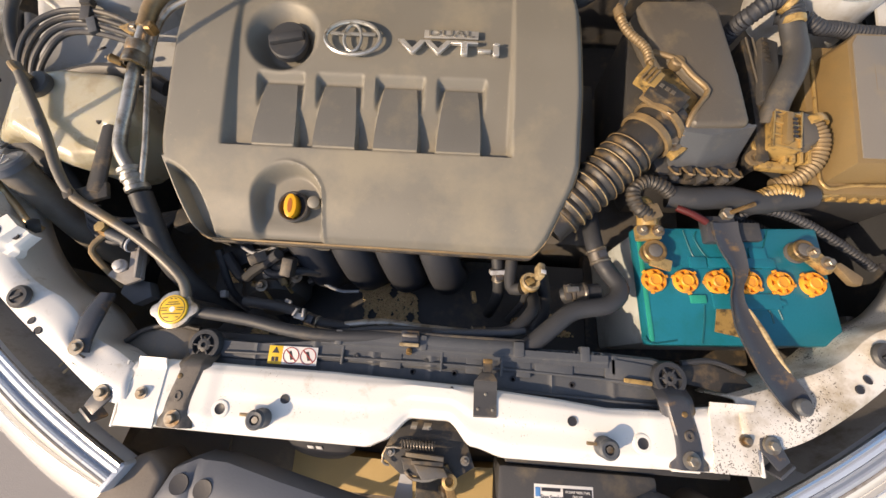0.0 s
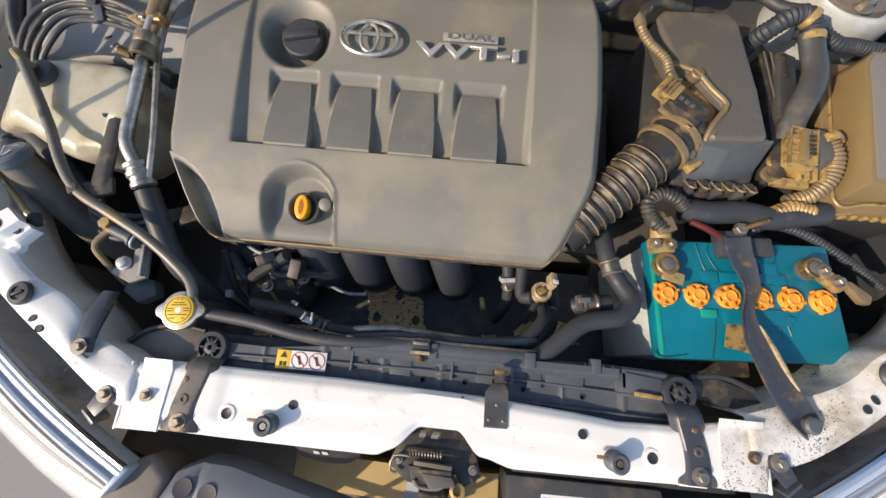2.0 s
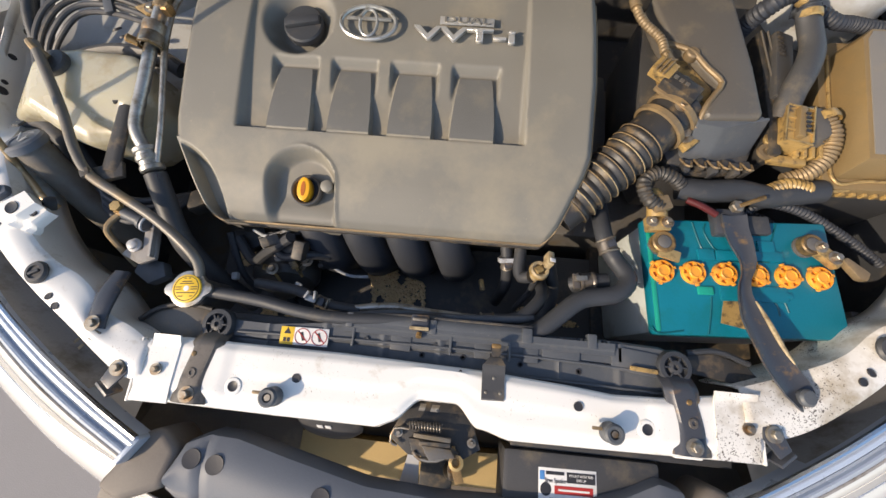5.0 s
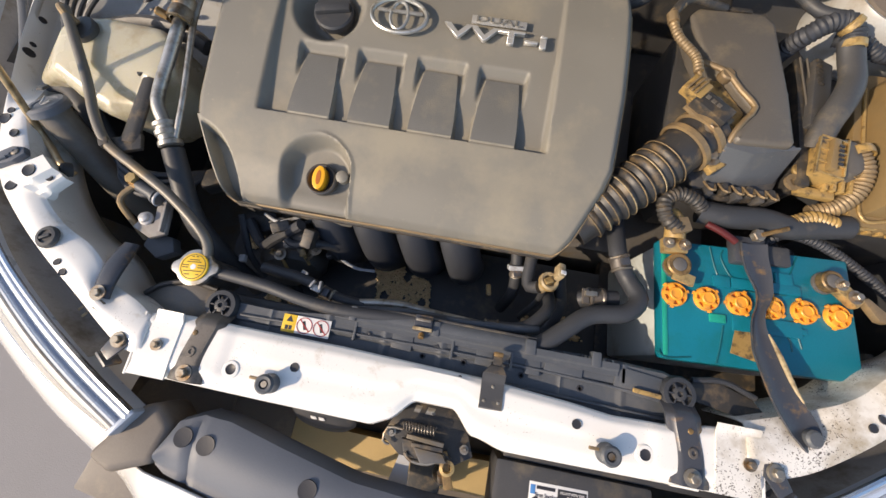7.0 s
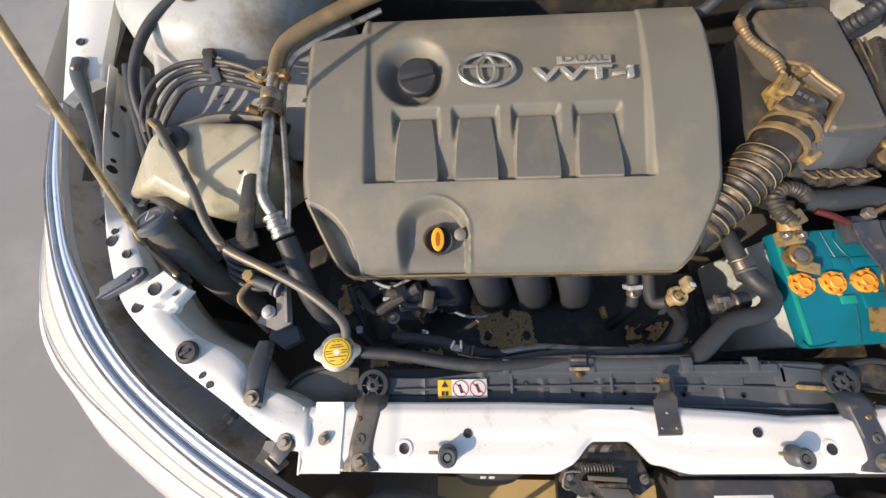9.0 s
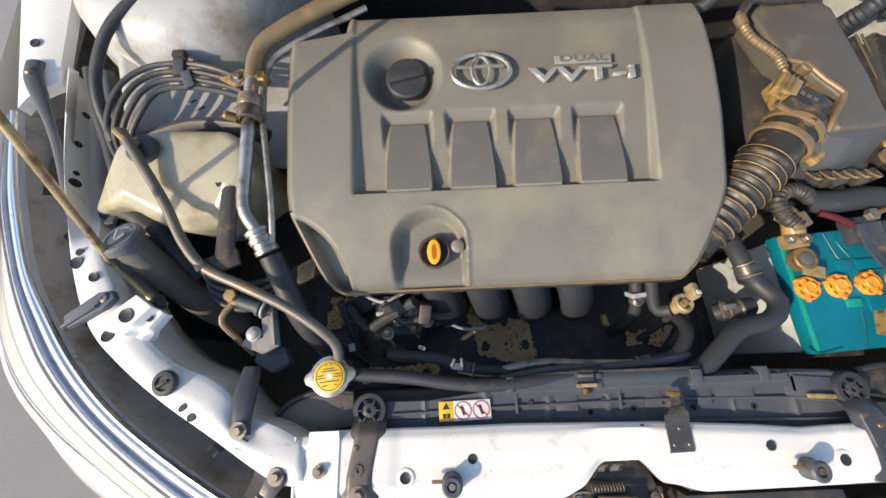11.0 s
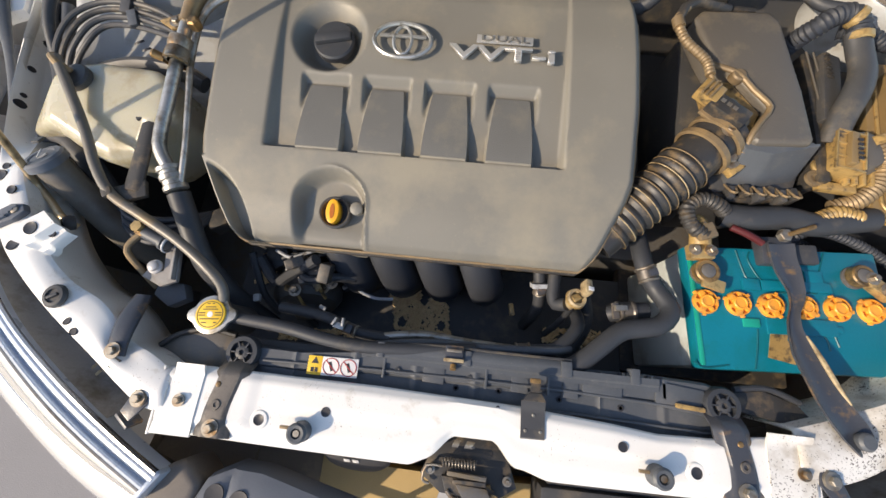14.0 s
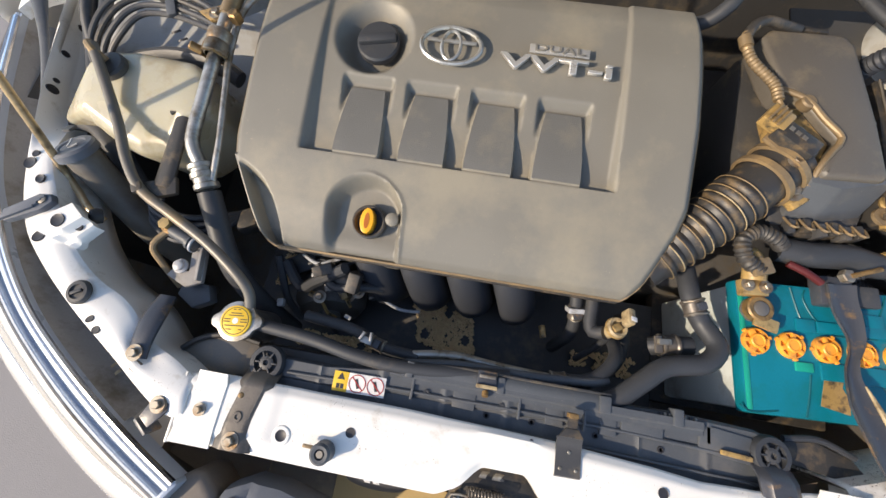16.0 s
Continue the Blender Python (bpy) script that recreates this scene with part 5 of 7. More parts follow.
for k in range(9):
    part("rim_tooth", box((0.006, 0.006, 0.010), T(0.555 + 0.016 * k, 0.272, 0.780), 0.001), M_DUSTY, fb)

for k, (dx, z) in enumerate(((0.0, 0.797), (-0.008, 0.790))):
    part("rim_bead", tube([(0.575 + dx, 0.505, z), (0.562 + dx, 0.40, z), (0.548 + dx, 0.288 + dx, z), (0.60, 0.287 + dx, z), (0.715, 0.292 + dx, z)], 0.0024, 8), M_GOLD, fb)
fr = thing("relay_bracket", "grey steel bracket beside the air cleaner", "bracket", (0.47, 0.35, 0.7))
part("upright", box((0.012, 0.215, 0.10), T(0.462, 0.418, 0.765, 0, 0, -1), 0.002), M_BLACK2, fr)
for dx in (-0.004, 0.006):
    part("folded_edge", tube([(0.466 + dx, 0.526, 0.817), (0.472 + dx, 0.43, 0.817), (0.478 + dx, 0.329, 0.817)], 0.0016, 6), M_BOX, fr)
part("lug_rim", lathe([(0.0115, 0.0), (0.0125, 0.003), (0.0115, 0.006), (0.0065, 0.006), (0.006, 0.0)], T(0.463, 0.338, 0.803), 20), M_GOLD, fr)
part("foot", box((0.05, 0.012, 0.012), T(0.482, 0.308, 0.80, 0, 0, -4), 0.002), M_DUSTY, fr)
part("lug", lathe([(0.012, 0), (0.012, 0.005), (0.006, 0.005), (0.005, 0.001), (0, 0.001)], T(0.452, 0.318, 0.803), 18), M_BRONZE, fr)
rl = thing("loom_connector", "dusty brown multi-pin connector with a cover", "connector", (0.49, 0.35, 0.82))
part("shell", box((0.038, 0.062, 0.034), T(0.486, 0.352, 0.812, 0, 0, -12), 0.004), M_DUSTY, rl)
part("latch", box((0.010, 0.050, 0.012), T(0.484, 0.352, 0.832, 0, 0, -12), 0.002), M_FUSE, rl)
for k in range(5):
    part("slot", box((0.006, 0.003, 0.002), T(0.487 + 0.001 * k, 0.335 + 0.007 * k, 0.8390, 0, 0, -12)), M_INK, rl)
part("hood", lathe([(0.030, -0.02), (0.030, 0.006), (0.024, 0.016), (0.012, 0.020), (0, 0.021)], T(0.514, 0.360, 0.808) @ Matrix.Diagonal((1, 1.1, 1, 1)), 28), M_BOX, rl)
for k in range(4):
    part("fin", box((0.005, 0.028, 0.016), T(0.492 + 0.011 * k, 0.324, 0.805, 0, 0, -10), 0.001), M_DUSTY, rl)
# gold edges, ribs and bands stand for sunlit glints on the connector
for dx in (-0.020, 0.018):
    part("shell_edge", box((0.0025, 0.060, 0.004), T(0.486 + dx, 0.352, 0.8300, 0, 0, -12), 0.0008), M_GOLD, rl)
for dy in (-0.030, -0.012, 0.008, 0.028):
    part("shell_rib", box((0.036, 0.0025, 0.003), T(0.486 + dy * 0.2, 0.352 + dy, 0.8300, 0, 0, -12), 0.0008), M_GOLD, rl)
part("lower_lip", box((0.040, 0.006, 0.010), T(0.512, 0.342, 0.812, 0, 0, 14), 0.0015), M_GOLD, rl)
for k in range(3):
    part("hood_band", tube([(0.514 + (0.026 + 0.003 * k) * math.cos(a), 0.360 + (0.030 + 0.003 * k) * math.sin(a), 0.820 - 0.006 * k) for a in (math.radians(d_) for d_ in range(-70, 61, 10))], 0.0014, 6), M_GOLD, rl)
lo = thing("corrugated_conduit", "dust-coated corrugated conduit bending to the connector", "cable", (0.53, 0.35, 0.83))
part("conduit", tube([(0.534, 0.372, 0.818), (0.541, 0.346, 0.816), (0.536, 0.316, 0.806), (0.516, 0.294, 0.794), (0.488, 0.284, 0.784)], ribbed(0.0105, 0.0022, 0.0058), 18, 0.0014), M_BRONZE, lo)
part("collar", lathe([(0.016, -0.006), (0.017, 0.0), (0.016, 0.008)], T(0.534, 0.372, 0.818, 80, 0, 10), 20), M_DUSTY, lo)
main = thing("main_loom", "thick taped black wiring loom to the fuse box", "cable", (0.5, 0.5, 0.85))
part("trunk", tube([(0.479, 0.372, 0.810), (0.485, 0.405, 0.826), (0.500, 0.440, 0.838), (0.511, 0.472, 0.841), (0.509, 0.505, 0.845), (0.504, 0.530, 0.852)], 0.0185, 18, flat=0.75), M_BLACK, main)
part("elbow", tube([(0.504, 0.522, 0.853), (0.503, 0.542, 0.858), (0.491, 0.555, 0.861), (0.470, 0.550, 0.859), (0.454, 0.542, 0.846), (0.448, 0.545, 0.82), (0.452, 0.556, 0.76)], ribbed(0.0125, 0.0020, 0.0060), 18, 0.0015), M_RUNNER, main)
for f_, a_, b_ in ((0, (0.504, 0.522, 0.853), (0.503, 0.537, 0.857)), (1, (0.499, 0.549, 0.860), (0.489, 0.556, 0.861))):
    part("tape_band", lathe([(0.0135, -0.006), (0.0160, -0.004), (0.0160, 0.004), (0.0135, 0.006)], along(a_, b_), 20), M_GOLD, main)
part("branch", tube([(0.481, 0.556, 0.866), (0.456, 0.567, 0.861), (0.436, 0.592, 0.858), (0.405, 0.66, 0.845), (0.36, 0.76, 0.80)], 0.0085, 12), M_RUBBER, main, "smooth black hose")
part("side_plate", box((0.03, 0.12, 0.014), T(0.484, 0.46, 0.816, 0, 12, -8), 0.003), M_BLACK, main)
for k in range(6):
    part("tooth", box((0.008, 0.004, 0.004), T(0.482, 0.475 + 0.008 * k, 0.826, 0, 12, -8), 0.001), M_BLACK2, main)

wg = thing("wing_conduit", "black corrugated conduit between fuse box and strut tower", "cable", (0.58, 0.535, 0.83))
part("conduit", tube([(0.506, 0.560, 0.825), (0.524, 0.553, 0.834), (0.545, 0.545, 0.834), (0.566, 0.537, 0.830), (0.592, 0.540, 0.826), (0.632, 0.538, 0.822), (0.70, 0.540, 0.818)], ribbed(0.0100, 0.0016, 0.0060), 16, 0.0015), M_RUNNER, wg)
solo("wing_shelf", sheet(lambda u, v: (0.672 + 0.125 * u, 0.548 + 0.34 * v, 0.826 + 0.010 * math.sin(math.pi * u) - 0.012 * (1 - v) ** 6), 16, 20, 0.004), M_GREY_PAINT, "grey painted inner wing shelf beside the strut tower", "car body", kind="structure")

# cables between battery, box and fuse box
for name, label, pts, r, mat in (
    ("battery_cable", "thick black battery cable behind the battery", [(0.335, 0.262, 0.780), (0.37, 0.258, 0.785), (0.42, 0.262, 0.786), (0.455, 0.256, 0.786), (0.49, 0.262, 0.786), (0.54, 0.272, 0.785)], 0.017, M_RUBBER),
    ("starter_cable", "black cable sweeping behind the battery", [(0.445, 0.240, 0.755), (0.475, 0.256, 0.764), (0.53, 0.246, 0.762), (0.60, 0.215, 0.748), (0.66, 0.185, 0.73)], 0.0062, M_RUNNER),
    ("ground_cable", "black cable sweeping behind the battery", [(0.44, 0.245, 0.70), (0.48, 0.255, 0.715), (0.55, 0.235, 0.70), (0.61, 0.20, 0.68)], 0.008, M_RUNNER),
    ("red_cable", "short red cable sleeve beside the battery", [(0.345, 0.242, 0.785), (0.365, 0.232, 0.788), (0.385, 0.222, 0.785)], 0.005, M_CABLE_RED),
):
    h = thing(name, label, "cable", pts[0])
    part("sleeve", tube(pts, ribbed(r, 0.0016, 0.006) if name in ("starter_cable", "ground_cable") else r, 14, 0.0015 if name in ("starter_cable", "ground_cable") else 0.008), mat, h)
cc = thing("corrugated_conduit", "looped corrugated cable end above the battery post", "cable", (0.29, 0.25, 0.8))
part("conduit", tube([(0.300, 0.222, 0.795), (0.280, 0.235, 0.800), (0.276, 0.258, 0.803), (0.295, 0.272, 0.803), (0.318, 0.268, 0.800), (0.335, 0.262, 0.79)], ribbed(0.009, 0.002, 0.006), 14, 0.0015), M_BLACK2, cc)
part("plug", box((0.026, 0.022, 0.018), T(0.300, 0.226, 0.795, 0, 0, 20), 0.003), M_BRONZE, cc)
c2 = thing("corrugated_conduit", "dust-coated corrugated conduit along the fuse box", "cable", (0.48, 0.26, 0.8))
part("conduit", tube([(0.460, 0.262, 0.792), (0.485, 0.272, 0.796), (0.515, 0.268, 0.795)], ribbed(0.009, 0.002, 0.006), 14, 0.0015), M_DUSTY, c2)

# ---- tanks and pipes on the rod's side ----
res = thing("coolant_reservoir", "yellowed translucent plastic coolant tank with a round cap", "coolant tank", (-0.58, 0.32, 0.65))


tank_bm = prism([(-0.640, 0.384), (-0.590, 0.392), (-0.500, 0.386), (-0.474, 0.366), (-0.458, 0.312), (-0.488, 0.292), (-0.520, 0.256), (-0.560, 0.248), (-0.604, 0.262), (-0.640, 0.284), (-0.722, 0.290), (-0.700, 0.335), (-0.664, 0.368)], 0.68, 0.850, 0.018, segs=5)
for v_ in tank_bm.verts:
    # the side towards the wing slopes down, the front edge is drawn in
    v_.co.z -= 0.052 * smooth(-0.640, -0.722, v_.co.x) * smooth(0.70, 0.84, v_.co.z)
    v_.co.z -= 0.034 * smooth(0.312, 0.250, v_.co.y) * smooth(0.70, 0.84, v_.co.z) * smooth(-0.70, -0.62, v_.co.x)
    v_.co.z -= 0.012 * math.exp(-((v_.co.x + 0.53) / 0.022) ** 2) * smooth(0.35, 0.30, v_.co.y) * smooth(0.76, 0.84, v_.co.z)
    v_.co.y += 0.02 * smooth(0.80, 0.70, v_.co.z)
part("tank", tank_bm, M_TANK, res, angle=70)
# dark bow along the rear edge of the tank
part("rear_bow", tube([(-0.665, 0.408, 0.79), (-0.58, 0.424, 0.80), (-0.50, 0.416, 0.80), (-0.470, 0.405, 0.79)], 0.012, 10, flat=1.4), M_BLACK, res)
part("filler_cap", lathe([(0.021, 0.0), (0.021, 0.012), (0.018, 0.015), (0, 0.016)], T(-0.612, 0.356, 0.844), 28), M_BLACK, res)
part("cap_nipple", tube([(-0.612, 0.356, 0.862), (-0.622, 0.362, 0.874), (-0.632, 0.372, 0.876)], 0.006, 10), M_BRONZE, res)
wb = thing("washer_filler", "grey washer filler neck with a blue-black snap cap", "washer tank", (-0.63, 0.22, 0.7))
part("neck", tube([(-0.641, 0.234, 0.818), (-0.622, 0.205, 0.77), (-0.594, 0.165, 0.70), (-0.575, 0.14, 0.62)], 0.0225, 22), M_NECK, wb)
wc = part("cap", lathe([(0.0285, -0.006), (0.0285, 0.004), (0.025, 0.007), (0.018, 0.0075), (0.016, 0.006), (0, 0.006)], T(-0.642, 0.236, 0.823, -25, -12), 32), M_FRONT, wb)
part("moulded_sign", box((0.022, 0.003, 0.002), T(-0.642, 0.236, 0.830, -25, -12, 30), 0.0008), M_GREY_PAINT, wc)
part("moulded_sign", box((0.014, 0.003, 0.002), T(-0.644, 0.241, 0.832, -25, -12, 70), 0.0008), M_GREY_PAINT, wc)
part("tab", box((0.014, 0.012, 0.004), T(-0.655, 0.262, 0.831, -25, -12), 0.001), M_BLACK, wc)

h1 = thing("reservoir_hose", "bronze-brown hose from the coolant tank to the radiator neck", "hose", (-0.6, 0.3, 0.86))
part("hose", tube([(-0.628, 0.372, 0.874), (-0.605, 0.335, 0.866), (-0.570, 0.275, 0.852), (-0.548, 0.225, 0.838), (-0.520, 0.190, 0.830), (-0.470, 0.164, 0.826), (-0.415, 0.136, 0.820), (-0.370, 0.105, 0.812), (-0.350, 0.083, 0.800), (-0.350, 0.062, 0.785), (-0.352, 0.05, 0.775)], 0.0068, 14), M_HOSE, h1)
part("clip", box((0.014, 0.014, 0.010), T(-0.523, 0.191, 0.832, 0, 0, 35), 0.003), M_BLACK2, h1)

p1 = thing("ac_pipe", "silver air-conditioning pipe with crimped joints", "pipe", (-0.46, 0.4, 0.87))
part("upper_pipe", tube([(-0.22, 0.605, 0.90), (-0.33, 0.560, 0.895), (-0.42, 0.516, 0.885), (-0.452, 0.490, 0.877), (-0.461, 0.45, 0.869)], 0.0115, 16), M_BRONZE, p1)
part("lower_pipe", tube([(-0.462, 0.45, 0.868), (-0.464, 0.40, 0.862), (-0.470, 0.335, 0.847), (-0.4745, 0.285, 0.836), (-0.471, 0.262, 0.831), (-0.458, 0.240, 0.822)], 0.0092, 16), M_ALU, p1)
part("joint", lathe([(0.012, -0.02), (0.0165, -0.018), (0.0165, -0.004), (0.0145, 0.0), (0.0165, 0.004), (0.0165, 0.016), (0.012, 0.018)], along((-0.4615, 0.405, 0.866), (-0.461, 0.44, 0.869)), 24), M_STEEL, p1)
part("joint_nut", lathe([(0.018, -0.006), (0.018, 0.006)], along((-0.463, 0.390, 0.863), (-0.461, 0.44, 0.869)), 6), M_BRASS, p1)
part("service_port", lathe([(0.006, 0), (0.006, 0.014), (0.004, 0.016), (0, 0.016)], T(-0.478, 0.388, 0.868, 0, -50), 12), M_BRASS, p1)
part("crimp", lathe([(0.013, 0), (0.0165, 0.002), (0.0165, 0.007), (0.014, 0.009), (0.014, 0.012), (0.0165, 0.014), (0.0165, 0.02), (0.0145, 0.022), (0.0145, 0.028), (0.0165, 0.03), (0.0165, 0.036), (0.012, 0.038)], along((-0.460, 0.243, 0.823), (-0.440, 0.200, 0.805)), 24), M_ALU, p1)
part("rubber_hose", tube([(-0.443, 0.208, 0.808), (-0.432, 0.180, 0.795), (-0.408, 0.12, 0.76), (-0.38, 0.08, 0.70), (-0.36, 0.05, 0.6)], 0.0155, 18), M_RUBBER, p1)
p2 = thing("ac_liquid_pipe", "thin silver air-conditioning pipe", "pipe", (-0.44, 0.35, 0.87))
part("pipe", tube([(-0.30, 0.555, 0.880), (-0.40, 0.505, 0.874), (-0.440, 0.47, 0.868), (-0.447, 0.40, 0.858), (-0.443, 0.34, 0.845), (-0.438, 0.28, 0.832), (-0.437, 0.236, 0.822), (-0.440, 0.215, 0.812)], 0.0045, 12), M_ALU, p2)
part("fitting", lathe([(0.008, 0), (0.009, 0.004), (0.009, 0.014), (0.006, 0.016), (0, 0.016)], T(-0.440, 0.44, 0.872), 6), M_BRASS, p2)
bp = thing("pipe_bracket", "dusty yellow-zinc pipe bracket", "bracket", (-0.48, 0.455, 0.86))
part("tab", prism([(-0.515, 0.462), (-0.485, 0.478), (-0.462, 0.470), (-0.468, 0.452), (-0.492, 0.448)], 0.855, 0.859, 0.001), M_DUSTY, bp)
hex_bolt(bp, (-0.488, 0.462, 0.859), 0.006, 0.006)

# brake or fuel lines over the wheel arch
for k, (dy, dz) in enumerate(((0, 0), (-0.011, -0.003), (-0.022, -0.006), (-0.033, -0.010))):
    ln = thing("chassis_line", "dark bundled chassis pipe over the inner arch", "pipe", (-0.6, 0.47, 0.85), "bundled lines")
    part("line", tube([(-0.700 + 0.006 * k, 0.36, 0.770 + dz), (-0.698 + 0.010 * k, 0.41 + dy * 0.4, 0.822 + dz), (-0.672 + 0.012 * k, 0.460 + dy * 0.8, 0.848 + dz), (-0.63 + 0.006 * k, 0.492 + dy, 0.853 + dz), (-0.57, 0.496 + dy, 0.853 + dz), (-0.52, 0.482 + dy * 0.9, 0.853 + dz), (-0.485, 0.462 + dy * 0.7, 0.855 + dz)], 0.0042, 10), M_BLACK2 if k == 1 else M_BLACK, ln)
lc = thing("line_clip", "black plastic clip holding the chassis lines", "clip", (-0.578, 0.475, 0.855))
part("clip", box((0.016, 0.026, 0.010), T(-0.579, 0.490, 0.854, 12), 0.002), M_BLACK, lc)
part("clip", box((0.014, 0.026, 0.009), T(-0.566, 0.470, 0.850, 12, 0, 20), 0.002), M_SHROUD, lc)
part("clip_head", box((0.018, 0.012, 0.012), T(-0.577, 0.505, 0.860), 0.002), M_BLACK2, lc)

# inner arch and strut tower, both sides
def arch(u, v):
    # a wheel arch panel: low at the front behind the tank, rising in a bow to the tower
    x = -0.690 + 0.275 * u
    y = 0.385 + 0.20 * v
    bow = math.sin(math.pi * min(1, max(0, u * 0.9 + 0.05)))
    return x, y, 0.728 + 0.075 * smooth(0.15, 0.95, v) * (0.55 + 0.45 * bow) + 0.075 * (1 - u) ** 2.2


wall = solo("inner_wing", sheet(arch, 30, 24), M_GREY_PAINT, "grey painted inner wing panel, dusty", "car body", kind="structure")
thicken(wall, 0.003)
TOWERS = [(1, (-0.600, 0.690, 0.858), [(0.205, -0.22), (0.190, -0.06), (0.176, 0.0), (0.155, 0.030), (0.120, 0.043), (0.100, 0.045), (0.09, 0.041), (0.05, 0.041), (0.045, 0.050), (0.02, 0.055), (0, 0.055)],
           [(0.088, 0.041), (0.088, 0.050), (0.062, 0.053), (0.062, 0.042)], (-88, 0.110, 0.045)),
          (-1, (0.616, 0.658, 0.842), [(0.088, -0.20), (0.088, -0.06), (0.0875, -0.022), (0.086, -0.007), (0.082, 0.0), (0.076, -0.002), (0.072, -0.010), (0.068, -0.018), (0, -0.018)],
           [(0.064, -0.018), (0.061, -0.006), (0.042, -0.002), (0.030, 0.006), (0.013, 0.006), (0.012, 0.024), (0, 0.024)], (-98, 0.052, -0.005))]
for side, (cx, cy, cz), dome, mount, (turn, ring_r, ring_z) in TOWERS:
    tower = thing("strut_tower", "grey painted strut tower with a ringed top", "car body", (cx, cy, 0.7), kind="structure")
    part("dome", lathe(dome, T(cx, cy, cz), 56), M_GREY_PAINT, tower)
    part("mount_ring", lathe(mount, T(cx, cy, cz), 40), M_BRONZE if side == 1 else M_GRIME, tower)
    for k in range(3):
        a = math.radians(turn + 120 * k)
        hex_bolt(tower, (cx + ring_r * math.cos(a), cy + ring_r * math.sin(a), cz + ring_z), 0.009, 0.014)
    # wall colour is dark to carry the shade of the cavity
    solo("bay_side_wall", sheet(lambda u, v, side=side: (side * (-0.735 + 0.05 * (1 - v)), 0.05 + 0.90 * u, 0.25 + 0.50 * v), 12, 10), M_RUBBER, "side wall of the engine bay, coloured dark for shade", "car body", kind="structure")
# black colour stands in for the shade over this inner wing
solo("inner_wing", sheet(lambda u, v: (0.42 + 0.31 * u, 0.44 + 0.30 * v, 0.715 + 0.02 * v + 0.02 * u), 16, 16, 0.004), M_BLACK, "dusty inner wing panel beside the air cleaner, coloured dark for shade", "car body", kind="structure")
for x, y, z in ((-0.585, 0.462, 0.797), (-0.573, 0.452, 0.793), (-0.515, 0.455, 0.790)):
    slot = solo("drain_slot", lathe([(0.006, 0), (0.005, 0.003), (0, 0.003)], T(x, y, z + 0.012, -40, 0, 30) @ Matrix.Diagonal((1.4, 0.8, 1, 1)), 14), M_INK, "small dark slot in the inner wing panel", "hole", kind="structure")

vac = thing("brake_hose", "black rubber hose over the strut tower", "hose", (-0.68, 0.5, 0.87))
part("hose", tube([(-0.695, 0.40, 0.81), (-0.700, 0.45, 0.845), (-0.690, 0.500, 0.868), (-0.655, 0.548, 0.890), (-0.585, 0.600, 0.905), (-0.50, 0.640, 0.905)], 0.0078, 12), M_RUBBER, vac)

for k, (dx, dz, r) in enumerate(((0, 0, 0.0105), (0.019, -0.008, 0.009))):
    wh = thing("wing_hose", "dark dusty hose along the inner wing", "hose", (-0.73 + dx, 0.45, 0.78), "wing hoses")
    part("hose", tube([(-0.742 + dx, 0.52, 0.825 + dz), (-0.735 + dx, 0.47, 0.812 + dz), (-0.718 + dx, 0.41, 0.795 + dz), (-0.703 + dx, 0.35, 0.778 + dz), (-0.690 + dx, 0.28, 0.74 + dz)], r, 14), M_SHROUD if k else M_RUBBER, wh)

# upper fender edge at the side, with its rubber and the dark gutter
for side in (1, -1):
    fe = solo("fender_rail", sheet(lambda u, v, side=side: (side * (-0.849 - 0.13 * u + (0.052 + 0.10 * u) * v), 0.46 + 0.045 * v * (1 - u) + 0.7 * u, 0.818 + 0.006 * math.sin(math.pi * v) + 0.03 * u), 24, 8, 0.02), M_WHITE, "white painted fender rail with bolt holes", "car body", kind="structure")
    for y in (0.56, 0.68):
        hole(fe, side * -0.838, y + 0.012, 0.8255 + 0.03 * (y + 0.012 - 0.46) / 0.7, 0.007, 1, 0)
    gu = solo("fender_gutter", sheet(lambda u, v, side=side: (side * (-0.84 + 0.13 * v), 0.16 + 0.95 * u, 0.76 - 0.06 * math.sin(math.pi * v)), 24, 8), M_BLACK2, "dark dusty gutter beside the inner wing", "car body", kind="structure")
    st = thing("rail_seal", "grey rubber plug strip set in the fender rail", "seal", (side * -0.82, 0.45, 0.81), "rail seals")
    part("seal", tube([(side * -0.772, 0.30, 0.775), (side * -0.786, 0.38, 0.796), (side * -0.797, 0.43, 0.812), (side * -0.812, 0.475, 0.824), (side * -0.826, 0.508, 0.829), (side * -0.829, 0.535, 0.829)], lambda s, t: 0.007 + 0.006 * smooth(0.5, 0.85, s / t), 14, flat=0.5), M_SHROUD, st)
    part("plug", lathe([(0.006, 0), (0.006, 0.004), (0.004, 0.006), (0, 0.006)], T(side * -0.826, 0.512, 0.834), 14), M_STEEL, st)

# prop rod
rod = thing("bonnet_prop_rod", "dusty bare steel bonnet prop rod raised from its bracket", "prop rod", (-0.60, 0.15, 0.83))
ROD_A, ROD_B = Vector((-0.661, 0.202, 0.800)), Vector((-0.491, 0.528, 1.571))
M_ROD = material("dusty_rod_steel", (0.58, 0.44, 0.26), 0.34, 0.6, vary=0.3, stain=(0.16, 0.12, 0.07), stain_amount=0.3, stain_scale=25)
part("rod", tube([(-0.590, 0.148, 0.790), (-0.606, 0.158, 0.802), (-0.638, 0.182, 0.797), ROD_A + Vector((0.002, 0, 0.004)), ROD_A.lerp(ROD_B, 0.06), ROD_A.lerp(ROD_B, 0.2), ROD_A.lerp(ROD_B, 0.6), ROD_B], 0.0050, 14), M_ROD, rod)
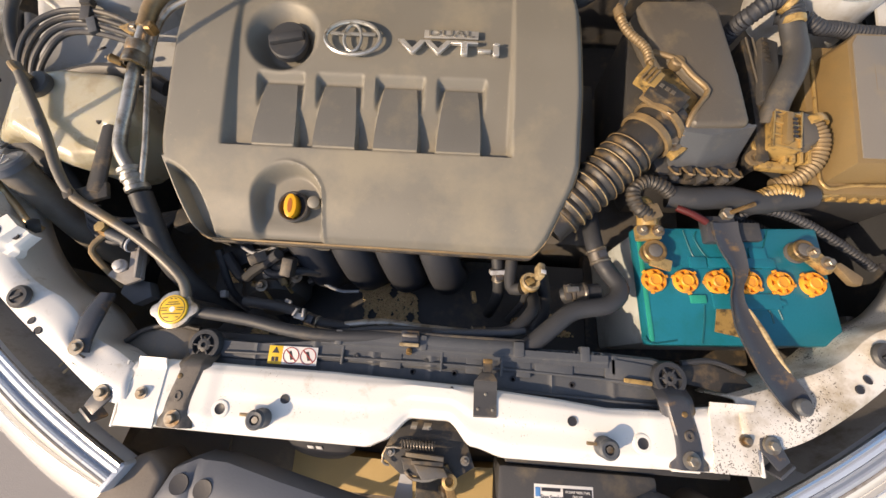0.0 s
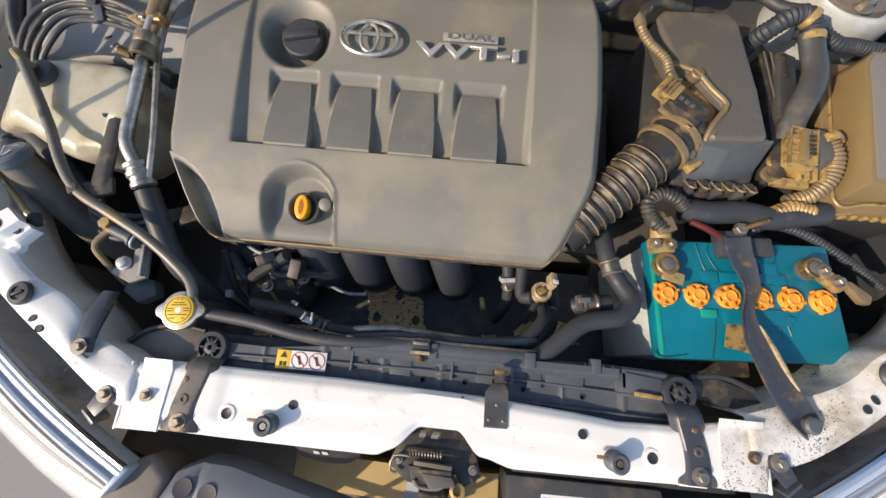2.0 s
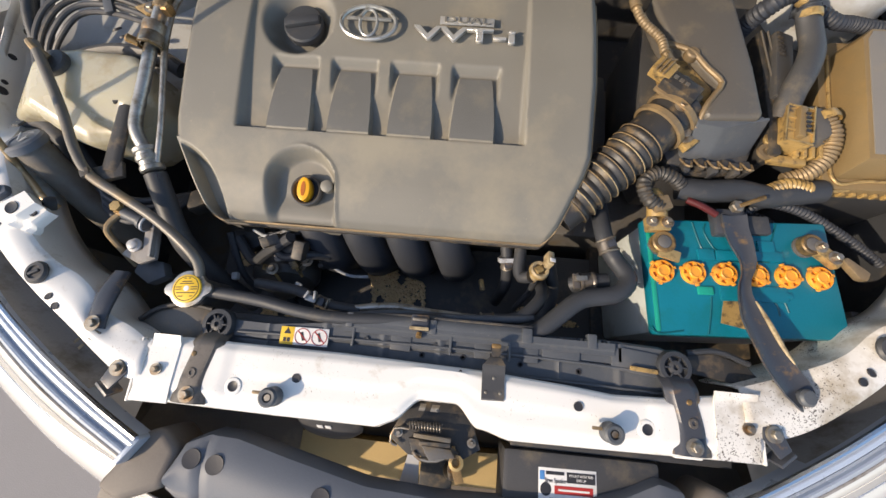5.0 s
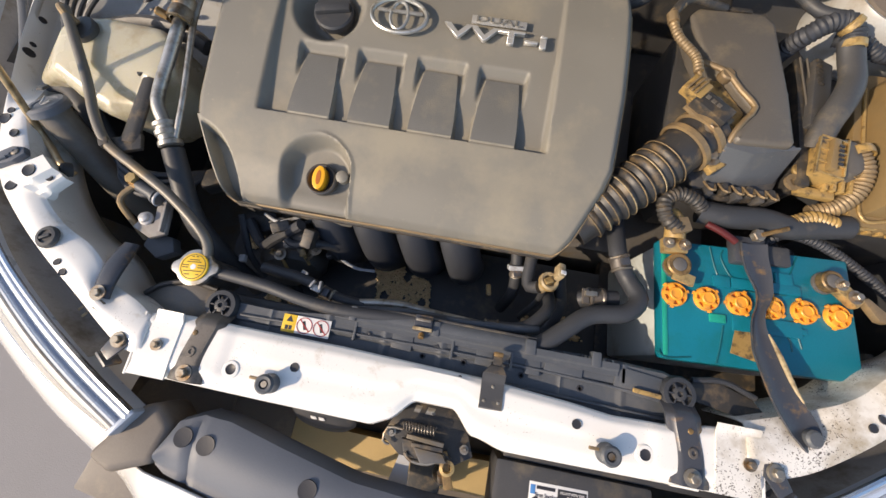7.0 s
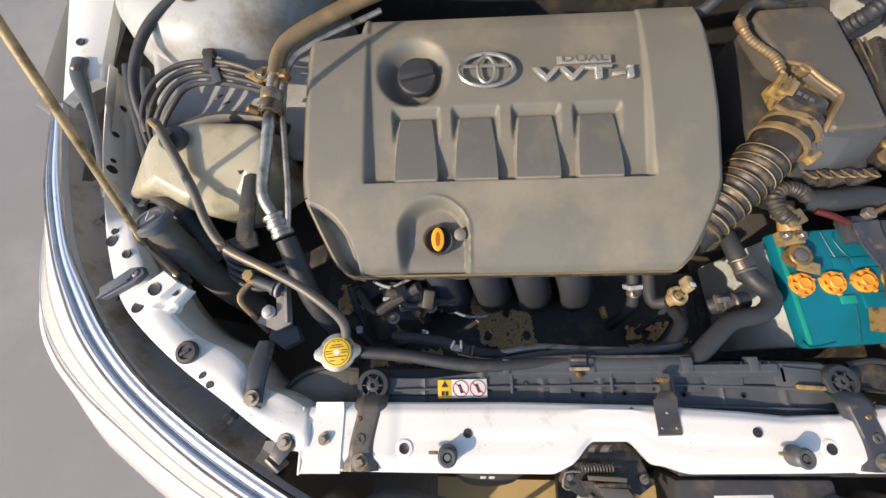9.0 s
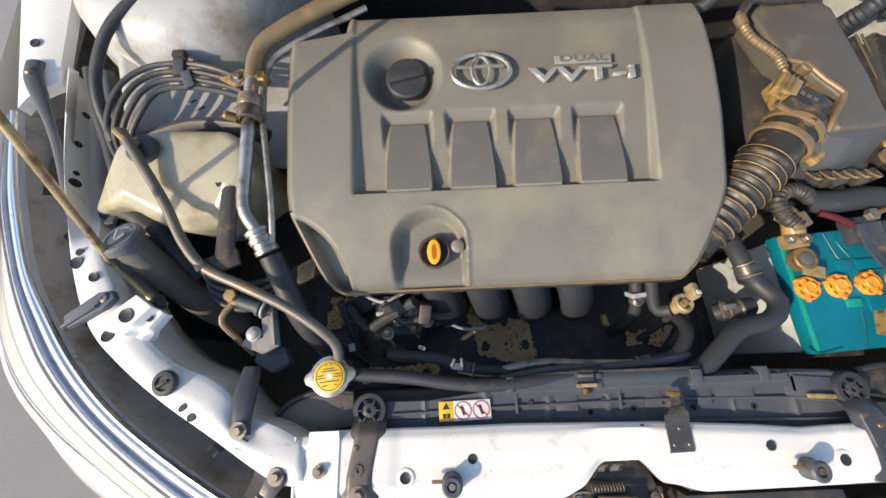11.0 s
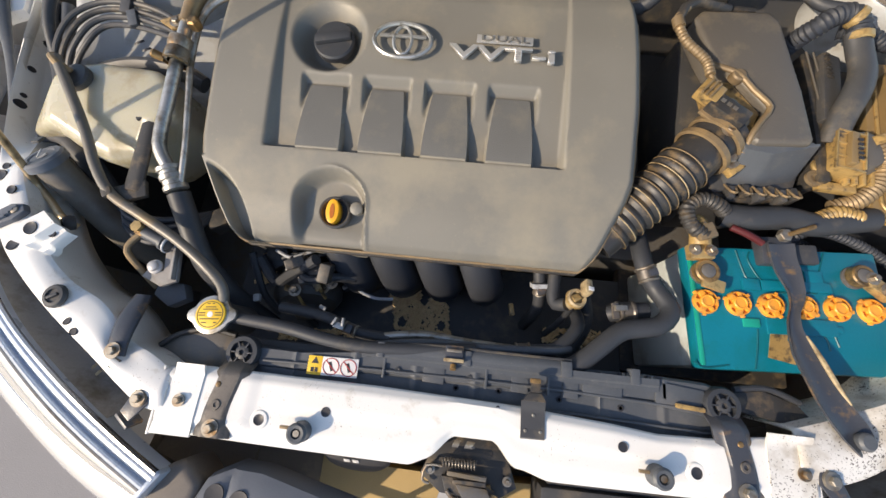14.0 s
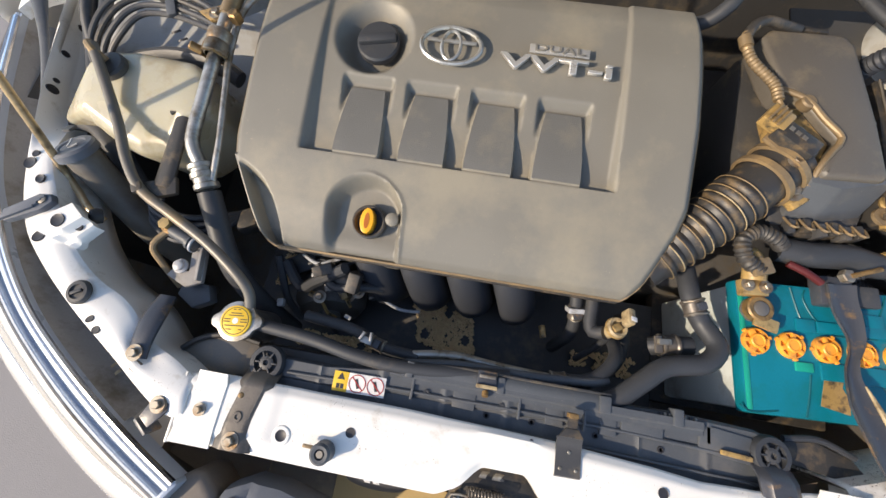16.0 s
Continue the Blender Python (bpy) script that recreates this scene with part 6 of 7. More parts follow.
part("grommet", lathe([(0.010, -0.006), (0.011, 0.0), (0.009, 0.006), (0.006, 0.008)], T(-0.595, 0.151, 0.800, 40, 0, -55), 20), M_RUBBER, rod)

# the open bonnet that the rod holds up, hinged at the cowl
bn = thing("bonnet", "open white bonnet propped up over the engine bay", "bonnet", (0, 1.05, 0.97), kind="structure")


def bonnet_point(lift, inset):
    def f(u, v):
        x = (2 * u - 1) * (0.72 + 0.06 * (1 - v) - inset)
        along_ = inset + (1.06 - 2 * inset - 0.16 * (2 * u - 1) ** 2 * (1 - 3 * inset)) * v
        off = 0.045 * (1 - (2 * u - 1) ** 2) + 0.02 * math.sin(math.pi * v) + lift
        return x, 1.05 - 0.668 * along_ + 0.744 * off, 0.97 + 0.744 * along_ + 0.668 * off
    return f


part("skin", sheet(bonnet_point(0.0, 0.0), 30, 24), M_BODY, bn)
part("inner_frame", sheet(bonnet_point(-0.022, 0.012), 30, 24), M_WHITE, bn)
part("insulation_pad", sheet(bonnet_point(-0.034, 0.13), 24, 18), M_BLACK, bn, "black felt insulation pad")

# ---- valve, brackets beside the radiator ----
va = thing("valve_block", "dark bracket with a silver valve and bolt", "valve", (-0.46, 0.10, 0.75))
part("bracket", prism([(-0.472, 0.152), (-0.450, 0.150), (-0.440, 0.088), (-0.462, 0.078), (-0.494, 0.091), (-0.487, 0.103), (-0.464, 0.101)], 0.758, 0.766, 0.002), M_TROUGH, va)
part("bracket_rib", box((0.004, 0.058, 0.010), T(-0.448, 0.118, 0.770, 0, 0, 8), 0.001), M_TROUGH, va)
part("bolt", lathe([(0.0105, 0), (0.0105, 0.003), (0.0085, 0.0045), (0.0075, 0.0045), (0.0072, 0.009), (0.005, 0.0105), (0, 0.0108)], T(-0.476, 0.106, 0.766), 20), M_LATCH, va)
part("switch_body", lathe([(0.007, -0.022), (0.0095, -0.019), (0.0095, 0.010), (0.0125, 0.011), (0.0125, 0.015), (0.0095, 0.016), (0.0095, 0.022), (0, 0.023)], along((-0.478, 0.146, 0.779), (-0.440, 0.132, 0.775)), 20), M_SHROUD, va)
part("crimp_ring", lathe([(0.0122, 0.0), (0.0138, 0.001), (0.0138, 0.0035), (0.0122, 0.0045)], along((-0.461, 0.140, 0.777), (-0.440, 0.132, 0.775)), 20), M_PALE, va)
part("union", box((0.016, 0.014, 0.014), T(-0.499, 0.153, 0.782, 0, 0, -20), 0.003), M_BRASS, va)
part("union_nut", lathe([(0.0085, 0), (0.0085, 0.008), (0, 0.009)], T(-0.502, 0.158, 0.787), 6), M_GOLD, va)
part("hard_line", tube([(-0.500, 0.150, 0.782), (-0.513, 0.136, 0.781), (-0.517, 0.122, 0.777), (-0.502, 0.103, 0.765), (-0.486, 0.080, 0.740)], 0.0048, 10), M_BRONZE, va)
part("base_plate", prism([(-0.478, 0.092), (-0.440, 0.088), (-0.430, 0.066), (-0.455, 0.052), (-0.482, 0.068)], 0.728, 0.748, 0.003), M_SHROUD, va)
vb = thing("stay_bracket", "black steel stay bolted to the apron", "bracket", (-0.46, 0.03, 0.79))
part("stay", sheet(lambda u, v: (-0.464 - 0.004 * v + (u - 0.5) * (0.022 + 0.008 * v + 0.004 * math.sin(5 * v)), 0.062 - 0.082 * v, 0.792 + 0.012 * v + 0.006 * math.sin(math.pi * v) - 0.004 * abs(2 * u - 1) ** 3), 10, 18, 0.004), M_STRAP, vb)
hex_bolt(vb, (-0.466, -0.014, 0.806), 0.006, 0.006)
part("tail", box((0.012, 0.014, 0.004), T(-0.462, -0.030, 0.800, 0, 0, -20), 0.001), M_BLACK2, vb)
ib = thing("tank_bracket", "dusty brown steel bracket below the coolant tank", "bracket", (-0.53, 0.28, 0.8))
part("stay", sheet(lambda u, v: (-0.492 - 0.006 * v + (u - 0.5) * (0.020 + 0.006 * v), 0.312 - 0.112 * v, 0.846 - 0.018 * v - 0.004 * abs(2 * u - 1) ** 3), 8, 18, 0.004), M_BLACK2, ib)
part("foot", box((0.045, 0.025, 0.008), T(-0.500, 0.198, 0.822, 0, 0, 20), 0.002), M_BLACK2, ib)
part("notch", box((0.012, 0.010, 0.008), T(-0.505, 0.306, 0.842, 0, 0, 30), 0.002), M_BLACK2, ib)
ds = thing("duct_seal", "black rubber seal between the tank and washer neck", "seal", (-0.66, 0.27, 0.76))
part("seal", tube([(-0.715, 0.302, 0.776), (-0.672, 0.296, 0.784), (-0.640, 0.272, 0.780), (-0.612, 0.236, 0.760), (-0.590, 0.200, 0.73)], 0.016, 14, flat=0.7), M_RUBBER, ds)
wl2 = thing("wiring_bundle", "dark wiring bundle below the coolant tank", "cable", (-0.5, 0.2, 0.75))
for k in range(4):
    part("wire", tube([(-0.56 + 0.01 * k, 0.215 - 0.006 * k, 0.78), (-0.54, 0.188 - 0.008 * k, 0.782 - 0.004 * k), (-0.49, 0.176 - 0.012 * k, 0.775), (-0.45, 0.19 - 0.01 * k, 0.76), (-0.42, 0.21, 0.74)], 0.0045, 8), M_RUBBER, wl2)
part("connector", box((0.05, 0.03, 0.03), T(-0.41, 0.20, 0.735, 0, 0, 30), 0.004), M_BLACK2, wl2)

# ---- headlamps, bumper, front ----
LAMP_IN = [(-0.380, -0.152), (-0.447, -0.117), (-0.540, -0.062), (-0.634, 0.004), (-0.700, 0.068), (-0.752, 0.136), (-0.800, 0.212), (-0.845, 0.330), (-0.872, 0.430), (-0.884, 0.478)]
LAMP_OUT = [(-0.402, -0.184), (-0.504, -0.132), (-0.592, -0.078), (-0.691, -0.003), (-0.762, 0.069), (-0.808, 0.139), (-0.846, 0.214), (-0.887, 0.320), (-0.908, 0.430), (-0.916, 0.478)]
LAMP_EDGE = [(-0.430, -0.216), (-0.535, -0.178), (-0.633, -0.125), (-0.741, -0.054), (-0.800, -0.012), (-0.862, 0.045), (-0.906, 0.112), (-0.924, 0.200), (-0.928, 0.310), (-0.930, 0.430), (-0.931, 0.478)]
INNER = [(0.0, -0.262), (-0.20, -0.250), (-0.33, -0.230)] + [(x - 0.003, y - 0.003) for x, y in LAMP_EDGE]
IN2 = smooth_line(INNER)
for side in (1, -1):
    L_IN, L_OUT, L_EDGE = smooth_line(LAMP_IN), smooth_line(LAMP_OUT), smooth_line(LAMP_EDGE)
    A_OUT = smooth_line(APRON_OUT_L if side == 1 else APRON_OUT)
    hl = thing("headlamp", "silver-blue headlamp with ridged lens edge", "headlamp", (side * -0.68, 0.05, 0.65), "headlamps")

    def lens(u, v, side=side):
        a, b = path2(L_IN, u), path2(L_OUT, u)
        x, y = a[0] + (b[0] - a[0]) * v, a[1] + (b[1] - a[1]) * v
        ridge = 0.0028 * smooth(0.16, 0.24, v) * smooth(0.44, 0.36, v) - 0.006 * smooth(0.05, 0.0, abs(v - 0.53) - 0.05) + 0.004 * smooth(0.64, 0.70, v)
        return side * x, y, 0.780 + ridge - 0.018 * v ** 2 + 0.010 * u
    part("lens_edge", sheet(lens, 60, 40, 0.03), M_LENS, hl)
    part("slate_band", sheet(lambda u, v, lens=lens: (lambda p: (p[0], p[1], p[2] + 0.0035))(lens(u, 0.46 + 0.16 * v)), 60, 6, 0.006), M_LAMP_BAND, hl)
    part("inner_groove", sheet(lambda u, v, lens=lens: (lambda p: (p[0], p[1], p[2] + 0.0015))(lens(u, 0.12 + 0.07 * v)), 60, 4, 0.004), M_LAMP_BAND, hl)
    part("outer_groove", tube([(lambda p: (p[0], p[1], p[2] + 0.0005))(lens(k / 60, 0.90)) for k in range(61)], 0.0022, 6, straight=True), M_TROUGH, hl)
    ea, eb = Vector((*L_IN[0], 0)), Vector((*L_OUT[0], 0))
    em = (ea + eb) / 2
    part("end_cap", box(((eb - ea).length * 1.06, 0.008, 0.026), T(side * em.x, em.y, 0.768, 0, 0, side * math.degrees(math.atan2(eb.y - ea.y, eb.x - ea.x))), 0.003), M_LAMP_BAND, hl)
    def outer_lens(u, v, side=side):
        # the clear outer lens falls away in a bow to the bumper gap
        a, b = path2(L_OUT, u), path2(L_EDGE, u)
        top_ = 0.762 + 0.010 * u
        fall = (top_ - 0.700) * (0.35 * v + 0.65 * v ** 2.2)
        return side * (a[0] + (b[0] - a[0]) * v), a[1] + (b[1] - a[1]) * v, top_ - fall + 0.0008 * math.sin(11 * v) - 0.002 * smooth(0.02, 0.0, abs(v - 0.30))
    part("clear_lens", sheet(outer_lens, 70, 40, 0.02), M_LENS_CLEAR, hl, "clear pearly outer lens")
    part("lens_seam", tube([(lambda p: (p[0], p[1], p[2] + 0.0008))(outer_lens(k / 60, 0.66)) for k in range(61)], 0.0007, 5, straight=True), M_LENS, hl)
    part("corner_seal", prism([(side * x, y) for x, y in ((-0.362, -0.140), (-0.384, -0.146), (-0.400, -0.168), (-0.416, -0.190), (-0.436, -0.220), (-0.400, -0.236), (-0.345, -0.214), (-0.335, -0.165))], 0.690, 0.762, 0.012, segs=3), M_GRIME, hl, "dark plastic corner seal")
    part("bright_rim", tube([(side * x, y, 0.783 + 0.012 * 2 * k / len(L_IN)) for k, (x, y) in enumerate(L_IN[::2])], 0.0042, 8, straight=True), M_CHROME, hl)

    def shell(u, v, side=side):
        u = 0.13 + 0.87 * u
        a, b = path2(L_IN, u), path2(A_OUT, u)
        x, y = a[0] + (b[0] - a[0]) * v, a[1] + (b[1] - a[1]) * v
        return side * x, y, 0.768 + 0.01 * u - (0.040 if side == 1 else 0.105) * math.sin(math.pi * min(1, v * 1.02)) ** 0.7 - 0.010 * v
    part("housing", sheet(shell, 50, 12), M_TROUGH, hl)
    for f in (0.22, 0.55, 0.72):
        x, y = path2(L_IN, f)
        part("housing_clip", box((0.014, 0.010, 0.006), T(side * (x + 0.028), y + 0.022, 0.752, 0, 0, side * -40), 0.001), M_BLACK2, hl)
        for e in (-1, 1):
            part("printed_mark", box((0.004, 0.009, 0.0008), T(side * (x + 0.020), y + 0.016, 0.7555, 0, 0, side * -40) @ T(0.006 * e, 0, 0), 0.0002), M_CREAM, hl)


def bumper_point(u, v):
    s = 1 if u < 0.5 else -1
    k = abs(2 * u - 1)
    a, c = path2(IN2, k), path2(IN2, min(1, k + 0.02))
    b = path2(IN2, max(0, k - 0.02))
    t = Vector((c[0] - b[0], c[1] - b[1], 0)).normalized()
    n = Vector((t.y, -t.x, 0))
    if n.y > 0.5 or n.x > 0.3:
        n = -n
    top_ = 0.757 - 0.060 * smooth(-0.34, -0.46, a[0])
    w = max(0.0, (v - 0.15) / 0.85)
    out = 0.012 * min(1, v / 0.15) + (0.074 * smooth(0.07, -0.06, a[1]) + 0.030 * smooth(-0.55, -0.25, a[0])) * math.sin(min(math.pi / 2, 4.2 * w))
    return s * (a[0] + n.x * out), a[1] + n.y * out, top_ - 0.006 * min(1, v / 0.15) - 0.46 * w ** 1.25


def bumper_skin():
    bm = sheet(bumper_point, 160, 40)
    gone = [f for f in bm.faces if abs(f.calc_center_median().x) < 0.34 and 0.46 < f.calc_center_median().z < 0.70]
    bmesh.ops.delete(bm, geom=gone, context="FACES")
    return bm


bp_ = thing("front_bumper", "glossy white painted front bumper", "bumper", (0, -0.25, 0.3), kind="structure")
skin = part("skin", bumper_skin(), M_BODY, bp_)
thicken(skin, 0.003)
for x in (-0.24, -0.12, 0.0, 0.12, 0.24):
    part("grille_slat", box((0.007, 0.008, 0.26), T(x, -0.335 + 0.25 * x * x, 0.58), 0.001), M_BLACK, bp_)
for z in (0.54, 0.62):
    part("grille_bar", tube([(-0.34, -0.300, z), (-0.17, -0.332, z), (0, -0.342, z), (0.17, -0.332, z), (0.34, -0.300, z)], 0.008, 8), M_BLACK, bp_)
for side in (1, -1):
    part("lip_line", tube([(side * x, y, 0.6985) for x, y in smooth_line(LAMP_EDGE)[:-4:4]], 0.0026, 6), M_TROUGH, bp_)
for side in (1, -1):
    fs = solo("fender_skin", sheet(lambda u, v, side=side: (side * (-0.922 - 0.02 * math.sin(1.4 * v) - 0.004 * v), 0.47 + 0.93 * u, 0.80 + 0.02 * u - 0.40 * v ** 1.3), 24, 12), M_BODY, "glossy white painted front fender", "car body", kind="structure")

# dark upper grille moulding
gm = thing("grille_moulding", "dark blue-grey plastic grille moulding with round recesses", "grille", (0, -0.2, 0.6), kind="structure")


def moulding(u, v):
    x = -0.345 + 0.69 * u
    back = interp(x, [-0.345, -0.33, -0.30, -0.26, -0.18, -0.08, 0.02, 0.1, 0.2, 0.26, 0.30, 0.33, 0.345], [-0.19, -0.155, -0.140, -0.141, -0.160, -0.182, -0.188, -0.186, -0.180, -0.160, -0.141, -0.150, -0.19])
    front = interp(abs(x), [0, 0.2, 0.33, 0.345], [-0.264, -0.252, -0.224, -0.215])
    y = back + (front - back) * v
    return x, y, 0.752 + 0.012 * math.sin(math.pi * min(1, v * 1.1)) - 0.004 * smooth(0.004, 0.0, abs(x + 0.300)) - 0.012 * smooth(0.06, 0, v)


part("panel", sheet(moulding, 90, 18, 0.02), M_FRONT, gm)
for x, y in ((-0.313, -0.174), (-0.280, -0.178), (0.313, -0.174), (0.280, -0.178), (-0.134, -0.203)):
    # follow the panel's own slope, so that each recess lies flush in it
    u_ = (x + 0.345) / 0.69
    y0_, y1_ = moulding(u_, 0)[1], moulding(u_, 1)[1]
    v_ = (y - y0_) / (y1_ - y0_)
    p0_, p1_ = Vector(moulding(u_, v_)), Vector(moulding(u_, v_ + 0.05))
    tilt_ = math.degrees(math.atan2(p0_.z - p1_.z, p0_.y - p1_.y))
    part("recess", lathe([(0.0125, -0.001), (0.0122, 0.0006), (0.0105, 0.0004), (0, 0.0003)], Matrix.Translation(p0_) @ T(0, 0, 0, tilt_), 22), M_INK, gm)

# condenser behind the latch
cd = thing("condenser", "tan dust-covered condenser behind the latch", "condenser", (0, -0.05, 0.35))
part("fins", box((0.60, 0.016, 0.36), T(0.02, -0.045, 0.55), 0.003), M_CORE, cd)
part("header", tube([(-0.29, -0.045, 0.36), (-0.29, -0.045, 0.74)], 0.012, 12), M_METAL, cd)
part("header", tube([(0.33, -0.045, 0.36), (0.33, -0.045, 0.74)], 0.012, 12), M_METAL, cd)
beam = thing("bumper_beam", "tan dusty steel crash beam below the latch", "car body", (0, -0.2, 0.55), kind="structure")
part("beam", sheet(lambda u, v: (-0.32 + 0.64 * u, -0.168 - 0.062 * v - 0.012 * (1 - (2 * u - 1) ** 2), 0.515 - 0.010 * v), 30, 10, 0.06), M_CORE, beam)
part("rear_gutter", sheet(lambda u, v: (-0.32 + 0.64 * u, -0.085 - 0.080 * v, 0.490), 20, 4, 0.03), M_GRIME, beam)
part("lower_step", sheet(lambda u, v: (-0.30 + 0.60 * u, -0.234 - 0.034 * v - 0.012 * (1 - (2 * u - 1) ** 2), 0.490), 30, 6, 0.04), M_GRIME, beam)
air = thing("air_deflector", "black plastic air deflector in front of the condenser", "deflector", (0, -0.13, 0.5), kind="structure")
part("left_panel", box((0.20, 0.10, 0.006), T(-0.33, -0.15, 0.60, 0, 8, 0), 0.002), M_GRIME, air)
part("right_panel", box((0.30, 0.012, 0.22), T(0.26, -0.118, 0.62), 0.003), M_BLACK, air)
part("floor_panel", box((0.80, 0.22, 0.006), T(0, -0.2, 0.46), 0.002), M_GRIME, air)

horn = thing("horn", "black disc horn on a bracket under the tie bar", "horn", (-0.155, -0.14, 0.66))
part("disc", lathe([(0, -0.012), (0.045, -0.012), (0.048, -0.004), (0.048, 0.004), (0.040, 0.010), (0.018, 0.013), (0, 0.013)], T(-0.150, -0.122, 0.706, 62), 36), M_BLACK, horn)
part("tag", box((0.008, 0.010, 0.001), T(-0.159, -0.1245, 0.7305, 62), 0.0002), M_LABEL, horn)
part("tag", box((0.008, 0.010, 0.001), T(-0.147, -0.1245, 0.7305, 62), 0.0002), M_LABEL, horn)
part("bracket", box((0.02, 0.005, 0.05), T(-0.140, -0.103, 0.735), 0.001), M_BRONZE, horn)

la = thing("bonnet_latch", "greasy steel bonnet latch with a coil spring", "latch", (0.005, -0.10, 0.70))
part("back_plate", prism([(-0.058, -0.125), (-0.040, -0.085), (-0.015, -0.075), (0.032, -0.075), (0.052, -0.088), (0.068, -0.130), (0.04, -0.148), (-0.03, -0.145)], 0.738, 0.744, 0.001), M_BLACK2, la)
coil = [(-0.030 + 0.044 * k / 132, -0.106 + 0.0052 * math.cos(k * 2 * math.pi / 12), 0.757 + 0.0052 * math.sin(k * 2 * math.pi / 12)) for k in range(133)]
part("spring", tube(coil, 0.0010, 6, straight=True), M_WORN, la)
part("spring_hook", tube([(-0.030, -0.111, 0.757), (-0.050, -0.112, 0.756), (-0.054, -0.130, 0.752), (-0.045, -0.134, 0.750)], 0.0018, 8), M_STEEL, la)
part("jaw", prism([(-0.030, -0.122), (0.02, -0.124), (0.04, -0.135), (0.012, -0.146), (-0.024, -0.139)], 0.746, 0.756, 0.002), M_BLACK2, la)
part("pawl", prism([(-0.012, -0.128), (0.028, -0.130), (0.034, -0.140), (0.0, -0.146)], 0.756, 0.763, 0.002), M_METAL, la)
part("lever", box((0.012, 0.045, 0.005), T(0.035, -0.150, 0.752, 0, 0, 20), 0.001), M_BRASS, la)
for x, y in ((-0.045, -0.118), (0.055, -0.122)):
    hex_bolt(la, (x, y, 0.748), 0.0035, 0.005)
for x, w in ((-0.013, 0.008), (0.004, 0.010)):
    part("folded_tab", sheet(lambda u, v, x=x, w=w: (x + (u - 0.5) * w - 0.003 * v, -0.076 - 0.010 * v, 0.776 - 0.010 * v - 0.004 * math.sin(3 * v)), 6, 8, 0.003), M_STEEL, la)
part("tab_hole", lathe([(0.0025, 0), (0, 0.0004)], T(0.007, -0.083, 0.7715, 40), 12), M_INK, la)
for k in range(4):
    part("jaw_leaf", box((0.050 - 0.008 * k, 0.006, 0.004), T(0.002 + 0.004 * k, -0.118 - 0.008 * k, 0.762 - 0.002 * k, 12, 0, -3 + 4 * k), 0.0012), M_BLACK2 if k % 2 else M_METAL, la)
part("jaw_claw", tube([(-0.022, -0.138, 0.757), (-0.012, -0.146, 0.757), (0.010, -0.146, 0.757), (0.024, -0.138, 0.757)], 0.0026, 8), M_STEEL, la)
part("pivot_ring", lathe([(0.009, 0), (0.010, 0.003), (0.006, 0.004), (0.005, 0)], T(0.036, -0.146, 0.756), 18), M_GOLD, la)
part("release_cable", tube([(0.03, -0.155, 0.75), (0.032, -0.175, 0.71), (0.025, -0.19, 0.62), (0.03, -0.20, 0.52)], 0.0055, 8), M_STEEL, la)
part("release_cable", tube([(0.038, -0.155, 0.75), (0.042, -0.175, 0.71), (0.034, -0.19, 0.62), (0.038, -0.20, 0.52)], 0.004, 8), M_GOLD, la)
lsup = thing("latch_support", "pale grey steel upright below the latch", "car body", (0.0, -0.15, 0.5), kind="structure")
part("upright", sheet(lambda u, v: (-0.029 + (0.014 + 0.028 * v) * u - 0.026 * v, -0.142 - 0.105 * v, 0.738 - 0.085 * v), 6, 14, 0.006), M_LATCH, lsup)
# dark box added over the tan beam, in place of the unlit gap
part("dark_fill", box((0.058, 0.10, 0.020), T(0.008, -0.195, 0.545, 10), 0.003), M_BLACK2, lsup)
part("rear_upright", box((0.075, 0.012, 0.27), T(0.008, -0.135, 0.60), 0.003), M_BLACK2, lsup)

siren = thing("alarm_siren", "black alarm siren box with a white printed sticker", "siren", (0.2, -0.158, 0.667))
part("body", box((0.21, 0.095, 0.07), T(0.205, -0.172, 0.702, 0, 0, 0), 0.008), M_BLACK, siren)
sm = T(0.187, -0.171, 0.7374, 0, 0, 1) @ Matrix.Diagonal((0.82, 0.92, 1, 1))
part("sticker", box((0.094, 0.060, 0.0006), sm, 0.0002), M_LABEL, siren)
part("dark_field", box((0.046, 0.014, 0.0004), sm @ T(0.022, 0.019, 0.0005)), M_INK, siren)
letters("MOUNT WITH THIS", 0.0048, sm @ T(0.022, 0.0215, 0.0008), 0.0001, M_LABEL, siren, 0.038)
letters("END UP", 0.0048, sm @ T(0.022, 0.0160, 0.0008), 0.0001, M_LABEL, siren, 0.015)
part("blue_mark", box((0.008, 0.012, 0.0004), sm @ T(-0.041, 0.020, 0.0005), 0.0001), M_BLUE, siren)
letters("Siren Speaker", 0.0085, sm @ T(-0.019, 0.0135, 0.0006), 0.0002, M_INK, siren, 0.036)
part("text_bar", box((0.030, 0.0045, 0.0003), sm @ T(-0.020, 0.0235, 0.0006)), M_INK, siren)
part("red_bar", box((0.062, 0.011, 0.0004), sm @ T(0.010, 0.002, 0.0005)), M_RED, siren)
part("text_bar", box((0.050, 0.0025, 0.0003), sm @ T(0.010, 0.002, 0.0009)), M_LABEL, siren)
for y_ in (-0.010, -0.016, -0.022):
    part("text_bar", box((0.070, 0.002, 0.0003), sm @ T(0.006, y_, 0.0006)), M_INK, siren)
part("round_mark", lathe([(0.009, 0), (0, 0.0003)], sm @ T(-0.035, 0.002, 0.0005), 18), M_INK, siren)

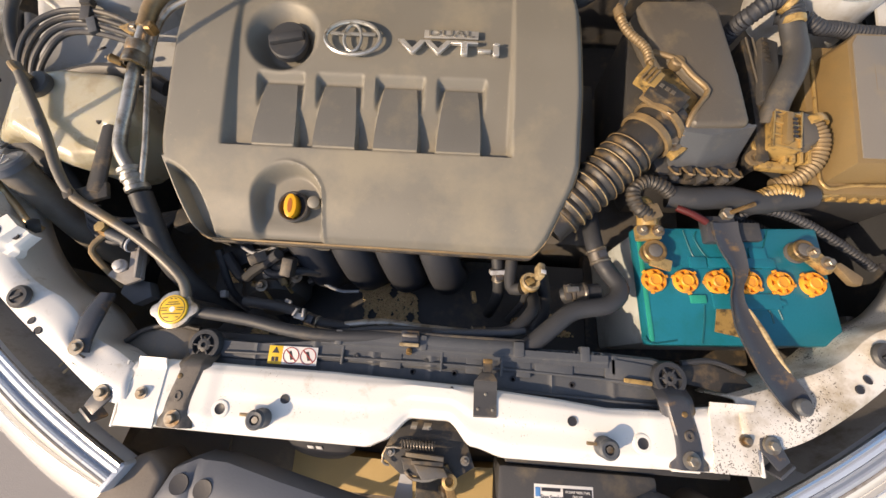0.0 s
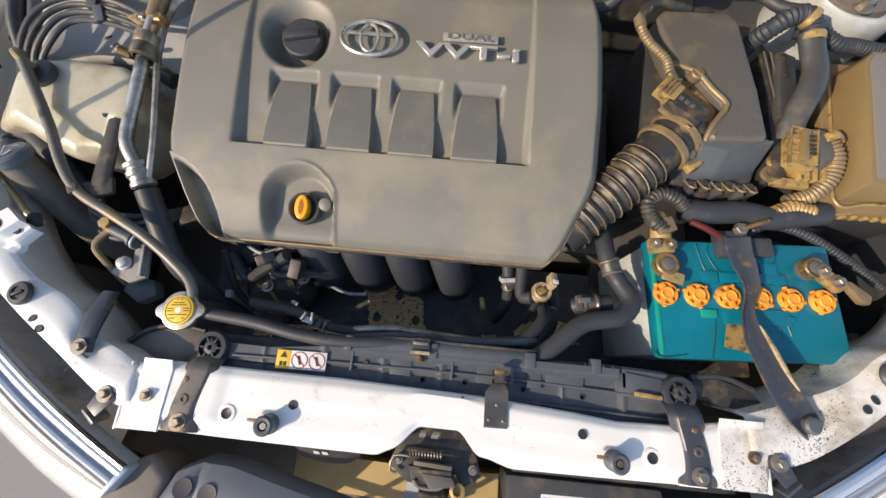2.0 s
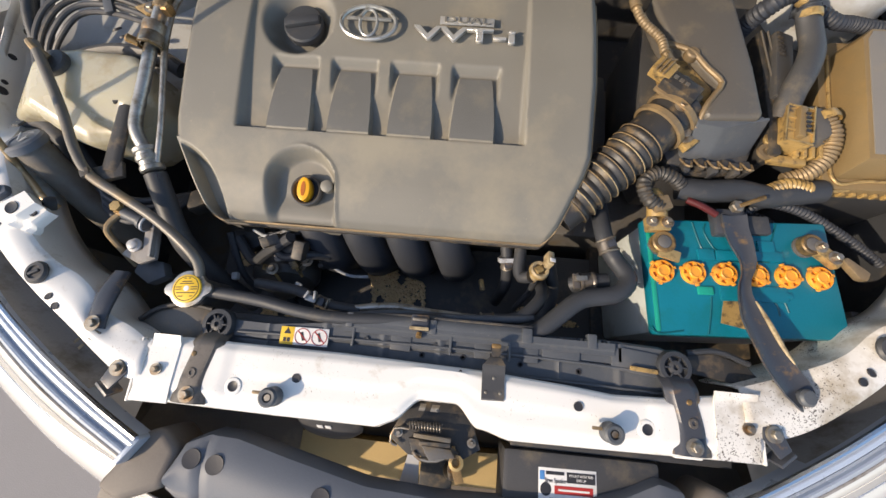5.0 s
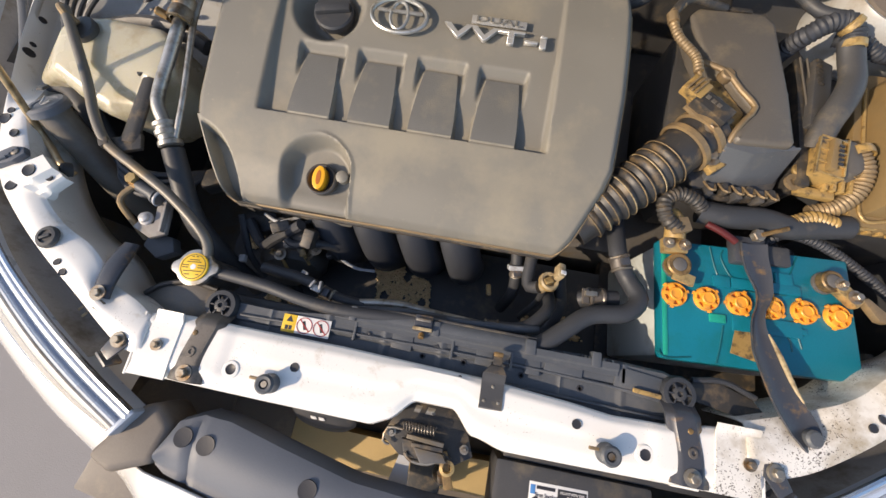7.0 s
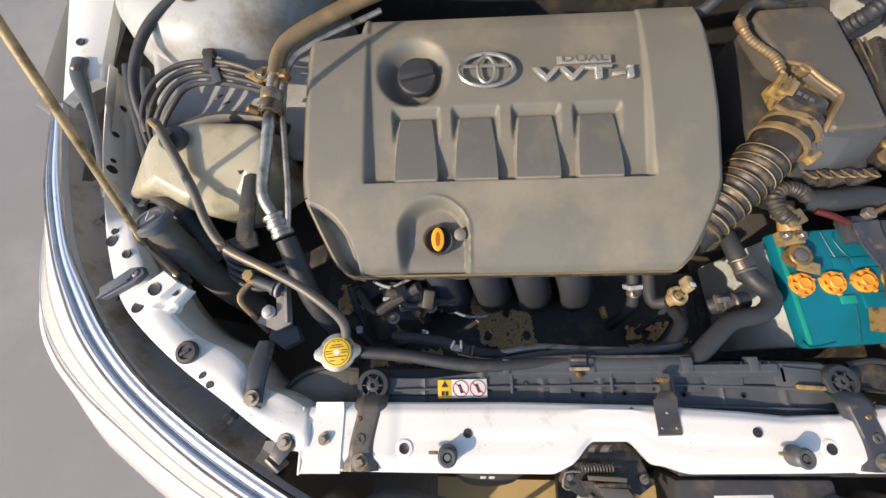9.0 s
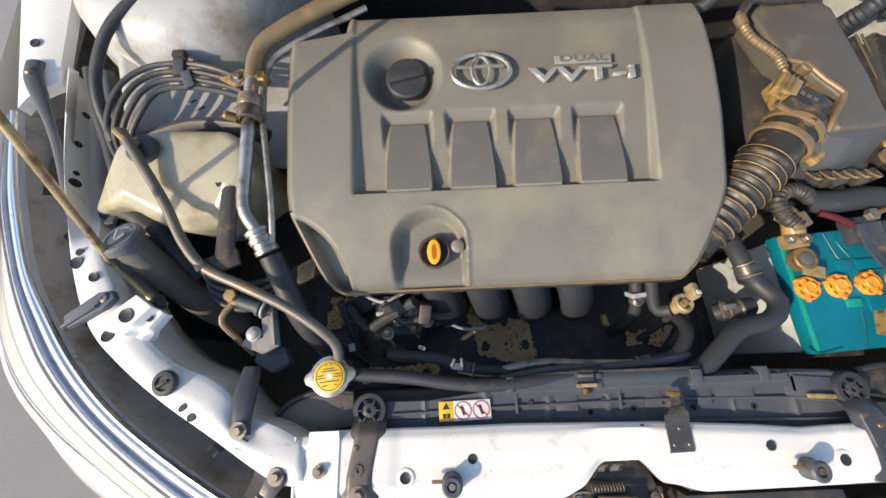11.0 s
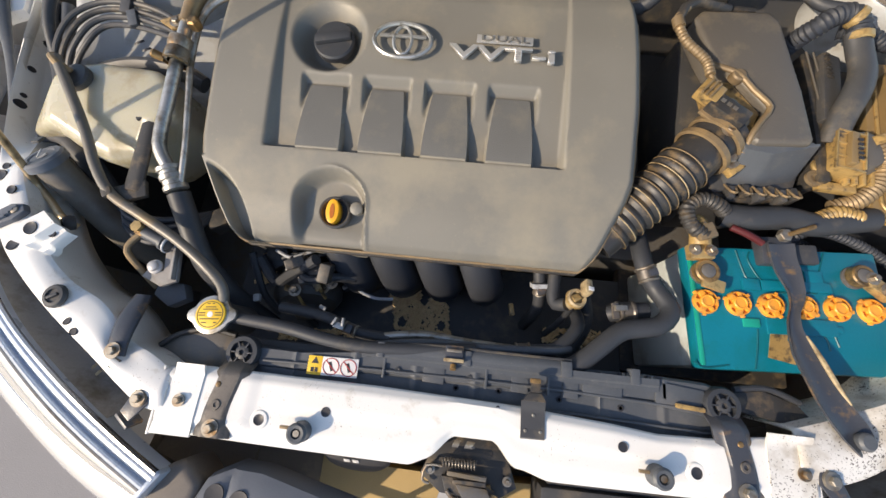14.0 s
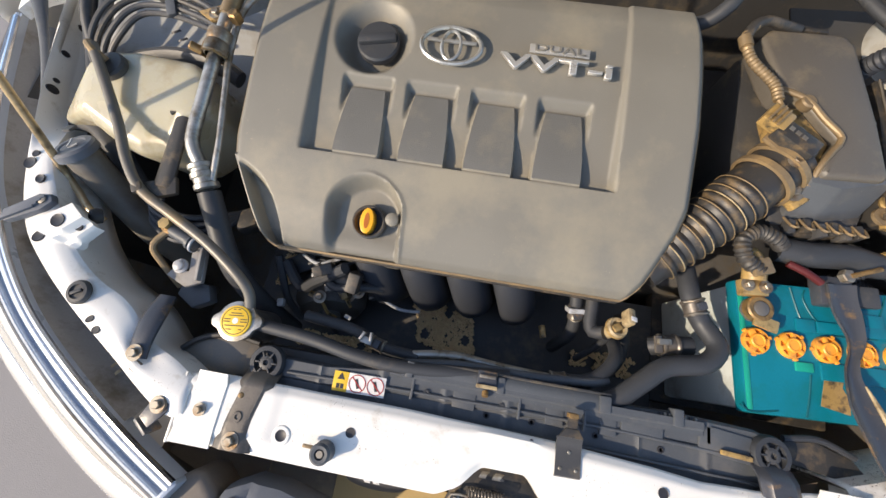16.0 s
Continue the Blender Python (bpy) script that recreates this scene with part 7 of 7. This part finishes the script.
# bulkhead behind the engine, and cowl
solo("bulkhead", box((1.5, 0.02, 0.75), T(0, 0.98, 0.60), 0.004), M_BLACK, "dark bulkhead closing the engine bay", "car body", kind="structure")
for name, label, pts, r, mat in (
    ("heater_hose", "black rubber heater hose behind the engine", [(0.10, 0.60, 0.80), (0.19, 0.56, 0.84), (0.225, 0.57, 0.87), (0.24, 0.60, 0.88), (0.30, 0.60, 0.87)], 0.010, M_RUBBER),
    ("bulkhead_loom", "thick black loom along the bulkhead", [(-0.35, 0.66, 0.84), (-0.1, 0.62, 0.85), (0.1, 0.64, 0.84), (0.35, 0.64, 0.86), (0.52, 0.62, 0.88)], 0.016, M_RUBBER),
):
    h = thing(name, label, "cable", pts[0])
    part("sleeve", tube(pts, r, 14), mat, h)
mb = thing("gearbox", "dark gearbox housing below the air cleaner", "engine", (0.3, 0.4, 0.4))
part("housing", box((0.28, 0.34, 0.22), T(0.31, 0.40, 0.50), 0.02), M_METAL, mb)
part("linkage", box((0.06, 0.2, 0.04), T(0.24, 0.44, 0.66), 0.008), M_METAL, mb)

for side in (1, -1):
    cp = solo("closing_panel", sheet(lambda u, v, side=side: (side * (-0.335 - 0.15 * u), -0.085 - 0.13 * v + 0.05 * u, 0.640 - 0.03 * math.sin(math.pi * v)), 14, 10, 0.03), M_GRIME, "dusty dark panel closing the gap beside the grille", "car body", kind="structure")
    # added dark wall, hides the bright ground behind the gap
    solo("bay_side_wall", box((0.012, 0.17, 0.46), T(side * -0.645, 0.030, 0.465), 0.002), M_METAL, "side wall of the engine bay, coloured dark for shade", "car body", kind="structure")
    solo("closing_panel", box((0.24, 0.30, 0.012), T(side * -0.40, -0.20, 0.600, 0, side * 6, side * -12), 0.004), M_GRIME, "dusty dark panel low beside the grille", "car body", kind="structure")
ld = thing("dust_deflector", "dusty grey rubber deflector beside the tie bar", "deflector", (-0.40, 0.0, 0.76), "dust deflectors")
part("flap", prism([(-0.335, 0.020), (-0.375, 0.024), (-0.415, 0.014), (-0.440, -0.004), (-0.400, -0.030), (-0.335, -0.020)], 0.752, 0.760, 0.002), M_HOSE, ld)
part("bead", tube([(-0.335, 0.022, 0.760), (-0.375, 0.026, 0.762), (-0.415, 0.016, 0.762), (-0.438, -0.002, 0.762)], 0.004, 8), M_BLACK2, ld)
dd = thing("dust_deflector", "dusty brown rubber deflector beside the battery tray", "deflector", (0.37, 0.01, 0.77), "dust deflectors")
part("flap", prism([(0.332, 0.018), (0.372, 0.024), (0.412, 0.012), (0.428, -0.004), (0.400, -0.014), (0.335, -0.004)], 0.766, 0.774, 0.002), M_BLACK2, dd)
part("bead", tube([(0.335, 0.022, 0.773), (0.375, 0.027, 0.775), (0.415, 0.014, 0.775)], 0.004, 8), M_RUBBER, dd)
